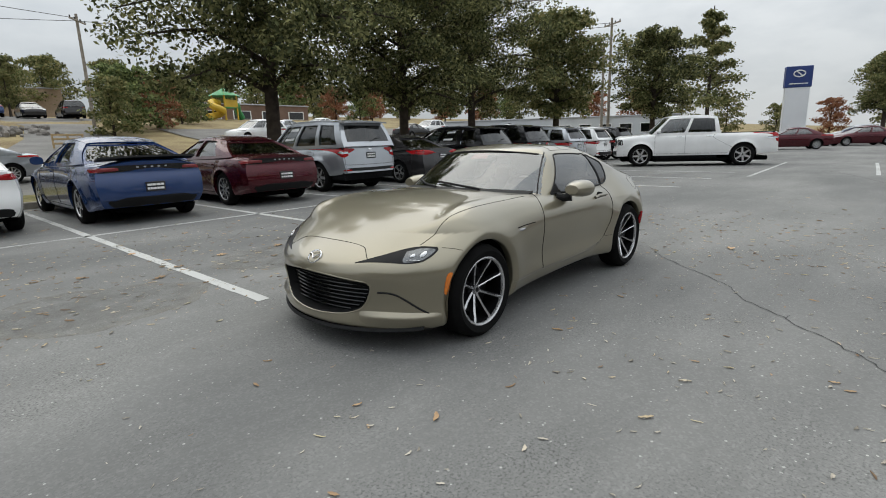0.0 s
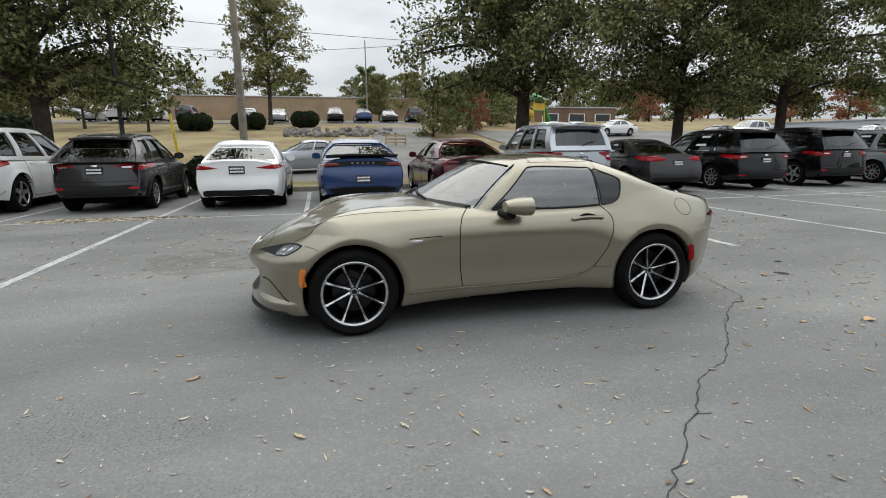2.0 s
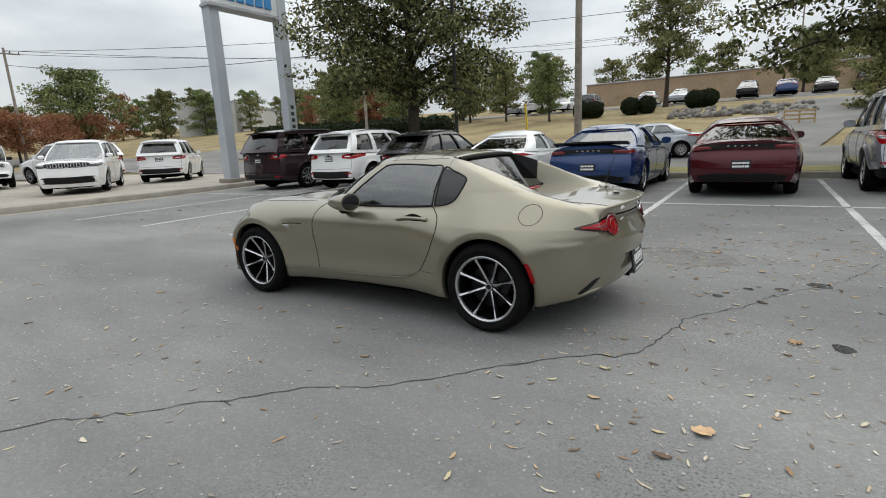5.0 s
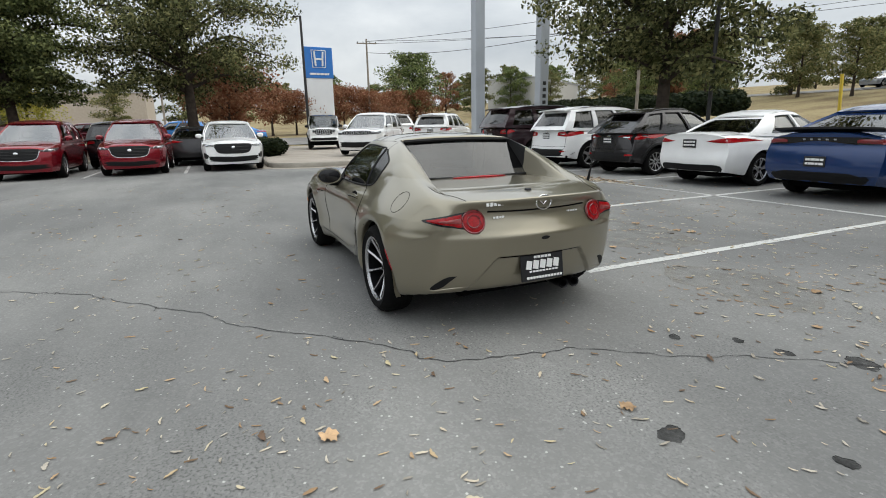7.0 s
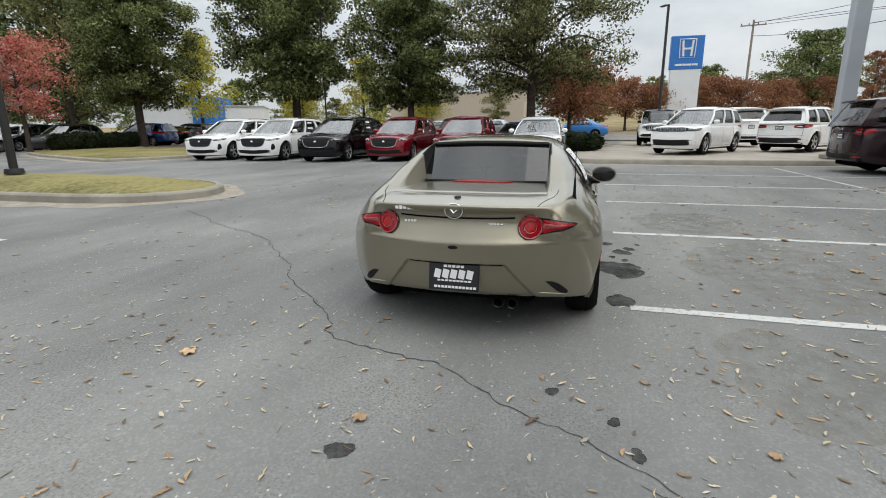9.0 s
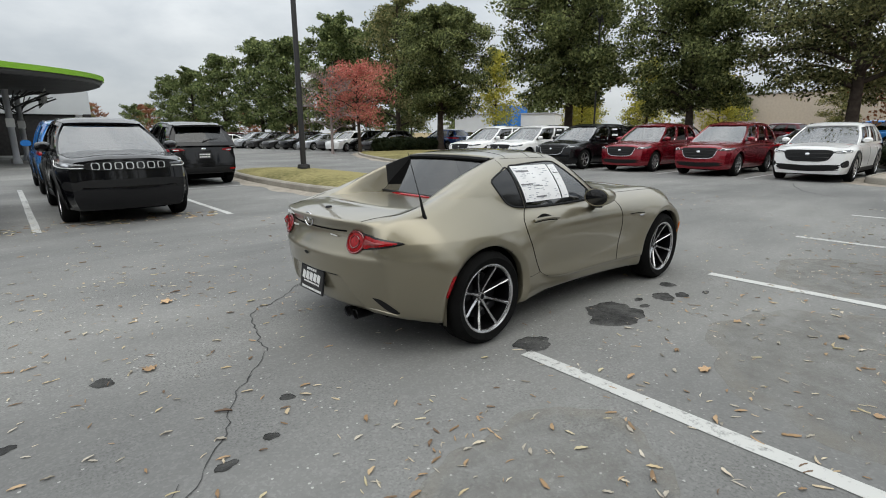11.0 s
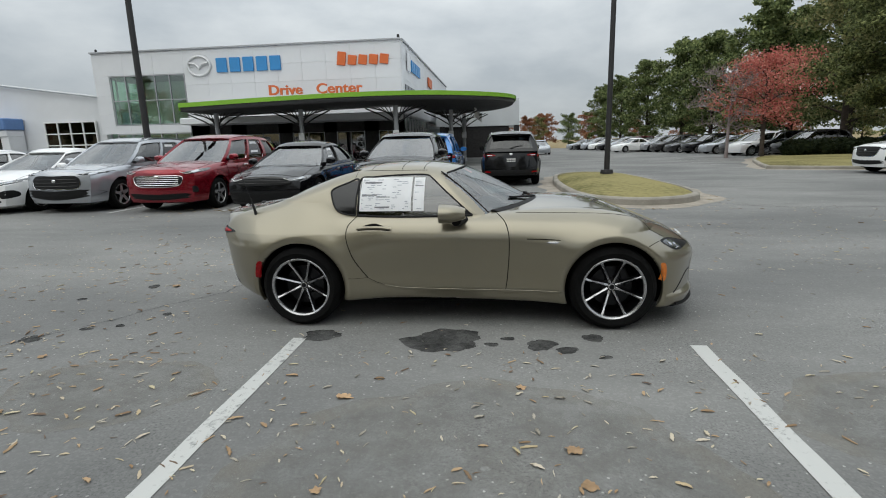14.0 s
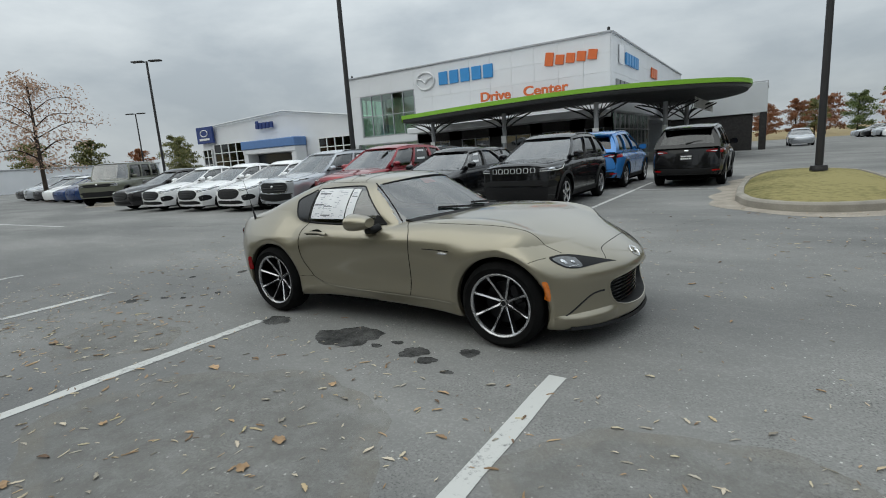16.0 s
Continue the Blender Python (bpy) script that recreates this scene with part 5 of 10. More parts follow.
    @classmethod
    def meet(c, start, way, far, steps=40):
        """Where rays from inside first leave the skin."""
        lo, hi = np.zeros(len(start)), np.full(len(start), far)
        done = np.zeros(len(start), bool)
        last = np.zeros(len(start))
        for t in np.linspace(far / steps, far, steps):
            p = start + way * t
            out = (c.value(p[:, 0], p[:, 1], p[:, 2]) > 0) & ~done
            lo[out], hi[out] = last[out], t
            done |= out
            last[~done] = t
        for _ in range(16):
            m = (lo + hi) / 2
            p = start + way * m[:, None]
            out = c.value(p[:, 0], p[:, 1], p[:, 2]) > 0
            hi, lo = np.where(out, m, hi), np.where(out, lo, m)
        return start + way * hi[:, None]

    @classmethod
    def normal(c, p):
        e = 0.0015
        g = np.stack([c.value(*(p + e * d).T) - c.value(*(p - e * d).T) for d in np.eye(3)], 1)
        return g / np.maximum(np.linalg.norm(g, axis=1, keepdims=True), 1e-9)

    @classmethod
    def settle(c, p, axis, reach=0.04):
        """Slide points along one axis onto the skin, where it is near."""
        q = p.copy()
        lo, hi = p[:, axis] - reach, p[:, axis] + reach
        a, b = p.copy(), p.copy()
        a[:, axis], b[:, axis] = lo, hi
        ok = (c.value(*a.T) < 0) & (c.value(*b.T) > 0)
        for _ in range(18):
            m = (lo + hi) / 2
            q[:, axis] = m
            out = c.value(*q.T) > 0
            hi, lo = np.where(out, m, hi), np.where(out, lo, m)
        q[~ok] = p[~ok]
        return q, ok


def nearest_on(line, pts):
    """For flat points, the nearest place on a polyline and how far off it is."""
    best, place = np.full(len(pts), 9.0), pts.copy()
    for a, b in zip(line[:-1], line[1:]):
        a, d = np.array(a), np.array(b) - np.array(a)
        t = np.clip(((pts - a) @ d) / max(d @ d, 1e-12), 0, 1)
        q = a + t[:, None] * d
        r = np.linalg.norm(pts - q, axis=1)
        near = r < best
        best[near], place[near] = r[near], q[near]
    return place, best


def in_outline(poly, a, b):
    hit = np.zeros(len(a), bool)
    for (x0, y0), (x1, y1) in zip(poly, (*poly[1:], poly[0])):
        if y0 != y1:
            hit ^= ((y0 > b) != (y1 > b)) & (a < (x1 - x0) * (b - y0) / (y1 - y0) + x0)
    return hit


WINDOW = [(0.150, 0.822), (-0.10, 0.819), (-0.45, 0.819), (-0.697, 0.828), (-0.699, 0.95), (-0.699, 1.083), (-0.60, 1.098), (-0.45, 1.107), (-0.30, 1.111), (-0.205, 1.108), (-0.165, 1.092), (-0.06, 1.002), (0.06, 0.898)]
QUARTER = [(-0.715, 0.829), (-0.716, 0.95), (-0.716, 1.080), (-0.80, 1.058), (-0.88, 1.028), (-0.918, 1.003), (-0.912, 0.965), (-0.890, 0.910), (-0.862, 0.868), (-0.815, 0.843), (-0.76, 0.833)]


def roof_end(y):
    return -0.745 - 0.03 * (1 - (np.abs(y) / 0.46) ** 2)


def skin_grid():
    """The left half of the skin as a grid of quads, its edges drawn to the arches, windows and roof's end. Points, normals, quads."""
    C = RoadsterSkin
    rows = [(-1.25, a) for a in np.linspace(-math.pi / 2, 0, 115)[:-1]] + [(x, 0.0) for x in np.linspace(-1.25, 1.25, 250)] + [(1.25, a) for a in np.linspace(0, math.pi / 2, 115)[1:]]
    lift = np.linspace(radians(-33), math.pi / 2, 170)
    sx, az = (np.repeat([r[k] for r in rows], len(lift)) for k in (0, 1))
    th = np.tile(lift, len(rows))
    way = np.stack([np.sin(az) * np.cos(th), np.cos(az) * np.cos(th), np.sin(th)], 1)
    start = np.stack([sx, 0 * sx, 0 * sx + 0.50], 1)
    p = C.meet(start, way, 1.25)
    for xc in (1.14, -1.14):
        r = np.hypot(p[:, 0] - xc, p[:, 2] - 0.302)
        k = np.where((np.abs(r - 0.337) < 0.0075) & (p[:, 1] > 0.6))[0]
        q = p[k].copy()
        q[:, 0] = xc + (q[:, 0] - xc) * 0.337 / r[k]
        q[:, 2] = 0.302 + (q[:, 2] - 0.302) * 0.337 / r[k]
        p[k], _ = C.settle(q, 1)
    for line in (WINDOW, QUARTER):
        k = np.where((p[:, 2] > 0.80) & (p[:, 1] > 0.45) & (p[:, 0] > -1.0) & (p[:, 0] < 0.2))[0]
        place, off = nearest_on([*line, line[0]], p[k][:, [0, 2]])
        near = off < 0.0068
        k, place = k[near], place[near]
        q = p[k].copy()
        q[:, 0], q[:, 2] = place[:, 0], place[:, 1]
        p[k], _ = C.settle(q, 1)
    up = C.upper(*p.T) < C.lower(*p.T) + 0.01
    k = np.where(up & (np.abs(p[:, 0] - roof_end(p[:, 1])) < 0.0055) & (p[:, 1] < 0.47))[0]
    q = p[k].copy()
    q[:, 0] = roof_end(q[:, 1])
    p[k], _ = C.settle(q, 2)
    k = np.where(up & (p[:, 0] < -0.74) & (np.abs(p[:, 1] - C.inner_y(p[:, 0])) < 0.0055))[0]
    q = p[k].copy()
    q[:, 1] = C.inner_y(q[:, 0])
    p[k], _ = C.settle(q, 2)
    w = len(lift)
    i = (np.arange(len(rows) - 1)[:, None] * w + np.arange(w - 1)).ravel()
    quads = np.stack([i, i + w, i + w + 1, i + 1], 1)
    return p, C.normal(p), quads


def skin_part(name, skin, pick, material, parent, halves=(1, -1), label=""):
    """The picked quads of the skin, on one side or both, as one mesh with the skin's own normals."""
    p, nor, quads = skin
    f = quads[pick]
    used, f = np.unique(f, return_inverse=True)
    f = f.reshape(-1, 4)
    vs, ns, fs = [], [], []
    for sg in halves:
        o = sum(len(v) for v in vs)
        vs.append(p[used] * (1, sg, 1)), ns.append(nor[used] * (1, sg, 1))
        fs.append((f if sg < 0 else f[:, ::-1]) + o)
    me = bpy.data.meshes.new(name)
    me.from_pydata(np.concatenate(vs).tolist(), [], np.concatenate(fs).tolist())
    me.materials.append(material)
    me.shade_smooth()
    me.normals_split_custom_set_from_vertices(np.concatenate(ns).tolist())
    me.update()
    return part(name, me, None, parent, label)


def roadster():
    C = RoadsterSkin
    s = dict(xf=1.885, xr=-1.945, ax=1.14, rx=-1.14, rz=0.302, R=0.302, ra=0.337, rim=0.222, tw=0.205, half=0.858, kind="roadster", wheel="sport8", wheel_in=0.022)
    s["hw"] = lambda x: float(C.plan(x))
    s["side_at"] = lambda x, z: float(C.side(x, z))
    root = thing("roadster", "sand-beige metallic two-seat roadster with hard folding roof, parked on asphalt", "car")
    skin = skin_grid()
    p, nor, quads = skin
    mid, up_n = p[quads].mean(1), nor[quads].mean(1)
    x, y, z = mid.T
    whole = Geo()
    lap = np.where(p[:, 1] < 1e-4, -0.001, p[:, 1])
    whole.v = [(q[0], b, q[2]) for q, b in zip(p.tolist(), lap.tolist())] + [(q[0], -b, q[2]) for q, b in zip(p.tolist(), lap.tolist())]
    whole.f = [tuple(q[::-1]) for q in quads.tolist()] + [tuple(k + len(p) for k in q) for q in quads.tolist()]
    bvh = bvh_of(whole)

    half_mouth = [(0.0, 0.474), (0.16, 0.468), (0.27, 0.458), (0.37, 0.447), (0.438, 0.436), (0.452, 0.412), (0.441, 0.374), (0.41, 0.31), (0.37, 0.272), (0.30, 0.247), (0.24, 0.236), (0.12, 0.225), (0.0, 0.221)]
    mouth = half_mouth + [(-a, b) for a, b in half_mouth[-2:0:-1]]
    door_front = [(0.300, 0.838), (0.333, 0.824), (0.381, 0.779), (0.407, 0.70), (0.411, 0.60), (0.408, 0.50), (0.397, 0.361), (0.388, 0.297)]
    door_rear = [(-0.690, 0.838), (-0.719, 0.806), (-0.758, 0.765), (-0.772, 0.72), (-0.767, 0.657), (-0.745, 0.59), (-0.716, 0.519), (-0.670, 0.445), (-0.622, 0.379)]
    door_foot = [(-0.622, 0.379), (-0.56, 0.346), (-0.50, 0.324), (-0.38, 0.306), (0.13, 0.291), (0.388, 0.287)]
    door_poly = door_front + door_foot[::-1] + door_rear[::-1]
    hood_side = [(0.46, 0.676), (0.66, 0.678), (0.856, 0.676), (1.12, 0.687), (1.25, 0.682), (1.362, 0.664), (1.44, 0.650), (1.511, 0.629)]
    hood_lamp = [(1.571, 0.574), (1.668, 0.480), (1.735, 0.404)]
    hood_nose = [(1.735, 0.404), (1.712, 0.368), (1.680, 0.318), (1.674, 0.25), (1.677, 0.12), (1.679, 0.0)]
    hood_poly = [(0.40, 0.0), *hood_side, *hood_lamp, *hood_nose[1:]]
    boot_side = [(-1.50, 0.565), (-1.58, 0.556), (-1.66, 0.524), (-1.75, 0.490), (-1.83, 0.470)]
    boot_poly = [(-0.9, 0.0), (-0.9, 0.50), (-1.45, 0.55), *boot_side, (-1.96, 0.44), (-1.96, 0.0)]

    arch = np.minimum(np.hypot(x - 1.14, z - 0.302), np.hypot(x + 1.14, z - 0.302)) < 0.337
    gone = (arch & (y > 0.45)) | (up_n[:, 2] < -0.80)
    gone |= (x > 1.4) & np.any([in_outline(mouth, p[quads[:, k], 1], p[quads[:, k], 2]) for k in range(4)], axis=0)
    canopy_ = C.upper(x, y, z) < C.lower(x, y, z)
    gone |= canopy_ & (x < roof_end(y)) & (y < C.inner_y(x)) & (x > -1.70)
    v = (z - 0.862) / 0.326
    screen_ = canopy_ & (x - C.screen(y, z) > C.upper(x, y, z) - 0.012) & (y < (0.690 - 0.172 * v) * 0.972) & (z < 1.150 - 0.035 * (y / 0.5) ** 2)
    kinds = (("window", in_outline(WINDOW, x, z) & (y > 0.45)), ("quarter", in_outline(QUARTER, x, z) & (y > 0.45)), ("screen", screen_),
             ("header", canopy_ & (x > -0.225) & (y < 0.50) & (z > 1.09)), ("roof_front", canopy_ & (x > -0.395) & (x < 0) & (y < 0.50) & (z > 1.1)),
             ("roof_rear", canopy_ & (x > -0.90) & (x < 0) & (y < 0.47) & (z > 1.1)), ("pillar", canopy_ & (x > -0.22)),
             ("buttress", canopy_), ("door", in_outline(door_poly, x, z) & (y > 0.55)), ("hood", in_outline(hood_poly, x, y) & (z > 0.52)),
             ("boot", in_outline(boot_poly, x, y) & (z > 0.755)), ("sill", (z < C.sill_line(x)) & (np.abs(x) < 0.80) & (y > 0.5)),
             ("fbump", (x > 1.30) & (z < 0.615)), ("rbump", (x < -1.47) & (z < 0.70)), ("body", x < 9))
    left, pick = ~gone, {}
    for key, where in kinds:
        pick[key] = left & where
        left &= ~where
    for nm, key in (("body", "body"), ("bonnet", "hood"), ("boot_lid", "boot"), ("front_bumper", "fbump"), ("rear_bumper", "rbump"), ("windscreen_header", "header"), ("roof_panel", "roof_front"), ("roof_panel", "roof_rear")):
        skin_part(nm, skin, pick[key], HERO, root)
    skin_part("windscreen", skin, pick["screen"], GLASS_H, root)
    for sg in (1, -1):
        for nm, key, m_ in (("door", "door", HERO), ("a_pillar", "pillar", HERO), ("buttress", "buttress", HERO), ("sill", "sill", HERO), ("door_window", "window", GLASS_S), ("quarter_window", "quarter", GLOSSB)):
            skin_part(nm, skin, pick[key], m_, root, (sg,))

    def gap(pts, way, r=0.0028, n=40):
        g = trace(bvh, pts, way, r, n, 0.0008)
        if g.f:
            part("panel_gap", g, SEAM, root)

    def both(pts, way, r=0.0028, n=40):
        if way == "top":
            gap(pts, way, r, n), gap([(a, -b) for a, b in pts], way, r, n)
        else:
            gap(pts, "left", r, n), gap(pts, "right", r, n)
    both(door_front, "side", 0.0036), both(door_rear, "side", 0.0036), both(door_foot[:3], "side", 0.0018)
    both([(1.447, 0.632), (1.402, 0.624), (1.358, 0.610)], "side", 0.0022, 16)
    both([(-0.622, 0.379), (-0.70, 0.374), (-0.765, 0.374)], "side", 0.0015, 16)
    both(hood_side, "top", 0.0026, 60), both(hood_nose, "top", 0.0026, 40)
    both(boot_side, "top", 0.0026, 30)
    gap([(0.345, 0.757), (0.2, 0.754), (0.0, 0.753), (-0.2, 0.754), (-0.345, 0.757)], "rear", 0.0055)
    gap([(-1.425 + 0.072 * math.cos(a), 0.790 + 0.060 * math.sin(a)) for a in np.linspace(0, 2 * math.pi, 26)], "left", 0.0024, 50)
    for xr_, y_ in ((-0.228, 0.49), (-0.395, 0.49), (-0.632, 0.47)):
        gap([(xr_ + 0.02 * (1 - (b / y_) ** 2), b) for b in np.linspace(-y_, y_, 9)], "top", 0.0028)
    both([(-0.20, 0.497), (-0.45, 0.500), (-0.70, 0.478)], "top", 0.0024)
    both([(-0.755, 1.068), (-0.745, 1.10), (-0.742, 1.135)], "side", 0.0020, 16)
    part("wheel_well_liner", wells(s), UNDER, root)
    put_wheels(s, root)
    for xc in (1.14, -1.14):
        for sg in (1, -1):
            ring = [(xc + 0.337 * math.cos(a), 0.302 + 0.337 * math.sin(a)) for a in np.linspace(-0.36, math.pi + 0.36, 50)]
            rows = [[(xc + (a - xc) * k, sg * (float(C.side(a, b)) + o), 0.302 + (b - 0.302) * k) for a, b in ring] for k, o in ((1.004, -0.0005), (0.996, -0.006), (0.992, -0.016), (1.0, -0.045))]
            part("arch_lip", Geo().grid(rows, flip=sg < 0), HERO, root, smooth=180)
    # mouth
    deep = Geo()
    ring = smooth_line([(*q, 0) for q in (*mouth, mouth[0])], 80)[:-1]
    rows = []
    for sc, d in ((1.075, -0.0005), (1.05, -0.0035), (1.02, -0.004), (1.0, 0.003), (0.985, 0.02), (0.96, 0.07), (0.90, 0.16)):
        row = []
        for q in ring:
            b, c = q.x * (1 + (sc - 1) * 0.55 if sc > 1 else sc), 0.345 + (q.y - 0.345) * sc
            h = bvh.ray_cast(Vector((9, b, max(c, 0.19))), Vector((-1, 0, 0)))[0]
            row.append((h.x - d, b, c))
        rows.append(row)
    part("grille_surround", Geo().grid(rows[:4], close=True, flip=True), HERO, root, smooth=180)
    rows = rows[3:]
    deep.grid(rows, close=True, flip=True)
    o = len(deep.v)
    deep.v += rows[-1]
    deep.f.append(tuple(range(o, o + len(ring)))[::-1])
    grille = part("grille", deep, PLASTIC, root)
    for i in range(8):
        zz = 0.25 + i * 0.026
        w = max(b for b in np.linspace(0, 0.46, 93) if inside(mouth, b + 0.0001, zz)) * 0.93 - 0.012
        pts = [(bvh.ray_cast(Vector((9, b, zz)), Vector((-1, 0, 0)))[0].x - 0.060, b, zz) for b in np.linspace(-w, w, 13)]
        part("grille_bar", Geo().tube(pts, 0.0055, 6), GLOSSB, grille)
    edge_x = [bvh.ray_cast(Vector((9, b, 0.22)), Vector((-1, 0, 0)))[0].x for b in np.linspace(-0.72, 0.72, 41)]
    lip = Geo().sheet([[(a + dx, b, c + 0.022 * (abs(b) / 0.72) ** 3) for a, b in zip(edge_x, np.linspace(-0.72, 0.72, 41))] for dx, c in ((-0.10, 0.126), (-0.02, 0.130), (0.014, 0.138), (0.004, 0.158))], 0.008)
    part("front_lip", lip, PLASTIC, root)
    for sg in (1, -1):
        way = "left" if sg > 0 else "right"

        def round_corner(a, c, out_):
            """A point of the bumper at an angle round its corner, lifted off the skin."""
            d = Vector((math.cos(a), sg * math.sin(a), 0))
            h = bvh.ray_cast(Vector((1.35, sg * 0.30, c)), d)[0]
            return (h + d * out_) if h is not None else Vector((1.6, sg * 0.6, c))
        vent = [(0.493, 0.383), (0.54, 0.383), (0.587, 0.372), (0.639, 0.336), (0.701, 0.283), (0.752, 0.244)]
        line = trace(bvh, [(sg * a, b) for a, b in vent], "front", 0.0075, 26, 0.0035)
        part("bumper_vent", line, PLASTIC, root)
        fin = []
        for i in range(23):
            u = i / 22
            a, w_ = math.radians(mix(10, 72, u)), math.sin(math.pi * min(1, u * 1.15 + 0.02 if u < 0.5 else 1.12 * (1 - u) + 0.03)) ** 0.7
            fin.append([round_corner(a, c, o * w_ - 0.003 * (1 - w_)) for c, o in ((0.268 - 0.006 * u, 0.0), (0.246, 0.020), (0.236, 0.026), (0.228, 0.024), (0.205, 0.012), (0.180, 0.002))])
        part("bumper_fin", Geo().grid(fin, flip=sg < 0), HERO, root, smooth=60)
        lamp_line = [(0.345, 0.550), (0.404, 0.569), (0.48, 0.594), (0.574, 0.625), (0.651, 0.637), (0.722, 0.634), (0.735, 0.612), (0.718, 0.578), (0.690, 0.561), (0.628, 0.554), (0.537, 0.558), (0.44, 0.558)]
        hl = part("headlight", decal(bvh, [(sg * a, b) for a, b in lamp_line], "front", 0.002, rim=0.004, n=72, rings=7), LAMPBLACK, root, "clear lamp unit with dark housing")
        for cy, cz, ry_, rz_, m_ in ((0.684, 0.600, 0.013, 0.015, LAMP), (0.636, 0.592, 0.012, 0.010, LAMP), (0.655, 0.570, 0.034, 0.0030, LAMP)):
            part("lamp_reflector", decal(bvh, [(sg * (cy + ry_ * math.cos(a)), cz + rz_ * math.sin(a)) for a in np.linspace(0, 2 * math.pi, 13)[:-1]], "front", 0.0055, 0.006, n=28), m_, hl)
        part("lamp_reflector", decal(bvh, [(sg * a, b) for a, b in ((0.590, 0.612), (0.650, 0.628), (0.716, 0.626), (0.724, 0.610), (0.708, 0.582), (0.684, 0.568), (0.610, 0.562))], "front", 0.0035, n=36), GREYLENS, hl)
        part("lamp_edge", trace(bvh, [(sg * a, b) for a, b in (*lamp_line[:6],)], "front", 0.0032, 40, 0.0), PLASTIC, hl)
        part("side_marker", decal(bvh, [(1.447, 0.370), (1.487, 0.364), (1.492, 0.43), (1.478, 0.489), (1.447, 0.489), (1.456, 0.43)], way, 0.004, 0.004, rim=0.004), ORANGE, root, "amber front marker lens")
        part("side_marker", decal(bvh, [(-1.455, 0.375), (-1.487, 0.38), (-1.478, 0.44), (-1.455, 0.50), (-1.425, 0.50), (-1.44, 0.44)], way, 0.004, 0.004, rim=0.004), REDLENS, root, "red rear marker lens")
        part("wing_badge", decal(bvh, [(0.760, 0.645), (0.735, 0.632), (0.685, 0.634), (0.672, 0.644), (0.72, 0.647)], way, 0.003, 0.002, n=20), ALLOY, root)
        part("sill_edge", trace(bvh, [(0.80, 0.282), (0.45, 0.284), (0.13, 0.288), (-0.2, 0.296), (-0.38, 0.303), (-0.50, 0.322), (-0.575, 0.350)], way, [0.0045] * 40 + [0.004, 0.003, 0.002, 0.001], 44, 0.002), HERO, root)
        gap([(0.765, 0.656), (0.66, 0.662), (0.535, 0.665)], way, 0.0035, 16)
        rec = decal(bvh, [(-0.435, 0.738), (-0.48, 0.770), (-0.56, 0.780), (-0.64, 0.768), (-0.692, 0.742), (-0.62, 0.722), (-0.50, 0.720)], way, 0.0012, n=36)
        part("handle_recess", rec, HERO, root)
        part("handle_shadow", decal(bvh, [(-0.49, 0.757), (-0.55, 0.774), (-0.60, 0.770), (-0.645, 0.755), (-0.57, 0.751)], way, 0.0022, n=28), SEAM, root)
        part("door_handle", trace(bvh, [(-0.435, 0.736), (-0.50, 0.744), (-0.56, 0.746), (-0.63, 0.744), (-0.69, 0.738)], way, 0.0115, 16, -0.010), HERO, root)
        part("handle_shadow", trace(bvh, [(-0.445, 0.729), (-0.56, 0.734), (-0.68, 0.730)], way, 0.004, 14, 0.0), SEAM, root)
        # tail lamps
        tl = part("tail_light", decal(bvh, [(sg * a, b) for a, b in ((0.40, 0.772), (0.494, 0.759), (0.58, 0.745), (0.645, 0.728), (0.690, 0.708), (0.64, 0.691), (0.56, 0.676), (0.47, 0.660), (0.40, 0.642))], "rear", 0.003, 0.004, rim=0.006, n=64), GLOSSB, root, "smoked tail lamp with round red lens")
        wing = [(0.498, 0.749), (0.58, 0.736), (0.636, 0.722), (0.672, 0.709), (0.63, 0.700), (0.56, 0.687), (0.498, 0.677)]
        part("red_lens", decal(bvh, [(sg * a, b) for a, b in wing], "rear", 0.009, 0.004, n=40), REDLENS, tl)
        part("clear_lens", decal(bvh, [(sg * a, b) for a, b in ((0.505, 0.728), (0.575, 0.719), (0.628, 0.711), (0.575, 0.702), (0.505, 0.698))], "rear", 0.014, 0.003, n=28), CLEARLENS, tl)
        part("red_lens", decal(bvh, [(sg * (0.431 + 0.060 * math.cos(a)), 0.705 + 0.060 * math.sin(a)) for a in np.linspace(0, 2 * math.pi, 25)[:-1]], "rear", 0.010, 0.010, n=40), REDLENS, tl)
        part("lens_core", trace(bvh, [(sg * (0.431 + 0.036 * math.cos(a)), 0.705 + 0.036 * math.sin(a)) for a in np.linspace(0, 2 * math.pi, 25)], "rear", 0.004, 40, -0.017), DARKRED, tl)
        part("lens_ring", trace(bvh, [(sg * (0.431 + 0.064 * math.cos(a)), 0.705 + 0.064 * math.sin(a)) for a in np.linspace(0, 2 * math.pi, 25)], "rear", 0.006, 48, -0.009), DARKRED, tl)
        part("rear_vent", decal(bvh, [(sg * a, b) for a, b in ((0.525, 0.381), (0.575, 0.374), (0.625, 0.340), (0.656, 0.298), (0.640, 0.288), (0.600, 0.305), (0.560, 0.345))], "rear", 0.002, rim=0.006), PLASTIC, root)
        part("vent_ledge", trace(bvh, [(sg * a, b) for a, b in ((0.665, 0.292), (0.640, 0.278), (0.58, 0.290), (0.50, 0.300), (0.42, 0.300))], "rear", [0.004, 0.006, 0.008, 0.009, 0.010, 0.010, 0.010, 0.010, 0.010, 0.009, 0.008, 0.006, 0.004, 0.003, 0.002, 0.001], 16, 0.004), HERO, root)
    hit = min(bvh.ray_cast(Vector((-9, 0, c)), Vector((1, 0, 0)))[0].x for c in (0.33, 0.405, 0.47))
    tip = pose(hit - 0.012, 0, 0.402, 0, 8, 0)
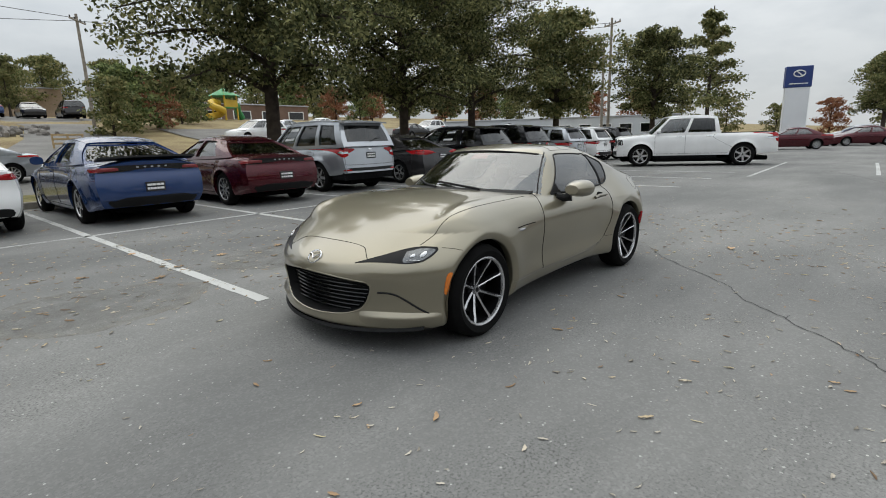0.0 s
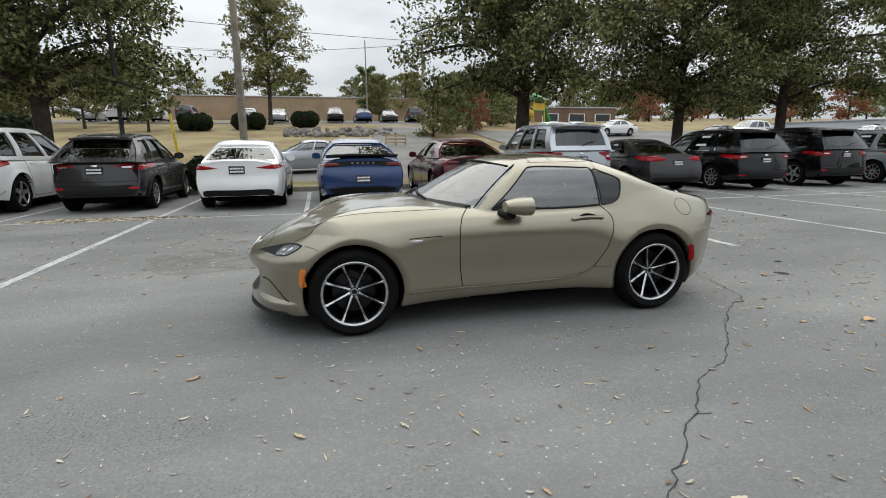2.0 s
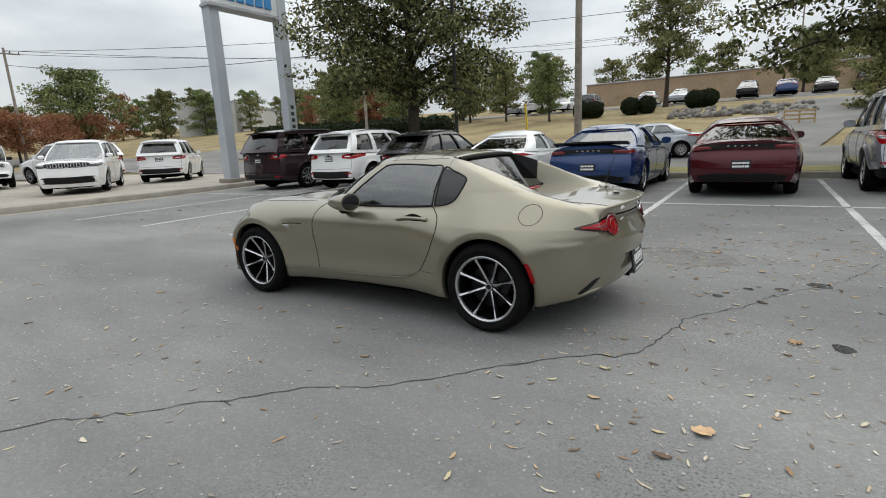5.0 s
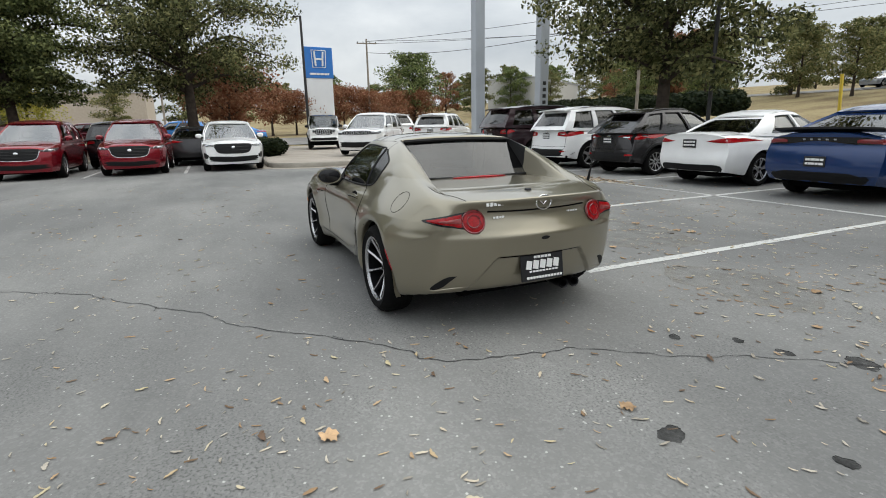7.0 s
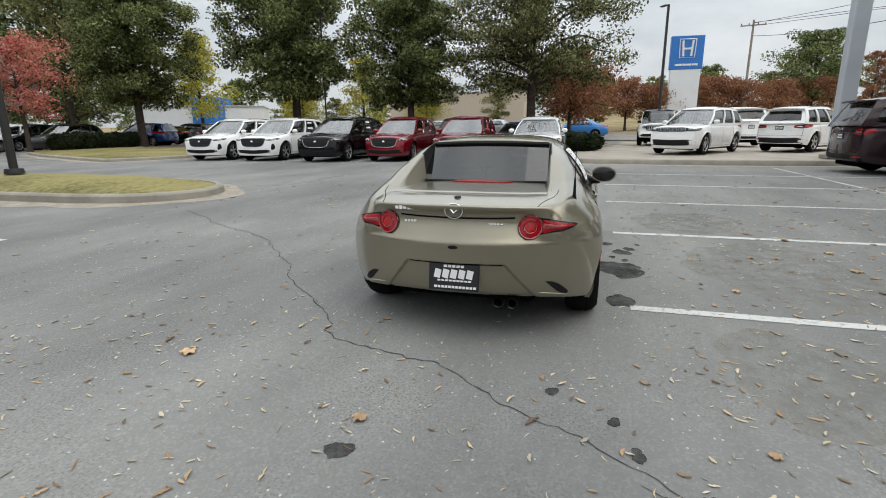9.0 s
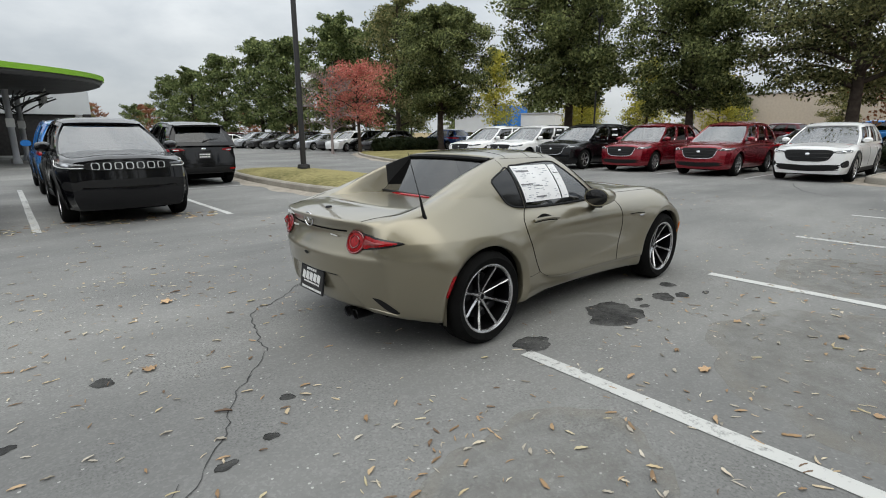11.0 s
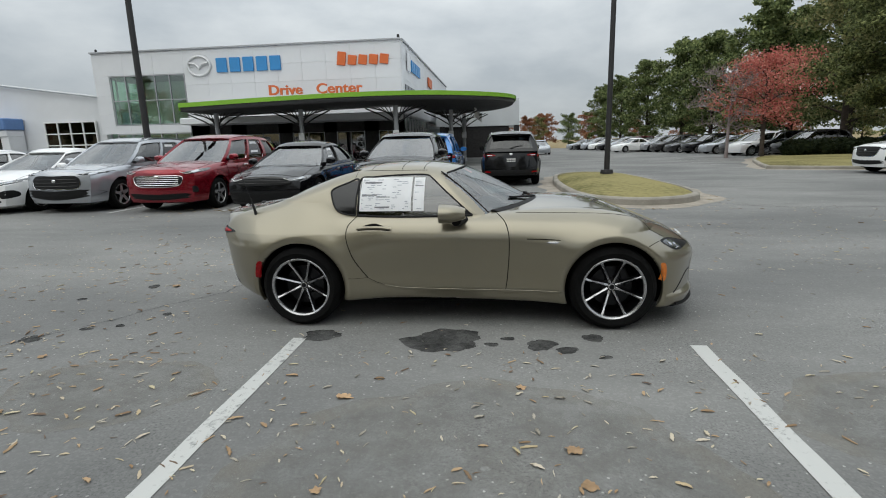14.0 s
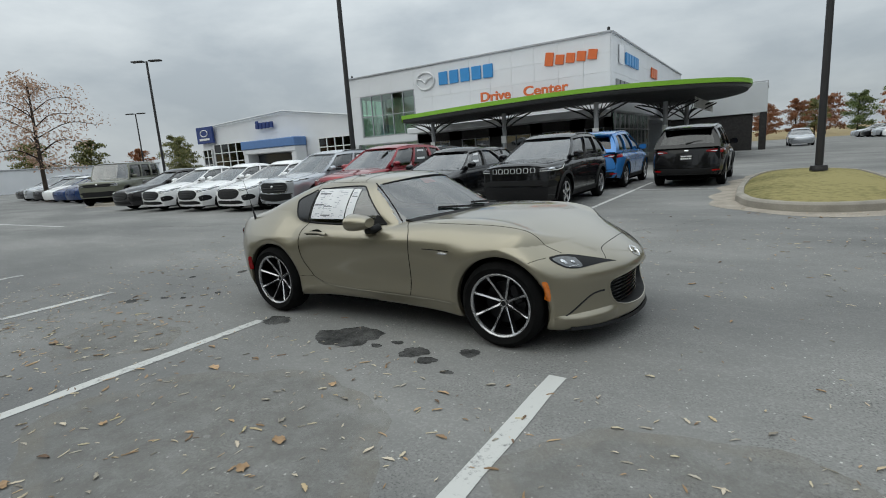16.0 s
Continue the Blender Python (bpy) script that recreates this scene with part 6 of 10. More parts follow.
    pl = part("number_plate", Geo().box((0, 0, 0), (0.014, 0.305, 0.160), 0.004).moved(tip), PLATEB, root, "black dealer plate with pale print")
    for y_, z_, w_, h_, n_ in ((0.0, 0.064, 0.13, 0.015, 5), (0.0, 0.018, 0.245, 0.052, 5), (-0.005, -0.022, 0.21, 0.010, 9), (-0.01, -0.060, 0.26, 0.014, 12)):
        pr = Geo()
        for i in range(n_):
            pr.box((-0.009, y_ + w_ * (0.5 - (i + 0.5) / n_), z_), (0.002, w_ / n_ * 0.78, h_), 0, Matrix.Rotation(radians(12 if h_ > 0.03 else 0), 4, "X"))
        part("plate_print", pr.moved(tip), WHITEP, pl)
    for b in (-0.25, -0.335):
        ex = Geo().lathe([(0.026, -1.60), (0.032, -1.62), (0.032, -1.810), (0.035, -1.816), (0.033, -1.822), (0.027, -1.816), (0.025, -1.70)], 20, "x", (0, b, 0.228))
        part("exhaust_tip", ex, GUN, root)
    part("rear_valance", Geo().sheet([[(-1.70 - 0.06 * (1 - (b / 0.5) ** 2), b, c) for b in np.linspace(-0.50, 0.50, 17)] for c in (0.32, 0.28, 0.25)], 0.02), PLASTIC, root)
    # badges
    em = Geo()
    em.tube([(0, 0.052 * math.cos(a), 0.042 * math.sin(a)) for a in np.linspace(0, 2 * math.pi, 31)], 0.0045, 6, False)
    em.tube([(0.004, -0.046, 0.014), (0.004, -0.02, 0.008), (0.004, 0, -0.012), (0.004, 0.02, 0.008), (0.004, 0.046, 0.014)], 0.005, 6)
    hx = bvh.ray_cast(Vector((9, 0, 0.552)), Vector((-1, 0, 0)))[0]
    part("nose_emblem", em.moved(pose(hx.x + 0.002, 0, 0.554, 0, -42, 0) @ Matrix.Scale(1.1, 4)), CHROME, root)
    hx = bvh.ray_cast(Vector((-9, 0, 0.796)), Vector((1, 0, 0)))[0]
    part("boot_emblem", em.moved(pose(hx.x - 0.006, 0, 0.796, 0, 0, 0)), CHROME, root)
    for y_, z_, w_, h_ in ((0.310, 0.802, 0.125, 0.022), (0.270, 0.722, 0.10, 0.014), (-0.232, 0.722, 0.10, 0.010)):
        hx = bvh.ray_cast(Vector((-9, y_, z_)), Vector((1, 0, 0)))[0]
        g = Geo()
        for i in range(5):
            g.box((hx.x - 0.003, y_ + w_ * (0.4 - 0.2 * i), z_), (0.004, w_ * 0.155, h_ * (1 if i % 2 else 0.85)), 0.001)
        part("boot_lettering", g, WHITEP, root)
    bt = Geo().lathe([(0.0, 0.012), (0.018, 0.01), (0.024, -0.004)], 16, "z")
    part("boot_lock", bt.moved(Matrix.Translation((-1.77, 0.013, float(C.deck(-1.77, 0.013))))), GUN, root)
    part("lower_lock", decal(bvh, [(0.03 * math.cos(a), 0.588 + 0.011 * math.sin(a)) for a in np.linspace(0, 2 * math.pi, 13)[:-1]], "rear", 0.004), PLASTIC, root)

    # between the buttresses: deck, inner faces, back window
    xs = np.linspace(-0.76, -1.70, 48)
    part("rear_deck", Geo().grid([[(a, b * float(C.inner_y(a)) * 1.0, float(C.deck(a, b * float(C.inner_y(a)))) - 0.001) for b in np.linspace(-1, 1, 41)] for a in xs], flip=True), HERO, root, smooth=180)
    zz = np.array([C.settle(np.array([[a, float(C.inner_y(a)), float(C.roof(a)) - 0.035]]), 2, 0.06)[0][0][2] for a in np.linspace(-0.735, -1.68, 44)])
    inn = []
    for a, top_ in zip(np.linspace(-0.735, -1.68, 44), zz):
        b = float(C.inner_y(a))
        base = float(C.deck(a, b - 0.035))
        h = max(top_ - base, 0)
        inn.append([Vector((a, b + 0.004, top_ + 0.001)), Vector((a, b - 0.004, top_ + 0.0005)), Vector((a, b - 0.010, top_ - 0.10 * h)), Vector((a, b - 0.020, base + 0.4 * h)), Vector((a, b - 0.030 - 0.05 * min(h, 0.1), base - 0.002))])
    rear = [[(mix(-1.045, -0.765, w) - 0.035 * (1 - c * c), mix(0.462, 0.445, w) * c, mix(0.880, 1.128, w) + 0.012 * (1 - c * c) * w) for c in np.linspace(-1, 1, 13)] for w in np.linspace(0, 1, 8)]
    for sg in (1, -1):
        def sd(rows):
            return rows if sg > 0 else [[(q.x, -q.y, q.z) for q in r] for r in rows]
        part("buttress_inner", Geo().grid(sd(inn[:13]), flip=sg < 0), PLASTIC, root)
        part("buttress_inner", Geo().grid(sd(inn[12:]), flip=sg < 0), HERO, root, smooth=180)
    part("rear_window", Geo().grid(rear), GLASS_B, root)
    part("rear_window_seal", Geo().tube([rear[0][k] for k in (0, 3, 6, 9, 12)], 0.010, 6), PLASTIC, root)
    part("rear_window_seal", Geo().tube([(q[0] - 0.004, q[1], q[2] + 0.008) for q in rear[7]], 0.016, 6), PLASTIC, root)
    part("roof_rear_edge", Geo().sheet([[(float(roof_end(b)) + d, b, float(C.roof(roof_end(b)) - 0.040 * (abs(b) / 0.52) ** 2.6) + h) for b in np.linspace(-0.455, 0.455, 25)] for d, h in ((0.02, 0.0006), (-0.002, 0.0), (-0.006, -0.006), (0.0, -0.020))], 0.006, flip=True), HERO, root, smooth=180)
    brake = [(-1.105, 0.205), (-1.130, 0.20), (-1.148, 0), (-1.130, -0.20), (-1.105, -0.205), (-1.122, 0)]
    flat = Geo().grid([[(a, b, float(C.deck(a, b))) for b in np.linspace(-0.4, 0.4, 21)] for a in np.linspace(-0.9, -1.4, 14)])
    part("high_brake_light", decal(bvh_of(flat), brake, "top", 0.006, 0.006, rim=0.006), REDLENS, root)

    # windscreen surround, wipers
    cs = np.linspace(-1, 1, 25)

    def ws(w, c):
        zb = 0.822 + 0.045 * (1 - abs(c) ** 2.2) + 0.326 * w
        b = (0.690 - 0.172 * w) * c
        return (float(C.screen(b, zb)), b, zb)
    for sg in (1, -1):
        part("windscreen_seal", Geo().tube([Vector(ws(w, 0.972 * sg)) + Vector((0.001, 0, 0)) for w in np.linspace(0.02, 0.93, 12)], 0.0055, 6), PLASTIC, root)
    head = [(b, 1.150 - 0.035 * (b / 0.5) ** 2) for b in np.linspace(-0.49, 0.49, 25)]
    part("windscreen_seal", Geo().tube([(float(C.screen(b, c)) + 0.001, b, c) for b, c in head], 0.007, 6), PLASTIC, root)
    part("cowl_panel", Geo().sheet([[(ws(-0.02, c)[0] + d, ws(-0.02, c)[1], ws(-0.02, c)[2] + h) for c in cs * 0.93] for d, h in ((-0.03, 0.030), (0.03, 0.016), (0.075, 0.004))], 0.02, flip=True), PLASTIC, root)
    for y0, y1, w1 in ((0.50, -0.12, 0.13), (-0.05, -0.60, 0.16)):
        w = Geo().tube([Vector(ws(0.03, y0)) + Vector((0.03, 0, 0.012)), Vector(ws(0.08, mix(y0, y1, 0.5))) + Vector((0.012, 0, 0.014)), Vector(ws(w1, y1)) + Vector((0.006, 0, 0.012))], 0.009, 6)
        part("wiper", w, PLASTIC, root)

    for sg in (1, -1):
        way = "left" if sg > 0 else "right"
        part("window_seal", trace(bvh, WINDOW[3:] + [WINDOW[0]], way, 0.0065, 70), PLASTIC, root)
        part("belt_strip", trace(bvh, WINDOW[:4], way, 0.0085, 40, -0.002), PLASTIC, root)
        part("quarter_seal", trace(bvh, (*QUARTER, QUARTER[0]), way, 0.0065, 60), PLASTIC, root)
        tri = decal(bvh, [(0.14, 0.826), (0.02, 0.826), (0.045, 0.895)], way, 0.003, n=24, smooth=False, rings=3)
        part("mirror_base", tri, PLASTIC, root)
        cap = mirror_geo(0.018, 0.780, 0.856, 0.205, 0.132, 0.18, 0.92)
        cap = cap if sg > 0 else cap.flipped()
        mir = part("door_mirror", cap, HERO, root)
        rimg = Geo().lathe([(0.0, 0.0), (0.084, 0.0), (0.092, 0.003), (0.092, 0.01)], 28, "x").moved(pose(-0.0755, 0.872, 0.856) @ Matrix.Diagonal((1, 1, 0.64, 1)))
        part("mirror_glass", rimg if sg > 0 else rimg.flipped(), GLOSSB, mir, "dark glossy mirror glass")
        st = Geo().tube([(0.09, 0.735, 0.800), (0.06, 0.785, 0.788), (0.04, 0.835, 0.802)], [0.034, 0.030, 0.040], 10)
        part("mirror_stalk", st if sg > 0 else st.flipped(), PLASTIC, mir)
    # inside
    g = Geo()
    for sg in (1, -1):
        g.box((-0.30, sg * 0.66, 0.55), (1.3, 0.06, 0.46), 0.03)
    g.box((-0.30, 0, 0.28), (1.4, 1.3, 0.06))
    g.box((0.30, 0, 0.745), (0.36, 1.22, 0.18), 0.07)
    g.box((-0.92, 0, 0.60), (0.08, 1.28, 0.50), 0.03)
    g.box((-0.25, 0, 0.48), (1.0, 0.24, 0.24), 0.04)
    part("interior", g, INTERIOR, root)
    for b in (-0.35, 0.35):
        part("seat", seat(0.38, 0.46).moved(Matrix.Translation((-0.42, b, 0.30))), INTERIOR, root)
    wheel = Geo()
    mm = Matrix.Translation((0.02, 0.35, 0.80)) @ Matrix.Rotation(radians(66), 4, "Y")
    wheel.tube([mm @ Vector((0.175 * math.cos(a), 0.175 * math.sin(a), 0)) for a in np.linspace(0, 2 * math.pi, 29)], 0.015, 6, False)
    wheel.tube([mm @ Vector((0, -0.17, 0)), mm @ Vector((0, 0, -0.03)), mm @ Vector((0, 0.17, 0))], 0.02, 6)
    part("steering_wheel", wheel, PLASTIC, root)
    part("rear_view_mirror", Geo().box((0.0, 0, 1.08), (0.03, 0.22, 0.06), 0.012), PLASTIC, root)
    tagp = Geo().box((0, 0, 0), (0.002, 0.16, 0.075)).moved(Matrix.Translation(ws(0.80, -0.02)) @ Matrix.Translation((-0.03, 0, -0.02)) @ Matrix.Rotation(radians(-58), 4, "Y"))
    part("hanging_tag", tagp, mat("pink_tag_paper", (0.62, 0.16, 0.14), 0.7), root, "pink paper tag behind the windscreen")

    # window sheet on the right door glass
    def pane(a, c, out):
        d = c - 0.82
        return (a, -(float(C.glass_y(a)) - 0.25 * d - 1.43 * d * d + out), c)

    def sheet_block(x0, z0, x1, z1, out):
        return Geo().grid([[pane(a, c, out) for c in np.linspace(z0, z1, 3)] for a in np.linspace(x0, x1, 4)], flip=True)
    paper = part("price_sheet", Geo().sheet([[pane(a, c, 0.004) for c in np.linspace(0.858, 1.092, 9)] for a in np.linspace(-0.685, -0.30, 9)], 0.0015), PAPER, root, "white printed price sheet in the door window")
    part("side_strip", Geo().sheet([[pane(a, c, 0.004) for c in np.linspace(0.858, 1.088, 9)] for a in np.linspace(-0.285, -0.205, 4)], 0.0015), PAPER, paper)
    ink = mat("pale_grey_print", (0.30, 0.32, 0.36), 0.7)
    rnd = random.Random(4)
    for c0, c1 in ((-0.675, -0.575), (-0.565, -0.455), (-0.445, -0.315), (-0.275, -0.215)):
        column = Geo()
        for i in range(17):
            c = 1.074 - i * 0.0125
            a = c0
            while a < c1 - 0.02:
                w = min(rnd.uniform(0.012, 0.05), c1 - a)
                if rnd.random() < (0.16 if 4 < i < 10 and c0 > -0.5 else 0.36):
                    column.add(sheet_block(a, c, a + w * 0.85, c + 0.0042, 0.0068))
                a += w
        part("sheet_print", column, ink, paper)
    for x0, z0, x1, z1 in ((-0.66, 1.052, -0.53, 1.062), (-0.675, 0.968, -0.56, 0.976), (-0.57, 0.882, -0.46, 0.892), (-0.56, 0.955, -0.46, 0.960), (-0.275, 1.03, -0.215, 1.036)):
        part("sheet_print", sheet_block(x0, z0, x1, z1, 0.0072), INK, paper)
    base = bvh.ray_cast(Vector((-1.52, -0.66, 9)), Vector((0, 0, -1)))[0]
    an = Geo().tube([base + Vector((0.006, 0, -0.012)), base + Vector((-0.004, 0, 0.02)), base + Vector((-0.028, 0, 0.11)), base + Vector((-0.034, 0, 0.13)), base + Vector((-0.11, 0, 0.37))], [0.015, 0.010, 0.006, 0.0026, 0.0018], 8)
    part("antenna", an, PLASTIC, root)
    return root


roadster()


# ---------------------------------------------------------------- ground
ground_z = spline((-400, 20), (-150, 10.5), (-90, 6.2), (-60, 4.4), (-50, 3.6), (-40, 2.2), (-32, 1.25), (-25, 0.45), (-19, 0.05), (-16, -0.03), (0, -0.03), (90, -0.03), (200, 0.3), (700, 3))
east_z = spline((-500, 3.0), (-90, 0.0), (18, 0.0), (34, 0.15), (55, 0.9), (120, 4), (500, 24))


def terrain(x, y):
    return ground_z(y) + east_z(x) * (0.4 if y < -30 else mix(1.0, 0.08, min(max((y + 5) / 40, 0), 1)))


xs = [-700, -450, -300, -200, -150, -120] + list(np.arange(-100, 101, 4.0)) + [120, 150, 200, 300, 450, 700]
ys = [-700, -450, -300, -220, -170, -140, -115] + list(np.arange(-100, 101, 3.0)) + [120, 150, 200, 300, 450, 700]
gr = Geo().grid([[(x, y, terrain(x, y)) for x in xs] for y in ys])
solid("ground", gr, SLOPE, "dry tan grass slope reaching to the horizon", "ground", kind="structure", smooth=180)


def patch(name, x0, x1, y0, y1, material, label, dz=0.03, step=4.0):
    nx, ny = max(2, int((x1 - x0) / step) + 1), max(2, int((y1 - y0) / step) + 1)
    g = Geo().grid([[(x, y, terrain(x, y) + dz) for x in np.linspace(x0, x1, nx)] for y in np.linspace(y0, y1, ny)])
    return solid(name, g, material, label, "paving", kind="structure", smooth=180)


patch("pavement", -90, 34, -11.6, 95, ASPHALT, "worn grey asphalt parking lot with fallen leaves", 0.03)


# ---------------------------------------------------------------- parked vehicles
def nose_out(s, x, y):
    """In the north row: nose towards -y, its front at y."""
    return pose(x, y + s["xf"], 0, 0, 0, -90)


def tail_out(s, x, y):
    """In the south row: tail towards +y, its back at y."""
    return pose(x, y + s["xr"], 0, 0, 0, -90)


def nose_west(s, x, y):
    return pose(x + s["xf"], y, 0, 0, 0, 180)


def sym(*half_pts):
    """A closed outline from its points with y >= 0, top to bottom."""
    return [*half_pts, *[(-y, z) for y, z in half_pts[::-1] if y > 0]]


CHARGER_TL = ((0.50, 0.905), (0.70, 0.895), (0.845, 0.885), (0.86, 0.925), (0.80, 0.955), (0.52, 0.955))
CHARGER_BAND = [(-0.87, 0.88), (-0.45, 0.885), (-0.32, 0.925), (0, 0.932), (0.32, 0.925), (0.45, 0.885), (0.87, 0.88), (0.875, 0.96), (0.6, 0.985), (0, 0.99), (-0.6, 0.985), (-0.875, 0.96)]
WIDE_TL = ((0.03, 0.905), (0.45, 0.885), (0.80, 0.868), (0.84, 0.91), (0.78, 0.955), (0.45, 0.962), (0.03, 0.968))
charger = car_spec("sedan", 5.04, 1.90, 1.47, 3.05, 0.95, 0.355, belt=0.99, deck=1.075, tl=CHARGER_TL, tl_mat=DARKRED, band=CHARGER_BAND, spoiler=PLASTIC, plate_z=0.62, wheel="five", xw1=0.22, tumble=0.36, flare=0.03,
                   low_rear=sym((0.0, 0.46), (0.45, 0.46), (0.62, 0.42), (0.84, 0.44), (0.86, 0.36), (0.66, 0.27), (0.0, 0.26)), rprof=((0.2, 0.14), (0.5, 0.0), (0.75, 0.02), (0.88, 0.055), (1.07, 0.03), (1.3, 0.1)))
sentra = car_spec("sedan", 4.64, 1.815, 1.45, 2.71, 0.93, 0.325, belt=0.95, deck=1.06, tl=((0.36, 0.885), (0.60, 0.855), (0.82, 0.86), (0.87, 0.92), (0.72, 0.945), (0.52, 0.91)), plate_z=0.84, wheel="split5", tumble=0.33,
                  low_rear=sym((0.0, 0.43), (0.62, 0.43), (0.70, 0.34), (0.60, 0.30), (0.0, 0.29)), rprof=((0.2, 0.12), (0.5, 0.0), (0.75, 0.03), (0.95, 0.02), (1.06, 0.0), (1.3, 0.1)))
runner = car_spec("suv", 4.83, 1.925, 1.80, 2.79, 0.92, 0.385, belt=1.16, tl=((0.70, 0.93), (0.86, 0.90), (0.89, 1.10), (0.70, 1.14)), plate_z=0.93, rails=1, sill=0.40, wheel="six", kr=0.10, privacy=True, spoiler=1, flare=0.035, sticker=1,
                  xr1=-2.14, tumble=0.22, low_rear=sym((0.0, 0.62), (0.75, 0.62), (0.78, 0.56), (0.0, 0.55)))
camry = car_spec("sedan", 4.88, 1.84, 1.445, 2.82, 0.96, 0.335, belt=0.96, deck=1.06, tl=((0.30, 0.90), (0.60, 0.855), (0.84, 0.86), (0.88, 0.95), (0.68, 0.985), (0.45, 0.955)), plate_z=0.80, wheel="split5", tumble=0.35, sticker=2,
                 low_rear=sym((0.0, 0.42), (0.60, 0.42), (0.68, 0.33), (0.0, 0.29)))
midsuv = car_spec("suv", 4.70, 1.90, 1.70, 2.75, 0.92, 0.36, belt=1.06, tl=((0.56, 0.91), (0.86, 0.88), (0.89, 0.99), (0.60, 1.0)), plate_z=0.84, rails=1, wheel="ten", spoiler=1, sticker=2, chrome=True,
                  low_rear=sym((0.0, 0.50), (0.75, 0.50), (0.80, 0.38), (0.0, 0.33)), hl=((0.50, 0.82), (0.70, 0.86), (0.88, 0.90), (0.86, 0.82), (0.66, 0.78)),
                  grille=sym((0.0, 0.84), (0.46, 0.83), (0.50, 0.76), (0.36, 0.62), (0.0, 0.60)), dark_low=sym((0.0, 0.44), (0.62, 0.44), (0.70, 0.33), (0.0, 0.28)))
cherokee = car_spec("suv", 4.82, 1.94, 1.765, 2.915, 0.95, 0.385, belt=1.11, tl=((0.50, 0.95), (0.86, 0.93), (0.92, 1.03), (0.86, 1.065), (0.54, 1.05)), plate_z=0.94, rails=2, wheel="five", spoiler=1, privacy=True, flare=0.03,
                    low_rear=sym((0.0, 0.56), (0.78, 0.56), (0.84, 0.40), (0.0, 0.36)), hl=((0.58, 0.93), (0.78, 0.95), (0.90, 0.97), (0.88, 0.88), (0.62, 0.86)),
                    grille=sym((0.0, 0.99), (0.55, 0.98), (0.55, 0.87), (0.0, 0.85)), grille_bars=-7, dark_low=sym((0.0, 0.55), (0.72, 0.55), (0.80, 0.38), (0.0, 0.34)), nose=1.02,
                    fprof=((0.2, 0.10), (0.5, 0.0), (0.8, 0.03), (1.02, 0.06), (1.3, 0.2)))
hrv = car_spec("suv", 4.33, 1.77, 1.60, 2.61, 0.86, 0.335, belt=1.03, tl=((0.30, 0.935), (0.55, 0.920), (0.66, 0.865), (0.84, 0.89), (0.88, 0.975), (0.70, 0.995), (0.40, 0.965)), plate_z=0.85, wheel="ten", spoiler=1, rails=2, tumble=0.30, xr1=-1.45, clad=True,
               low_rear=sym((0.0, 0.55), (0.74, 0.56), (0.80, 0.36), (0.0, 0.32)), kr=0.2)
bigsuv = car_spec("suv", 5.30, 2.03, 1.92, 3.07, 0.98, 0.40, belt=1.22, tl=((0.56, 1.02), (0.88, 0.99), (0.94, 1.10), (0.84, 1.15), (0.62, 1.12)), plate_z=0.95, rails=1, wheel="ten", spoiler=1, chrome=True, privacy=True, flare=0.03, kr=0.18,
                  low_rear=sym((0.0, 0.50), (0.80, 0.50), (0.84, 0.40), (0.0, 0.38)))
cx = car_spec("suv", 4.85, 1.94, 1.70, 2.90, 0.93, 0.375, belt=1.07, nose=0.94, hl=((0.54, 0.845), (0.74, 0.865), (0.90, 0.90), (0.89, 0.83), (0.66, 0.805)), grille=sym((0.0, 0.905), (0.50, 0.895), (0.565, 0.84), (0.42, 0.60), (0.0, 0.565)), grille_bars=3, wing=True, fog=((0.80, 0.66), (0.85, 0.68), (0.86, 0.50), (0.78, 0.46)),
              dark_low=sym((0.0, 0.44), (0.66, 0.45), (0.74, 0.36), (0.0, 0.30)), wheel="split5", chrome=True, rails=2, privacy=True, sticker=2, tl=((0.55, 0.95), (0.88, 0.94), (0.9, 1.0), (0.55, 1.01)))
cx_small = car_spec("suv", 4.58, 1.85, 1.68, 2.70, 0.92, 0.36, belt=1.05, nose=0.92, hl=((0.48, 0.83), (0.68, 0.85), (0.86, 0.885), (0.84, 0.81), (0.62, 0.79)), grille=sym((0.0, 0.885), (0.46, 0.875), (0.53, 0.81), (0.40, 0.59), (0.0, 0.555)), grille_bars=3, wing=True,
                    dark_low=sym((0.0, 0.43), (0.62, 0.44), (0.70, 0.35), (0.0, 0.30)), wheel="ten", chrome=True, privacy=True, tl=((0.5, 0.95), (0.84, 0.94), (0.86, 1.0), (0.5, 1.01)))
cx_rough = car_spec("suv", 4.72, 1.92, 1.61, 2.815, 0.93, 0.37, belt=1.03, nose=0.92, clad=True, rails=2, hl=((0.50, 0.83), (0.70, 0.85), (0.88, 0.87), (0.87, 0.80), (0.62, 0.79)), grille=sym((0.0, 0.875), (0.48, 0.865), (0.56, 0.79), (0.43, 0.60), (0.0, 0.57)), grille_bars=2, wing=True,
                    dark_low=sym((0.0, 0.46), (0.80, 0.48), (0.84, 0.36), (0.0, 0.30)), fog=((0.74, 0.52), (0.86, 0.60), (0.87, 0.44), (0.78, 0.42)), wheel="ten", privacy=True, tl=((0.5, 0.95), (0.84, 0.94), (0.86, 1.0), (0.5, 1.01)))
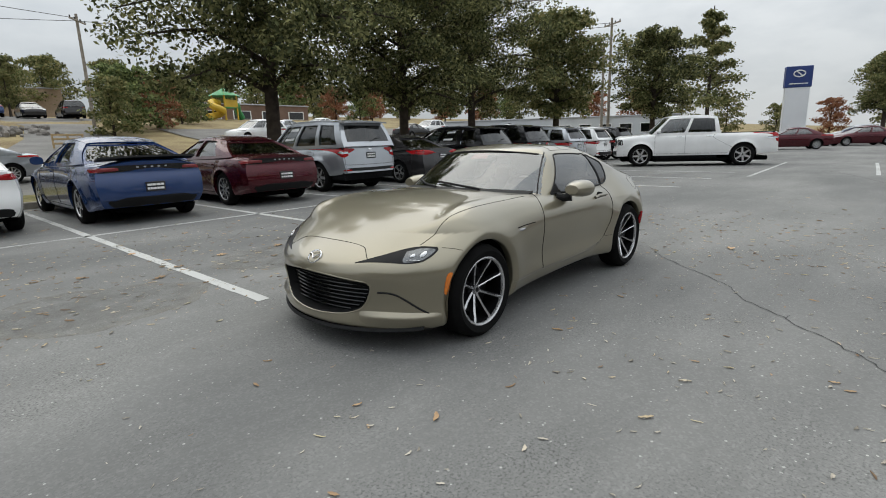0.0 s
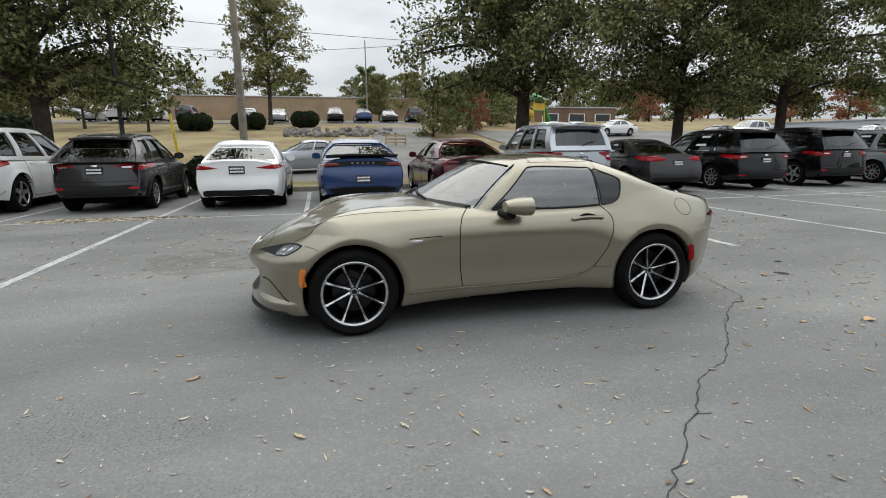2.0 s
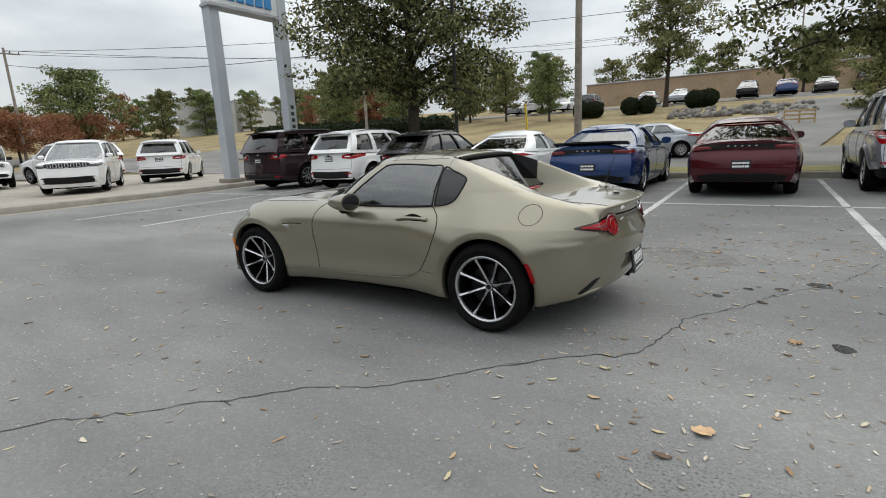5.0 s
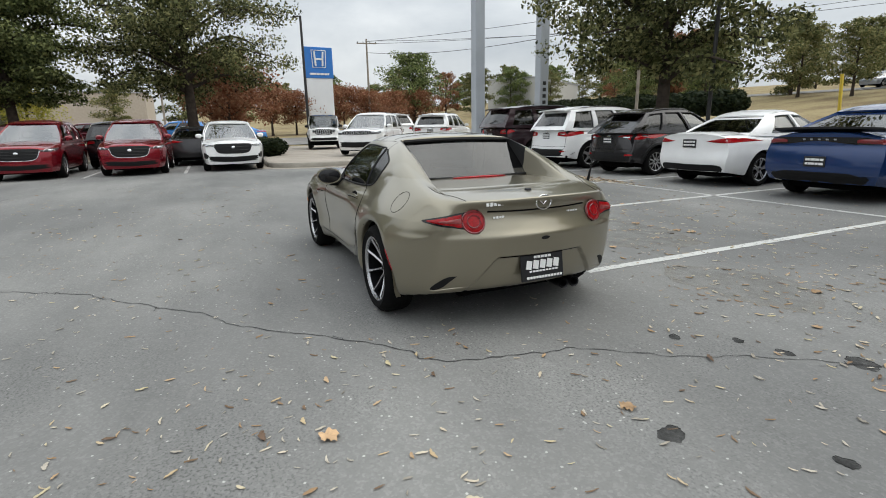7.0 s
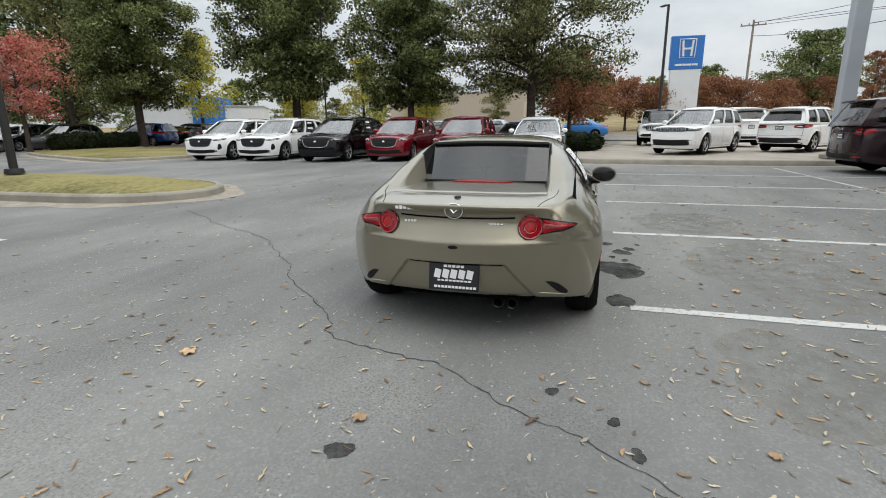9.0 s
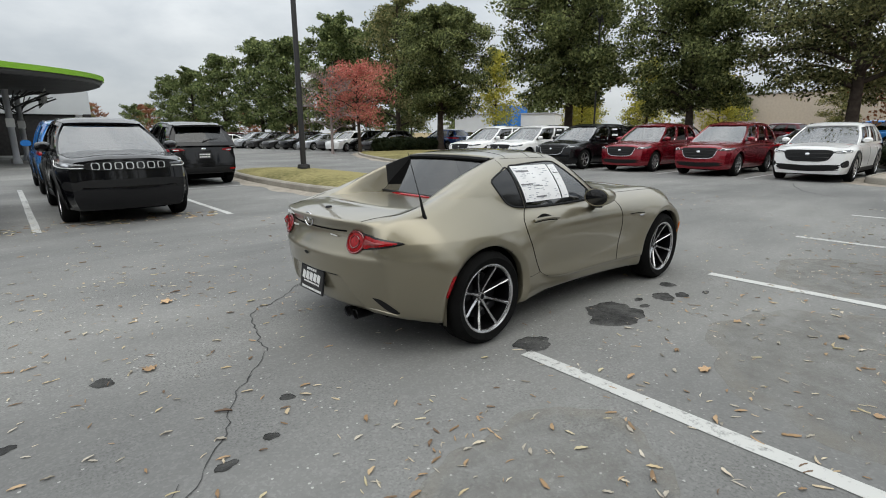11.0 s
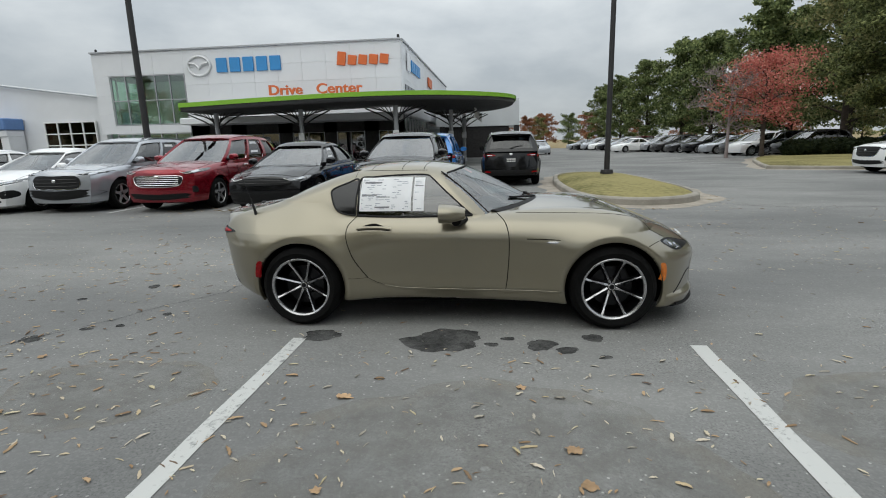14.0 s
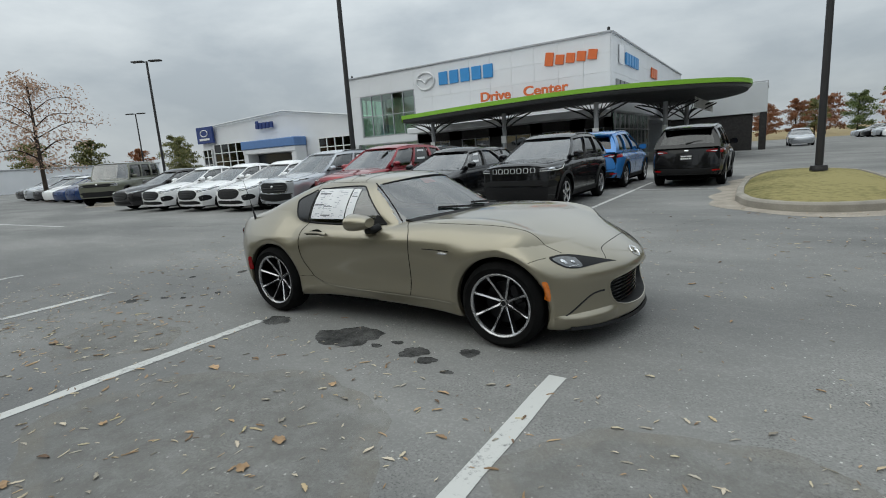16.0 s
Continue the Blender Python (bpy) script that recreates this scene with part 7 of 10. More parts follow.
escape = car_spec("suv", 4.59, 1.88, 1.68, 2.71, 0.93, 0.355, belt=1.06, nose=0.93, hl=((0.52, 0.86), (0.70, 0.90), (0.86, 0.94), (0.86, 0.87), (0.66, 0.83)), grille=sym((0.0, 0.80), (0.50, 0.79), (0.56, 0.70), (0.44, 0.58), (0.0, 0.56)), grille_bars=5, chrome=2, fog=((0.74, 0.56), (0.80, 0.57), (0.81, 0.45), (0.75, 0.44)),
                  dark_low=sym((0.0, 0.40), (0.70, 0.42), (0.76, 0.34), (0.0, 0.28)), wheel="five", sticker=2)
equinox = car_spec("suv", 4.65, 1.845, 1.66, 2.725, 0.93, 0.355, belt=1.04, nose=0.92, hl=((0.50, 0.86), (0.70, 0.88), (0.87, 0.91), (0.86, 0.87), (0.64, 0.84)), grille=sym((0.0, 0.83), (0.46, 0.83), (0.58, 0.70), (0.50, 0.56), (0.0, 0.54)), grille_bars=3, chrome=True, wing=True,
                   dark_low=sym((0.0, 0.50), (0.74, 0.52), (0.80, 0.40), (0.0, 0.30)), wheel="five", rails=2, sticker=2)
compass = car_spec("suv", 4.40, 1.80, 1.61, 2.636, 0.86, 0.35, belt=1.06, nose=0.98, hl=((0.54, 0.90), (0.72, 0.92), (0.86, 0.93), (0.85, 0.85), (0.58, 0.84)), grille=sym((0.0, 0.93), (0.50, 0.92), (0.50, 0.83), (0.0, 0.82)), grille_bars=-7,
                   dark_low=sym((0.0, 0.68), (0.60, 0.67), (0.66, 0.58), (0.0, 0.57)), fog=((0.60, 0.62), (0.80, 0.66), (0.82, 0.54), (0.64, 0.54)), low_rear=sym((0.0, 0.5), (0.7, 0.5), (0.72, 0.38), (0.0, 0.36)), wheel="five", rails=2, clad=True, fprof=((0.2, 0.08), (0.5, 0.0), (0.8, 0.03), (0.98, 0.05), (1.3, 0.2)))
kia = car_spec("sedan", 4.90, 1.86, 1.445, 2.85, 0.95, 0.34, belt=0.94, nose=0.76, hl=((0.46, 0.69), (0.66, 0.72), (0.86, 0.75), (0.84, 0.69), (0.62, 0.655)), grille=sym((0.0, 0.72), (0.40, 0.70), (0.62, 0.66), (0.50, 0.60), (0.0, 0.58)), grille_bars=2,
               dark_low=sym((0.0, 0.42), (0.60, 0.44), (0.76, 0.40), (0.66, 0.26), (0.0, 0.24)), wheel="split5", tumble=0.35, sticker=1, tl=WIDE_TL)
elantra = car_spec("sedan", 4.62, 1.80, 1.44, 2.70, 0.88, 0.325, belt=0.94, nose=0.77, hl=((0.42, 0.70), (0.66, 0.73), (0.84, 0.79), (0.82, 0.70), (0.58, 0.64)), grille=sym((0.0, 0.71), (0.38, 0.69), (0.52, 0.58), (0.36, 0.44), (0.0, 0.42)), grille_bars=4,
                   dark_low=sym((0.0, 0.36), (0.50, 0.36), (0.60, 0.27), (0.0, 0.25)), fog=((0.60, 0.50), (0.80, 0.54), (0.82, 0.40), (0.66, 0.36)), wheel="five", tumble=0.33, tl=WIDE_TL)
tucson = car_spec("suv", 4.48, 1.85, 1.66, 2.67, 0.88, 0.36, belt=1.05, tl=((0.46, 0.935), (0.82, 0.895), (0.89, 0.965), (0.78, 1.0), (0.52, 0.98)), plate_z=0.80, rails=1, wheel="five", spoiler=1, clad=True, low_rear=sym((0.0, 0.50), (0.76, 0.50), (0.80, 0.34), (0.0, 0.32)), kr=0.2)
wrangler = car_spec("suv", 4.25, 1.88, 1.86, 2.95, 0.62, 0.41, belt=1.18, nose=1.12, sill=0.45, kf=0.05, kr=0.03, xw1=0.92, xr1=-2.10, tumble=0.14, hl=((0.48, 1.02), (0.56, 1.06), (0.64, 1.02), (0.64, 0.92), (0.56, 0.88), (0.48, 0.92)), grille=sym((0.0, 1.08), (0.42, 1.07), (0.42, 0.82), (0.0, 0.81)),
                    grille_bars=-7, black_roof=True, clad=True, dark_low=sym((0.0, 0.62), (0.8, 0.62), (0.82, 0.5), (0.0, 0.48)), flare=0.05, fprof=((0.2, 0.05), (0.6, -0.04), (0.7, 0.06), (1.12, 0.08), (1.3, 0.1)), tl=((0.66, 0.86), (0.82, 0.86), (0.82, 1.04), (0.66, 1.04)))
defender = car_spec("suv", 4.76, 1.99, 1.95, 3.02, 0.85, 0.40, belt=1.22, nose=1.12, sill=0.40, kf=0.10, kr=0.05, xw1=0.82, xr1=-2.20, tumble=0.18, hl=((0.62, 1.02), (0.86, 1.02), (0.86, 0.90), (0.62, 0.90)), grille=sym((0.0, 1.00), (0.56, 1.00), (0.56, 0.90), (0.0, 0.90)), grille_bars=2, clad=True,
                    dark_low=sym((0.0, 0.66), (0.7, 0.66), (0.8, 0.46), (0.0, 0.44)), wheel="five", tl=((0.74, 0.96), (0.86, 0.96), (0.86, 1.12), (0.74, 1.12)))
truck = car_spec("suv", 5.84, 2.03, 1.90, 3.645, 0.96, 0.42, belt=1.26, nose=1.16, sill=0.42, kf=0.14, kr=0.03, xw1=0.80, xr0=-1.02, xr1=-0.90, tumble=0.24, cols=((0.05, 0.47), (0.52, 0.93)), open=[(-2.80, -1.10), (-0.99, 1.36)],
                 hl=((0.58, 1.06), (0.86, 1.08), (0.92, 0.98), (0.90, 0.84), (0.64, 0.86)), grille=sym((0.0, 1.10), (0.54, 1.10), (0.54, 0.82), (0.0, 0.80)), grille_bars=3, chrome=True, dark_low=sym((0.0, 0.62), (0.86, 0.62), (0.90, 0.50), (0.0, 0.48)),
                 tl=((0.84, 0.90), (0.93, 0.90), (0.93, 1.20), (0.84, 1.20)), wheel="six", flare=0.04, fprof=((0.2, 0.04), (0.6, -0.02), (0.8, 0.03), (1.16, 0.06), (1.4, 0.2)), zbel=spline((0, 1.245), (1, 1.26)))

SOUTH, NORTH, EAST, PAD, FAR = ("cars in the south row", "cars in the north row", "cars facing the drive lane", "cars on the concrete pad", "cars in the far lots")
YB = -6.80
make_car(charger, BLUE, "dark blue sedan with black boot spoiler, parked in a marked bay", "sedan", group=SOUTH, m=tail_out(charger, 0.42, YB + 0.08))
c2 = make_car({**charger, "spoiler": None, "wheel": "ten"}, MAROON, "maroon four-door sedan parked in a marked bay", "sedan", group=SOUTH, m=tail_out(charger, -2.28, YB - 0.22))
make_car(sentra, WHITE, "white compact sedan parked tail-out in a bay", "sedan", group=SOUTH, m=tail_out(sentra, 2.97, YB - 0.2))
make_car(runner, SILVER, "silver off-road SUV with roof rails in a bay", "suv", "suv", SOUTH, tail_out(runner, -5.15, YB - 0.75))
make_car(camry, GREY, "dark grey mid-size sedan parked tail-out", "sedan", group=SOUTH, m=tail_out(camry, -8.0, YB - 0.75))
blk = make_car(midsuv, BLACK, "black mid-size SUV parked tail-out", "suv", "suv", SOUTH, tail_out(midsuv, -10.65, YB - 0.55))
gc = make_car(cherokee, WHITE, "white SUV with black lower bumper, parked tail-out", "suv", "suv", SOUTH, tail_out(cherokee, 8.35, YB - 0.55))
tagged(repaint(copy_thing(gc, tail_out(cherokee, -13.9, YB - 0.9)), WHITE, BLACK), "black SUV with red tail lamps, parked tail-out")
tagged(repaint(copy_thing(blk, tail_out(midsuv, -17.2, YB - 0.9)), BLACK, SILVER), "grey crossover SUV parked tail-out")
tagged(repaint(copy_thing(blk, tail_out(midsuv, -20.1, YB - 1.0)), BLACK, WHITE), "white crossover SUV parked tail-out")
tagged(copy_thing(blk, tail_out(midsuv, -23.0, YB - 1.0)), "black crossover SUV at the end of the row")
make_car(hrv, GREY, "grey small crossover hatchback parked tail-out", "crossover", "suv", SOUTH, tail_out(hrv, 5.68, YB - 0.50))
qx = make_car(bigsuv, BROWN, "dark plum full-size SUV parked tail-out", "suv", "suv", SOUTH, tail_out(bigsuv, 11.25, YB - 0.3))

make_car(compass, BLACK, "near-black compact SUV with slotted grille, nose out", "suv", "suv", NORTH, nose_out(compass, -1.88, 5.92))
make_car(kia, BLACK, "black low sedan parked nose-out", "sedan", group=NORTH, m=nose_out(kia, -4.50, 5.55))
make_car(escape, RED, "red crossover SUV with chrome grille bars, nose out", "suv", "suv", NORTH, nose_out(escape, -6.98, 5.80))
make_car(equinox, SILVER, "silver crossover SUV with black lower grille, nose out", "suv", "suv", NORTH, nose_out(equinox, -9.45, 5.85))
el = make_car(elantra, WHITE, "white compact sedan parked nose-out", "sedan", group=NORTH, m=nose_out(elantra, -11.35, 5.65))
copy_thing(el, nose_out(elantra, -13.5, 5.6))
tagged(repaint(copy_thing(el, nose_out(elantra, -15.8, 5.6)), WHITE, WHITE), "white sedan with dark lower intakes, nose out")
tagged(repaint(copy_thing(el, nose_out(elantra, -18.2, 5.7)), WHITE, GREY), "dark grey sedan parked nose-out")
tc = make_car(tucson, BLACK, "black compact SUV stopped by the grass island", "suv", "suv", m=pose(0.72, 11.25 + tucson["xr"] + 2 * -tucson["xr"], 0, 0, 0, 90))
tagged(repaint(copy_thing(tc, pose(-1.85, 11.0 + 2.25, 0, 0, 0, 90)), BLACK, SKYBLUE), "bright blue compact SUV seen from behind", group=NORTH)
make_car(defender, OLIVE, "grey-green boxy off-road wagon beside a grass strip", "suv", "suv", NORTH, pose(-25.2, 9.2, 0, 0, 0, -52))

w0 = make_car(cx, WHITE, "white three-row crossover parked nose-out", "suv", "suv", EAST, nose_west(cx, 12.75, 14.55))
copy_thing(w0, nose_west(cx, 12.75, 12.05))
tagged(repaint(copy_thing(w0, nose_west(cx, 12.55, 9.15)), WHITE, BLACK), "black three-row crossover parked nose-out")
r1 = make_car(cx_small, RED, "red crossover parked nose-out", "suv", "suv", EAST, nose_west(cx_small, 13.2, 6.65))
copy_thing(r1, nose_west(cx_small, 13.2, 3.95))
make_car(cx_rough, WHITE, "white crossover with black wheel-arch cladding, nose out", "suv", "suv", EAST, nose_west(cx_rough, 13.3, 1.1))

tagged(copy_thing(gc, pose(18.2, -5.0, 0.18, 0, 0, 147)), "white SUV displayed on the concrete pad", group=PAD)
make_car(wrangler, WHITE, "white boxy off-roader with black top on the pad", "suv", "suv", PAD, pose(27.0, -4.6, 0.20, 0, 0, 168))
tagged(repaint(copy_thing(qx, pose(26.6, -7.9, 0.20, 0, 0, 12)), BROWN, WHITE), "white full-size SUV on the pad, tail to the lane", group=PAD)
tagged(copy_thing(gc, pose(20.4, -9.6, 0.18, 0, 0, -42)), "white SUV parked on the pad, tail to the lane", group=PAD)


def pickup(m):
    root = make_car(truck, WHITE, "white four-door pickup truck with black wheels", "pickup_truck", "pickup", m=m)
    bed = Geo()
    bed.box((-1.98, 0, 0.86), (1.85, 1.72, 0.05)), bed.box((-1.06, 0, 1.05), (0.05, 1.72, 0.42)), bed.box((-2.83, 0, 1.05), (0.05, 1.72, 0.42))
    for sg in (1, -1):
        bed.box((-1.95, sg * 0.86, 1.05), (1.8, 0.05, 0.42))
    part("cargo_bed", bed, PLASTIC, root)
    wall = Geo().box((-1.03, 0, 1.20), (0.05, 1.75, 0.30), 0.01)
    part("cab_back", wall, WHITE, root)
    return root


pickup(pose(-18.55, -3.75, 0, 0, 0, -64))

# plain cars of the far lots
far_a = make_car({**car_spec("sedan", 4.7, 1.83, 1.45, 2.75, 0.9, 0.33, plate=False), "hl": kia["hl"], "tl": sentra["tl"]}, WHITE, "white sedan in a far parking row", "sedan", group=FAR, m=pose(14.5, 52, 0, 0, 0, 200), detail=False)
far_b = make_car({**car_spec("suv", 4.6, 1.86, 1.66, 2.7, 0.9, 0.35, plate=False), "hl": cx["hl"], "tl": midsuv["tl"]}, WHITE, "white SUV in a far parking row", "suv", "suv", FAR, pose(18.9, 34.5, 0, 0, 0, 195), False)
rnd = random.Random(11)
PAINTS = ((BLACK, "black"), (SILVER, "silver"), (GREY, "dark grey"), (BLACK, "black"), (WHITE, "white"), (MAROON, "maroon"), (BLUE, "blue"), (GREY, "dark grey"), (SILVER, "silver"))


def far_car(x, y, z, turn, colour=None):
    src, word = (far_a, "sedan") if rnd.random() < 0.5 else (far_b, "SUV")
    pm, pw = colour or rnd.choice(PAINTS)
    c = repaint(copy_thing(src, pose(x, y, z, 0, 0, turn)), WHITE, pm)
    return tagged(c, f"{pw} {word} in a far parking row", group=FAR)


for i in range(16):
    far_car(20.5 - 0.42 * i - 0.006 * i * i, 31.5 + i * 2.9, 0, 188 + rnd.uniform(-3, 3))
for i in range(6):
    far_car(26 + i * 3.4, 31 + i * 1.0, 0.1, 100 + rnd.uniform(-4, 4))
far_car(4.7, 50.5, 0, -88, (SILVER, "silver"))
for i in range(7):
    far_car(-1.5 - 2.6 * i, 61, 0, 90)
for i in range(6):
    far_car(-29.5 - 2.7 * i, 10.5 + 0.4 * i, 0, -78 + rnd.uniform(-3, 3))
for i in range(5):
    far_car(-6.6 - 2.6 * i, 13.4, 0, -90, ((GREY, "dark grey"), (BLACK, "black"), (SILVER, "silver"), (MAROON, "maroon"), (GREY, "dark grey"))[i])
far_car(-38.5, -2.9, 0, -72, (MAROON, "maroon"))
for i in range(7):
    far_car(-47 - 4.2 * i, 0.5 - 0.3 * i, 0, -60 + rnd.uniform(-6, 6))
for i in range(12):
    x = 24 - 3.1 * i
    if i not in (4, 7):
        far_car(x, -57 + 0.4 * math.sin(i), terrain(x, -57) + 0.05, 90 + 180 * (i % 2) + rnd.uniform(-4, 4))
far_car(1.9, -20.6, terrain(1.9, -20.6) + 0.07, 12, (SILVER, "silver"))
for i in range(6):
    far_car(17.6 + rnd.uniform(-0.3, 0.3) + 2.2, 2.3 + i * 2.65, 0.02, 0, ((GREY, "dark grey"), (BLACK, "black"), (MAROON, "maroon"), (BLACK, "black"), (GREY, "dark grey"), (WHITE, "white"))[i])
for i in range(5):
    far_car(38 + 2 * i, 4 + i * 3.2, 0.4, 80, None if i else (SKYBLUE, "bright blue"))
far_car(36.5, 0.2, 0.35, 95, (SKYBLUE, "bright blue"))

for i in range(8):
    x = -15.5 - 5.6 * i + rnd.uniform(-0.6, 0.6)
    y = -33.5 - (i % 3) * 3.2
    far_car(x, y, terrain(x, y) + 0.06, 8 + 180 * (i % 2), ((WHITE, "white"), (SILVER, "silver"), (WHITE, "white"), (BLACK, "black"))[i % 4])


# ---------------------------------------------------------------- trees and shrubs
LEAF_OAK = leaf_mat("oak_leaves", (0.027, 0.034, 0.016), (0.130, 0.142, 0.060), (0.33, 0.315, 0.140), 0.32)
LEAF_TAN = leaf_mat("turning_leaves", (0.065, 0.080, 0.032), (0.19, 0.20, 0.085), (0.34, 0.30, 0.135), 0.34)
LEAF_GREEN = leaf_mat("green_leaves", (0.034, 0.052, 0.020), (0.150, 0.190, 0.075), (0.31, 0.35, 0.14), 0.36)
LEAF_EDGE = leaf_mat("deep_green_oak_leaves", (0.027, 0.038, 0.016), (0.130, 0.155, 0.060), (0.31, 0.335, 0.135), 0.32)
LEAF_RED = leaf_mat("red_maple_leaves", (0.36, 0.10, 0.085), (0.58, 0.19, 0.155), (0.62, 0.30, 0.23))
LEAF_RUST = leaf_mat("rust_leaves", (0.17, 0.065, 0.035), (0.30, 0.135, 0.075), (0.38, 0.22, 0.13))
LEAF_YEL = leaf_mat("yellow_green_leaves", (0.25, 0.25, 0.045), (0.45, 0.42, 0.08), (0.58, 0.52, 0.10))
LEAF_BARE = leaf_mat("sparse_brown_leaves", (0.32, 0.20, 0.14), (0.46, 0.32, 0.24), (0.56, 0.42, 0.33))
LEAF_HEDGE = leaf_mat("hedge_leaves", (0.012, 0.020, 0.010), (0.022, 0.032, 0.014), (0.04, 0.05, 0.02))
TWIG = mat("pale_grey_twigs", (0.26, 0.22, 0.21), 0.9, spec=0.1, vary=0.2, scale=5)
TREES = {}


def tree_meshes(seed, H, crown, low, leaf, n, size, bark=BARK, shape="oak", r0=0.22):
    """Trunk with limbs, and a crown of single leaves in clumps along the twigs."""
    key = (seed, H, crown, low, leaf.name, n, size, shape)
    if key in TREES:
        return TREES[key]
    rd = random.Random(seed)
    wood = Geo()
    bend = [rd.uniform(-0.15, 0.15) for _ in range(4)]
    hs = np.linspace(-0.1, H * 0.93, 12)
    axis = [Vector((bend[0] * math.sin(h / H * 3), bend[1] * math.sin(h / H * 2.4 + 1) - bend[1] * math.sin(1), h)) for h in hs]
    wood.tube(axis, [r0 * (1.35 if i == 0 else 1.0) * (1 - i / 12) ** 0.8 + 0.02 for i in range(12)], 10)
    clumps = []
    nl = 34 if n > 12000 else 16
    for i in range(nl):
        t = (i + 0.5) / nl
        z0 = mix(low * 0.95, H * 0.88, t)
        k = min(int(z0 / H / 0.93 * 11), 10)
        base = axis[k].lerp(axis[k + 1], 0.5)
        base = Vector((base.x, base.y, z0))
        a = i * 2.4 + rd.uniform(-0.5, 0.5)
        if shape == "cone":
            reach = crown * (1 - t) ** 0.8 * rd.uniform(0.8, 1.05) + 0.25
        else:
            reach = crown * (math.sin(math.pi * (0.20 + 0.74 * t)) ** 0.75) * rd.uniform(0.74, 1.08)
        rise = reach * (0.12 + 0.75 * t) * (0.6 if shape == "oak" else 0.9)
        tip = base + Vector((math.cos(a) * reach, math.sin(a) * reach, rise))
        mid = base.lerp(tip, 0.5) + Vector((rd.uniform(-0.2, 0.2), rd.uniform(-0.2, 0.2), 0.16 * reach))
        limb = smooth_line([base, mid, tip], 8)
        wood.tube(limb, [r0 * 0.40 * (1 - t * 0.6) * (1 - j / 8.5) + 0.008 for j in range(8)], 6)
        for j in range(2, 8):
            for _ in range(2):
                q = limb[j] + Vector((rd.gauss(0, 0.30), rd.gauss(0, 0.30), rd.gauss(0.05, 0.22))) * (0.5 + 0.22 * reach)
                clumps.append((q, 0.22 + 0.115 * reach if n > 12000 else 0.34 + 0.17 * reach))
                if shape == "bare":
                    for _ in range(3):
                        e = q + Vector((rd.gauss(0, 0.22), rd.gauss(0, 0.22), rd.gauss(0.28, 0.16)))
                        wood.tube([limb[j], limb[j].lerp(e, 0.55) + Vector((rd.gauss(0, 0.05), rd.gauss(0, 0.05), 0.03)), e], [0.014, 0.010, 0.005], 4)
                elif n > 12000 and rd.random() < 0.3:
                    wood.tube([limb[j], limb[j].lerp(q, 0.6) + Vector((0, 0, 0.05)), q], [0.018, 0.012, 0.006], 4)
    rg = np.random.default_rng(seed)
    cen = np.array([tuple(c[0]) for c in clumps])
    rad = np.array([c[1] for c in clumps])
    pick = rg.integers(0, len(clumps), n)
    d = rg.normal(size=(n, 3))
    d /= np.linalg.norm(d, axis=1)[:, None]
    pos = cen[pick] + d * (rad[pick] * rg.random(n) ** 0.45)[:, None] * np.array([1.15, 1.15, 0.72])
    pos[:, 2] = np.maximum(pos[:, 2], low * 0.78 + rg.random(n) * 0.4)
    nor = rg.normal(size=(n, 3)) + d * 0.6 + np.array([0, 0, 0.7])
    nor /= np.linalg.norm(nor, axis=1)[:, None]
    u = np.cross(nor, rg.normal(size=(n, 3)))
    u /= np.linalg.norm(u, axis=1)[:, None]
    w = np.cross(nor, u)
    sz = size * rg.uniform(0.6, 1.25, n)[:, None]
    tipv, basev = pos + u * sz * 0.62, pos - u * sz * 0.5
    l, r = pos + w * sz * 0.30 + nor * sz * 0.07, pos - w * sz * 0.30 + nor * sz * 0.07
    v = np.stack([basev, r, tipv, l], 1).reshape(-1, 3)
    me = bpy.data.meshes.new("crown")
    me.from_pydata(v.tolist(), [], [(4 * i, 4 * i + 1, 4 * i + 2, 4 * i + 3) for i in range(n)])
    me.materials.append(leaf)
    me.update()
    TREES[key] = (wood.mesh("trunk", bark, 60), me)
    return TREES[key]


def tree(x, y, z, label, seed=1, H=9.5, crown=3.6, low=2.6, leaf=LEAF_OAK, n=9000, size=0.24, turn=0.0, scale=1.0, group="", shape="oak", r0=0.22, name="tree", cat="tree", bark=BARK):
    root = thing(name, label, cat, group, m=pose(x, y, z, 0, 0, turn) @ Matrix.Scale(scale, 4))
    a, b = tree_meshes(seed, H, crown, low, leaf, n, size, bark, shape, r0)
    part("trunk", a, None, root)
    part("crown", b, None, root)
    return root


LOT, EDGE, HILL = "trees along the parking lot", "trees beyond the east row", "trees on the far slope"
OAKL = "dense dark green oak with a bare straight trunk"
tree(-6.1, -14.0, 0, OAKL, 1, 10.5, 5.0, 3.1, n=46000, size=0.165, group=LOT, r0=0.27)
tree(-14.2, -15.7, 0, OAKL, 2, 10.5, 4.8, 2.8, n=46000, size=0.165, turn=70, group=LOT, r0=0.25)
tree(-20.6, -16.4, 0, OAKL, 1, 10.5, 5.0, 3.1, n=46000, size=0.165, turn=200, group=LOT, scale=0.96, r0=0.27)
tree(-27.1, -14.5, 0, "medium green oak with a slim trunk", 3, 9.5, 3.4, 2.7, LEAF_TAN, 22000, 0.22, group=LOT)
tree(8.75, -12.4, 0, OAKL, 2, 10.5, 4.8, 2.8, n=46000, size=0.165, turn=150, group=LOT, scale=0.93, r0=0.25)
tree(-40.5, -12.9, 0, "rounded dark green tree by the lot", 3, 9.5, 3.4, 2.7, LEAF_OAK, 22000, 0.22, group=LOT, turn=40, scale=1.05)
tree(-54.5, -12.4, 0.5, "tall narrow tree turning brown at the top", 5, 14, 3.0, 3.0, LEAF_TAN, 7000, 0.32, group=LOT, shape="cone")
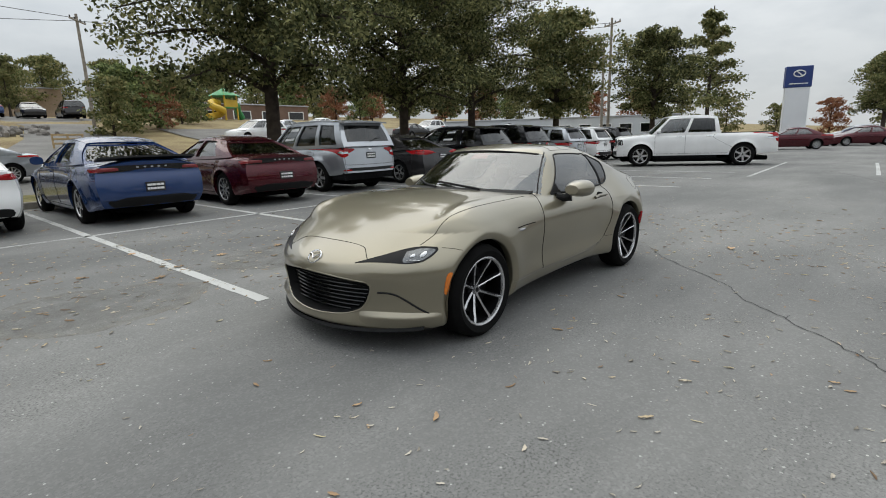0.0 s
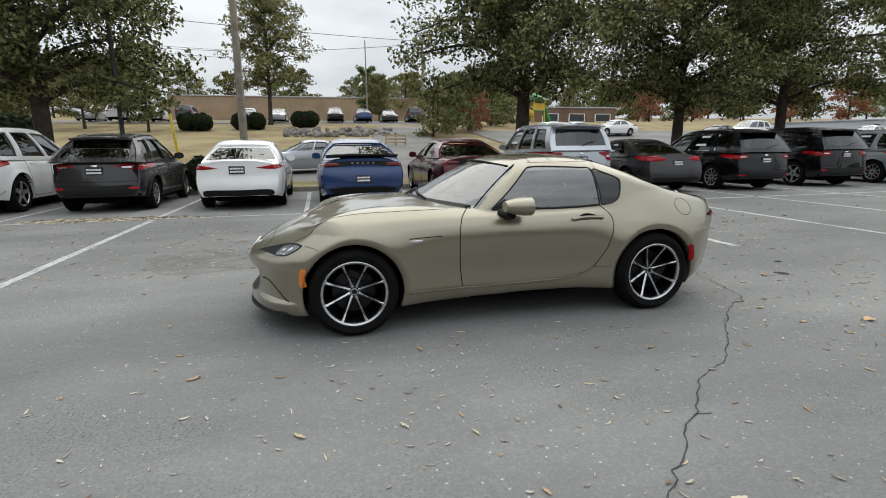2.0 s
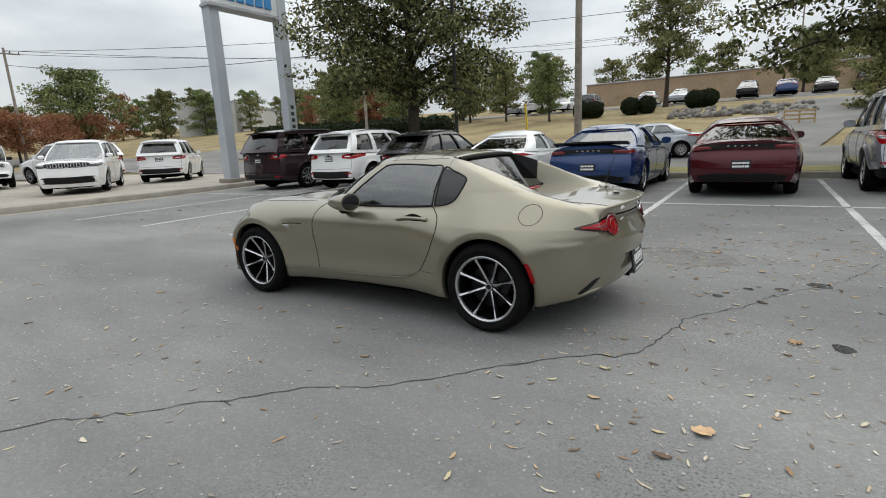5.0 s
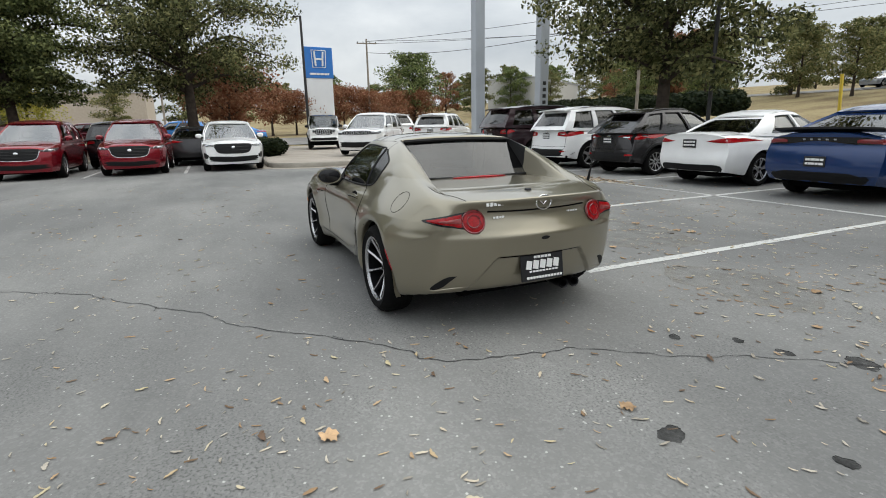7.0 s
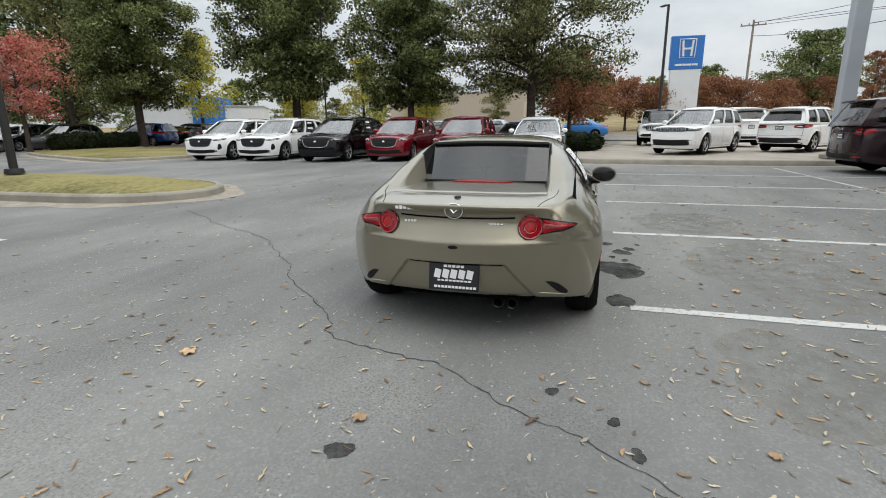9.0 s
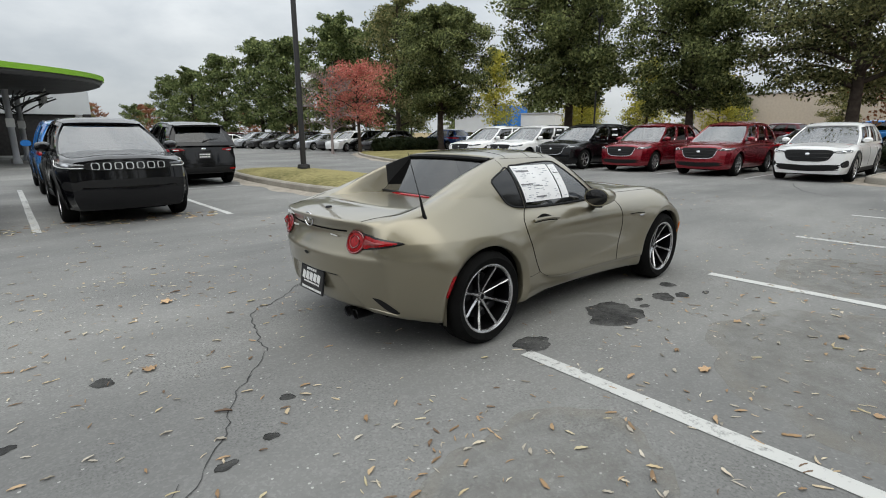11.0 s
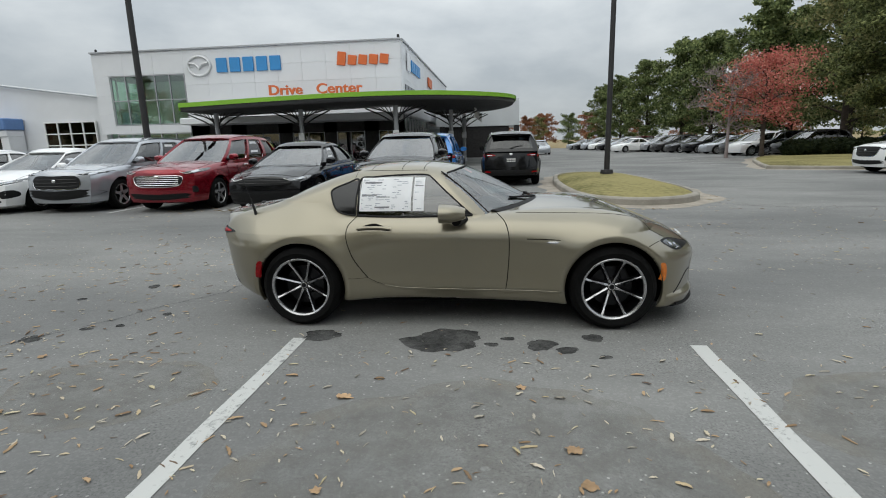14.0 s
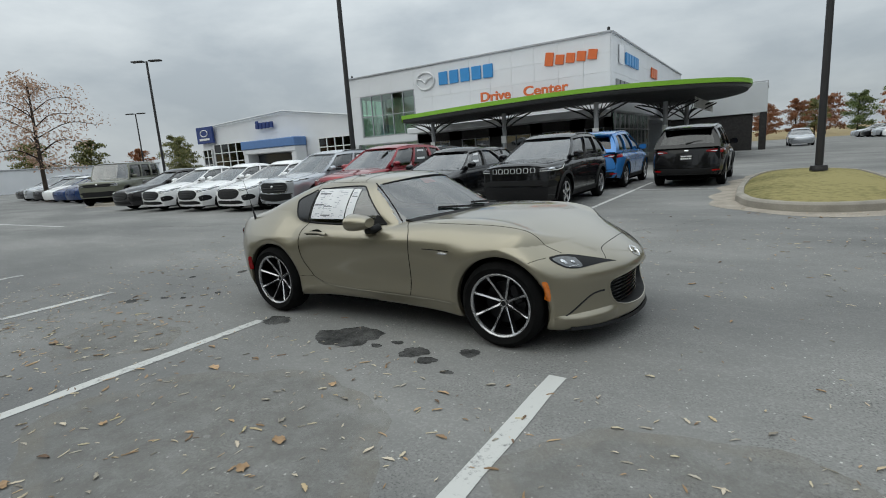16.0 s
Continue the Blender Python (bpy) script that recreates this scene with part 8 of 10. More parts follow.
tree(-58.0, 1.5, 0.5, "round green tree at the lot's far end", 3, 9.5, 3.4, 2.7, LEAF_TAN, 22000, 0.22, turn=99, scale=0.8, group=LOT)
for i, (x, y, sc, tn) in enumerate(((24.7, 2.4, 0.98, 0), (26.5, 10.1, 0.93, 120), (26.3, 18.2, 1.16, 220), (24.6, 29.6, 1.06, 45))):
    if i == 0:
        tree(x, y, 0, OAKL, 1, 10.5, 5.0, 3.1, n=46000, size=0.165, group=EDGE, scale=sc, turn=tn, r0=0.27)
    else:
        tree(x, y, 0, "green oak with a dense rounded crown", 6, 11.0, 4.1, 2.7, LEAF_EDGE, 56000, 0.185, group=EDGE, scale=sc, turn=tn, r0=0.25)
tree(16.4, 29.0, 0, "small red maple with flame-coloured leaves", 7, 6.3, 2.8, 2.1, LEAF_RED, 7000, 0.145, group=EDGE, r0=0.12)
tree(14.9, 30.3, 0, "bare young maple with pale grey twigs", 17, 5.6, 2.6, 1.5, LEAF_BARE, 260, 0.09, group=EDGE, shape="bare", bark=TWIG, r0=0.09)
FOREST = ((26.5, 38, 1.0), (30, 43, 1.05), (25.5, 48, 0.98), (31, 54, 1.02), (25, 59, 0.95), (24.5, 67, 1.0), (22.5, 76, 0.92), (21, 86, 0.85), (20, 95, 0.8))
for i, (x, y, sc) in enumerate(FOREST):
    tree(x, y, 0, "thinly leaved tan-green tree in a wooded edge" if i == 0 else "green broadleaf tree in a wooded edge", 8 + i % 3, 12.5, 3.6, 1.6, LEAF_TAN if i == 0 else LEAF_GREEN, 11000 if i == 0 else 17000, 0.21 if i == 0 else 0.27, turn=i * 53, scale=sc * 1.18, group="wooded edge", r0=0.2)
for i, (x, y, sc, lf) in enumerate(((6, 105, 0.55, LEAF_RUST), (12.6, 88, 0.5, LEAF_GREEN), (1.5, 100, 0.5, LEAF_RUST), (9, 110, 0.55, LEAF_TAN), (-4, 115, 0.5, LEAF_RUST))):
    tree(x, y, 0, "distant tree in autumn leaf", 9, 12.5, 4.4, 1.2, lf, 8000, 0.36, turn=i * 80, scale=sc)
for i, (x, y, sc) in enumerate(((36.7, 18, 0.86), (34.0, 11.5, 0.66), (38, 25.0, 0.8), (33.5, 22.0, 0.72), (37.0, 35.0, 1.2))):
    tree(x, y, 0.2, "slender tree with yellow-green leaves", 12, 7.6, 2.2, 1.5, LEAF_YEL, 6500, 0.19, turn=i * 61, scale=sc * 1.15, group="yellow trees", shape="cone", r0=0.10)
tree(30.5, 0.5, 0.1, "rusty red small tree beside the pad", 13, 5.6, 3.0, 1.6, LEAF_RUST, 6500, 0.22, r0=0.13)
for i, (x, y, sc) in enumerate(((52.5, -4.4, 0.9), (53.5, -7.0, 0.8), (55.5, -12.8, 0.95), (57.0, -16.0, 0.9), (50, 0.0, 0.9), (60, -20, 0.9), (64, -25, 1.0))):
    tree(x, y, 0.8, "rust-red ornamental tree by the road", 13, 5.6, 3.0, 1.6, LEAF_RUST, 6500, 0.22, turn=i * 75, scale=sc, group="rust-red trees", r0=0.13)
for i, (x, y, sc) in enumerate(((60, -1.5, 0.55), (76.0, -41.0, 0.66), (84, -30, 0.7), (72, -16, 0.5), (90, -50, 0.7), (70, 12, 0.55), (75, 25, 0.5))):
    tree(x, y, terrain(x, y), "round green tree beyond the road", 9, 12.5, 4.4, 1.2, (LEAF_GREEN, LEAF_OAK, LEAF_TAN)[i % 3], 8000, 0.36, turn=i * 47, scale=sc, group="trees beyond the road")
tree(66.0, -25.6, terrain(66.0, -25.6), "broad round green tree beyond the road", 21, 9.8, 5.0, 1.5, LEAF_GREEN, 12500, 0.27, group="trees beyond the road", r0=0.2)
# south slope
tree(5.8, -50.6, terrain(5.8, -50.6), "tall tree with thin yellowing crown on the slope", 14, 13.0, 4.0, 3.6, LEAF_TAN, 13000, 0.27, group=HILL, r0=0.2)
for i, (x, y, sc) in enumerate(((15.1, -44, 0.46), (20.7, -46.3, 0.50), (19.8, -54.3, 0.58), (26, -48, 0.55), (-5.9, -70.5, 0.62), (-8, -73, 0.55), (31, -42, 0.6), (36, -50, 0.6), (44, -46, 0.65), (-7, -66.5, 0.5))):
    tree(x, y, terrain(x, y), "small spreading tree with thin green leaves", 9, 12.5, 4.4, 1.8, LEAF_TAN if i % 2 else LEAF_GREEN, 8000, 0.36, turn=i * 71, scale=sc, group=HILL)
for i, (x, y, sc, lf) in enumerate(((-8.6, -40.0, 0.42, LEAF_TAN), (-11, -43, 0.5, LEAF_GREEN), (-13.5, -45, 0.42, LEAF_RUST), (-17, -49, 0.42, LEAF_TAN), (-21, -55, 0.4, LEAF_GREEN))):
    tree(x, y, terrain(x, y) - 0.3, "overgrown shrubby tree by the side road", 10, 11.0, 5.0, 0.6, lf, 3200, 0.58, turn=i * 40, scale=sc, group="roadside shrubs", cat="shrub")
# wooded hillside behind the bank
hs = random.Random(31)
for i in range(22):
    x, y = 28 + hs.uniform(0, 75), -46 - hs.uniform(0, 50)
    tree(x, y, terrain(x, y) - 0.5, "autumn tree on the wooded hillside", (9, 10)[i % 2], 12.5, 4.6, 0.8, (LEAF_TAN, LEAF_GREEN, LEAF_TAN, LEAF_RUST)[i % 4], 5200, 0.44, turn=i * 41, scale=hs.uniform(0.55, 0.85), group="wooded hillside")
for i in range(12):
    x, y = -16 - 5.2 * i + hs.uniform(-2, 2), -80 - hs.uniform(0, 12)
    tree(x, y, terrain(x, y) - 0.3, "autumn tree behind the low building", 10, 11.0, 5.0, 0.6, (LEAF_TAN, LEAF_GREEN, LEAF_RUST)[i % 3], 4200, 0.48, turn=i * 29, scale=hs.uniform(0.6, 0.8), group="trees behind the low building")
# far tree lines
rnd = random.Random(5)
for i in range(26):
    x = 60 - 9.5 * i + rnd.uniform(-3, 3)
    y = -112 - rnd.uniform(0, 25)
    tree(x, y, terrain(x, y), "tree in the distant hazy tree line", 10, 11.0, 5.0, 0.6, rnd.choice((LEAF_TAN, LEAF_GREEN, LEAF_OAK)), 3200, 0.58, turn=i * 37, scale=rnd.uniform(0.8, 1.15), group="distant tree line")
for i in range(22):
    a = radians(150 + i * 4.2)
    d = rnd.uniform(118, 150)
    x, y = d * math.cos(a), d * math.sin(a)
    tree(x, y, terrain(x, y), "tree in the distant hazy tree line", 10, 11.0, 5.0, 0.6, rnd.choice((LEAF_TAN, LEAF_RUST, LEAF_OAK)), 3200, 0.58, turn=i * 37, scale=rnd.uniform(0.65, 0.95), group="distant tree line")
for i in range(22):
    a = radians(-52 + i * 5.0)
    d = rnd.uniform(105, 150)
    x, y = d * math.cos(a), d * math.sin(a)
    tree(x, y, terrain(x, y), "tree in the distant hazy tree line", 10, 11.0, 5.0, 0.6, rnd.choice((LEAF_TAN, LEAF_GREEN, LEAF_OAK)), 3200, 0.58, turn=i * 37, scale=rnd.uniform(0.7, 1.0), group="distant tree line")
for i in range(20):
    a = radians(56 + i * 4.8)
    d = rnd.uniform(125, 165)
    x, y = d * math.cos(a), d * math.sin(a)
    tree(x, y, terrain(x, y), "tree in the distant hazy tree line", 10, 11.0, 5.0, 0.6, rnd.choice((LEAF_TAN, LEAF_GREEN, LEAF_RUST, LEAF_OAK)), 3200, 0.58, turn=i * 37, scale=rnd.uniform(0.6, 0.85), group="distant tree line")
tree(-36.5, 9.8, 0, "half-bare tree with sparse brown leaves", 15, 8.0, 3.3, 2.0, LEAF_BARE, 3600, 0.16, group=LOT, r0=0.13)
tree(-62.3, 33.8, 0, "round green tree beyond the showroom", 9, 12.5, 4.4, 1.2, LEAF_TAN, 8000, 0.36, scale=0.5)


def shrub_meshes():
    if "shrub" not in TREES:
        rg = np.random.default_rng(3)
        n = 2600
        d = rg.normal(size=(n, 3))
        d /= np.linalg.norm(d, axis=1)[:, None]
        pos = d * (0.75 + 0.25 * rg.random(n))[:, None] * np.array([1, 1, 0.8]) * (1 + 0.10 * np.sin(7 * d[:, :1]) * np.cos(5 * d[:, 1:2]))
        pos[:, 2] += 0.72
        keep = pos[:, 2] > 0.02
        pos, d = pos[keep], d[keep]
        n = len(pos)
        nor = d + rg.normal(size=(n, 3)) * 0.6
        nor /= np.linalg.norm(nor, axis=1)[:, None]
        u = np.cross(nor, rg.normal(size=(n, 3)))
        u /= np.linalg.norm(u, axis=1)[:, None]
        w = np.cross(nor, u)
        s_ = 0.11
        v = np.stack([pos - u * s_, pos - w * s_ * 0.6, pos + u * s_, pos + w * s_ * 0.6], 1).reshape(-1, 3)
        me = bpy.data.meshes.new("foliage")
        me.from_pydata(v.tolist(), [], [(4 * i, 4 * i + 1, 4 * i + 2, 4 * i + 3) for i in range(n)])
        me.materials.append(LEAF_HEDGE)
        core = Geo().lathe([(0.0, 0.05), (0.55, 0.1), (0.72, 0.45), (0.66, 0.85), (0.4, 1.2), (0.0, 1.32)], 14, "z").mesh("core", LEAF_HEDGE)
        TREES["shrub"] = (core, me)
    return TREES["shrub"]


def shrub(x, y, z, sx=1.0, sz=1.0, turn=0, label="dark green clipped shrub"):
    root = thing("shrub", label, "shrub", "clipped shrubs", m=pose(x, y, z, 0, 0, turn) @ Matrix.Diagonal((sx, sx, sz, 1)))
    a, b = shrub_meshes()
    part("branch_core", a, None, root)
    part("foliage", b, None, root)
    return root


for i, (x, y) in enumerate(((7.9, -45.2), (6.6, -45.6), (2.9, -47.3), (1.9, -47.9), (11.0, -44.6), (12.2, -44.8))):
    shrub(x, y, terrain(x, y), 0.85, 1.0, i * 40)
for i in range(9):
    x, y = 15.5 + i * 1.6, -24.5 + i * 0.35
    shrub(x, y, 1.6, 1.25, 0.95, i * 33, "dark green clipped hedge on the bank")
for i in range(7):
    shrub(18.5 + 1.5 * i, 29.2 + 0.3 * i, 0.0, 0.9, 0.75, i * 50, "low dark hedge by the lot")
shrub(20.0, -0.4, 0.15, 1.1, 0.55, 10, "low clipped shrub beside the pad")
shrub(21.8, 0.0, 0.15, 1.0, 0.55, 60, "low clipped shrub beside the pad")
shrub(4.6, -11.9, 0.08, 0.55, 0.65, 20, "small dark shrub in the grass strip")


# ---------------------------------------------------------------- buildings, signs, poles
CLAD = mat("white_metal_cladding", (0.68, 0.69, 0.71), 0.4, vary=0.05, scale=0.7)
CLADG = mat("pale_grey_cladding", (0.52, 0.54, 0.56), 0.45, vary=0.06, scale=0.7)
DARKBRICK = mat("dark_brick", (0.022, 0.02, 0.02), 0.8, vary=0.25, scale=6, bump=0.4, bscale=18)
LIME = mat("lime_green_fascia", (0.22, 0.46, 0.035), 0.4, vary=0.05)
STEEL = mat("grey_painted_steel", (0.36, 0.37, 0.39), 0.45, vary=0.08, scale=2)
CURTAIN = glass("curtain_wall_glass", (0.80, 0.93, 0.85), 0.16)
# ROOMDARK holds the dimness of unlit rooms in its colour
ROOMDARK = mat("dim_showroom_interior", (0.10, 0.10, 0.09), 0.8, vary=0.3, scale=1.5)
SIGNBLUE = mat("blue_sign_letters", (0.035, 0.235, 0.53), 0.4, vary=0.05)
SIGNORANGE = mat("orange_sign_letters", (0.62, 0.13, 0.03), 0.45, vary=0.06)
NAVY = mat("navy_sign_panel", (0.012, 0.035, 0.16), 0.4, vary=0.06)
CYAN = mat("bright_blue_sign_panel", (0.02, 0.16, 0.50), 0.4, vary=0.06)
TANWALL = mat("tan_brick_wall", (0.30, 0.22, 0.15), 0.85, vary=0.14, scale=0.6, fine=0.12, bscale=4)
BROWNWALL = mat("brown_wall", (0.16, 0.10, 0.075), 0.85, vary=0.15, scale=0.8)


def wall_panels(parent, x0, x1, z0, z1, y, nx, nz, material, deep=0.06, name="cladding_panel"):
    """Cladding panels with open joints on a wall that faces -y."""
    w, h = (x1 - x0) / nx, (z1 - z0) / nz
    me = Geo().box((0, 0, 0), (w - 0.008, deep, h - 0.008), 0.003).mesh(name, material)
    for i in range(nx):
        for k in range(nz):
            p = part(name, me, None, parent)
            p.location = (x0 + w * (i + 0.5), y - deep / 2, z0 + h * (k + 0.5))


def window_grid(parent, x0, x1, z0, z1, y, nx, nz, glass_m=None, frame_m=None, t=0.06, name="window"):
    """A glazed opening facing -y, with mullions and panes."""
    fr = Geo()
    for i in range(nx + 1):
        fr.box((mix(x0, x1, i / nx), y, (z0 + z1) / 2), (t, 0.12, z1 - z0 + t), 0.005)
    for k in range(nz + 1):
        fr.box(((x0 + x1) / 2, y, mix(z0, z1, k / nz)), (x1 - x0 + t, 0.10, t), 0.005)
    w = part(name, fr, frame_m or STEEL, parent)
    for i in range(nx):
        for k in range(nz):
            a, b = mix(x0, x1, i / nx), mix(x0, x1, (i + 1) / nx)
            c, d = mix(z0, z1, k / nz), mix(z0, z1, (k + 1) / nz)
            part("pane", Geo().box(((a + b) / 2, y + 0.01, (c + d) / 2), (b - a - 0.02, 0.012, d - c - 0.02)), glass_m or CURTAIN, w)
    return w


def letter_bars(parent, x0, x1, z0, z1, y, n, material, name="sign_letter", slant=6, low=0.0):
    """A word mark as plain upright blocks."""
    w = (x1 - x0) / n
    for i in range(n):
        h = (z1 - z0) * (1 if i == 0 or not low else 1 - low)
        part(name, Geo().box((x0 + w * (i + 0.5), y, z0 + h / 2), (w * 0.80, 0.12, h), 0.03, Matrix.Rotation(radians(slant), 4, "Y")), material, parent)


def words(text, size, place, material, parent, name="sign_letter", bold=0.02):
    cu = bpy.data.curves.new(name, "FONT")
    cu.body, cu.size, cu.extrude, cu.offset = text, size, 0.06, bold
    cu.align_x, cu.align_y = "CENTER", "BOTTOM"
    cu.materials.append(material)
    ob = new(name, cu)
    ob.parent = parent
    ob.matrix_basis = pose(*place, 90, 0, 0)
    return ob


def showroom():
    root = thing("dealership_building", "white-clad two-storey car showroom with dark brick ground floor", "building", kind="structure")
    X0, X1, Y0, Y1, ZT = -27.6, -5.95, 29.5, 58.0, 7.95
    core = Geo()
    core.box(((-20.9 + X1) / 2, Y0 + 0.25, (3.35 + ZT) / 2), (X1 + 20.9, 0.4, ZT - 3.35))
    core.box((X1 - 0.2, (Y0 + Y1) / 2, (3.35 + ZT) / 2), (0.4, Y1 - Y0, ZT - 3.35))
    core.box((X0 + 0.2, (Y0 + 4.1 + Y1) / 2, ZT / 2), (0.4, Y1 - Y0 - 4.1, ZT))
    core.box((X0 + 0.2, Y0 + 2.2, 7.2), (0.4, 3.8, 1.5))
    core.box(((X0 + X1) / 2, Y1 - 0.2, ZT / 2), (X1 - X0, 0.4, ZT))
    core.box(((X0 - 20.9) / 2, Y0 + 0.3, 7.2), (-20.9 - X0, 0.4, 1.5))
    core.box(((X0 - 20.9) / 2, Y0 + 0.3, 2.85), (-20.9 - X0, 0.4, 0.55))
    core.box(((X0 + X1) / 2, (Y0 + Y1) / 2, 3.2), (X1 - X0 - 0.8, Y1 - Y0 - 1.0, 0.25))
    part("wall", core, CLADG, root)
    part("roof", Geo().box(((X0 + X1) / 2, (Y0 + Y1) / 2, ZT - 0.35), (X1 - X0 - 0.2, Y1 - Y0 - 0.2, 0.2)), CLADG, root)
    wall_panels(root, -20.9, X1, 3.4, ZT, Y0, 9, 4, CLAD)
    wall_panels(root, X0, -20.9, 6.45, ZT, Y0, 3, 1, CLAD)
    wall_panels(root, X0, -26.5, 2.6, 6.45, Y0, 1, 3, CLAD)
    wall_panels(root, X0, -20.9, 2.55, 3.10, Y0, 3, 1, CLAD)
    cap = Geo().box(((X0 + X1) / 2, Y0 - 0.02, ZT + 0.05), (X1 - X0 + 0.1, 0.3, 0.12), 0.02)
    cap.box((X1 + 0.02, (Y0 + Y1) / 2, ZT + 0.05), (0.3, Y1 - Y0, 0.12), 0.02)
    part("parapet_cap", cap, STEEL, root)
    window_grid(root, -26.4, -20.95, 3.15, 6.4, Y0 - 0.02, 5, 2)
    window_grid(root, -26.4, -20.95, 0.3, 2.5, Y0 - 0.02, 5, 2)
    # back wall kept pale so that the corner glazing looks daylit
    back = Geo().box((-23.7, Y0 + 4.0, 3.3), (6.2, 0.2, 6.4)).box((-23.7, Y0 + 2, 0.1), (6.2, 4, 0.2))
    part("room_back", back, mat("pale_showroom_wall", (0.66, 0.70, 0.62), 0.8, vary=0.15, scale=0.8), root)
    # added opening in the unseen end wall, glazed, to let daylight into the room
    end = window_grid(root, 0.0, 3.5, 0.3, 6.4, 0.0, 3, 3)
    end.matrix_basis = pose(X0 + 0.2, Y0 + 0.55, 0, 0, 0, 90)
    # side wall towards +x
    side = Geo()
    for k in range(4):
        for i in range(9):
            side.box((X1 + 0.03, mix(Y0, Y1, (i + 0.5) / 9), mix(3.4, ZT, (k + 0.5) / 4)), (0.06, (Y1 - Y0) / 9 - 0.008, (ZT - 3.4) / 4 - 0.008), 0.003)
    part("side_cladding", side, CLAD, root)
    g = Geo()
    for i in range(5):
        g.box((X1 + 0.08, 31.0 + i * 1.15, 4.75), (0.04, 1.0, 1.15), 0.01)
    part("side_window", g, mat("dark_window", (0.03, 0.035, 0.04), 0.08, vary=0.1), root)
    # lower storey
    low = Geo()
    for a, b in ((-20.9, -19.6), (-18.0, -16.9), (-14.6, -13.6), (-11.4, -10.5), (-8.6, -7.6), (-6.4, X1)):
        low.box(((a + b) / 2, Y0 + 0.25, 1.6), (b - a, 0.4, 3.2))
    low.box(((-20.9 + X1) / 2, Y0 + 0.25, 2.75), (X1 + 20.9, 0.4, 0.9))
    low.box(((-20.9 + X1) / 2, Y0 + 0.25, 0.2), (X1 + 20.9, 0.4, 0.4))
    part("lower_wall", low, DARKBRICK, root)
    for a, b in ((-19.6, -18.0), (-16.9, -14.6), (-13.6, -11.4), (-10.5, -8.6), (-7.6, -6.4)):
        window_grid(root, a, b, 0.4, 2.3, Y0 + 0.1, 2, 1, GLASS_S)
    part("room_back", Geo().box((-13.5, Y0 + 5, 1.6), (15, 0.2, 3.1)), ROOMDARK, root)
    band = Geo().box(((-20.9 + X1) / 2 + 0.4, Y0 - 1.2, 3.15), (X1 + 20.2, 2.4, 0.42), 0.05)
    part("entrance_soffit", band, CLAD, root)
    for i in range(9):
        part("side_post", Geo().box((X1 + 0.1, 30.2 + i * 1.3, 1.65), (0.10, 0.10, 3.3), 0.01), STEEL, root)
    part("side_pane", Geo().box((X1 + 0.02, 35.5, 1.65), (0.02, 11, 3.2)), CURTAIN, root)
    for z in (1.1, 2.2, 3.25):
        part("side_rail", Geo().box((X1 + 0.1, 35.5, z), (0.08, 11, 0.08), 0.01), STEEL, root)
    # signs as plain shapes
    ring = Geo().tube([(0.80 * math.cos(a) - 19.75, Y0 - 0.10, 6.86 + 0.62 * math.sin(a)) for a in np.linspace(0, 2 * math.pi, 41)], 0.085, 8, False)
    ring.tube([(-20.42, Y0 - 0.12, 7.06), (-20.0, Y0 - 0.12, 6.98), (-19.75, Y0 - 0.12, 6.70), (-19.5, Y0 - 0.12, 6.98), (-19.08, Y0 - 0.12, 7.06)], 0.09, 8)
    part("wall_emblem", ring, BRIGHT, root)
    letter_bars(root, -18.6, -13.9, 6.40, 7.32, Y0 - 0.12, 5, SIGNBLUE, slant=0)
    letter_bars(root, -10.2, -6.65, 6.52, 7.36, Y0 - 0.12, 5, SIGNORANGE, slant=8, low=0.28)
    for y0, y1, z0, z1, m_ in ((31.0, 32.4, 6.3, 7.5, CHROME), (32.8, 36.8, 6.4, 7.2, SIGNBLUE), (41.5, 44.0, 6.3, 7.1, SIGNORANGE)):
        n = 1 if m_ == CHROME else (5 if m_ == SIGNBLUE else 3)
        for i in range(n):
            part("side_sign_letter", Geo().box((X1 + 0.14, mix(y0, y1, (i + 0.5) / n), (z0 + z1) / 2), (0.1, (y1 - y0) / n * 0.8, z1 - z0), 0.03), m_, root)
    cam_ = Geo().box((X1 - 0.1, Y0, ZT + 0.22), (0.16, 0.16, 0.24), 0.04)
    part("roof_camera", cam_, DARKSTEEL, root)
    part("roof_camera", Geo().box((X0 + 0.4, Y0, ZT + 0.2), (0.14, 0.14, 0.2), 0.04), DARKSTEEL, root)
    return root


showroom()


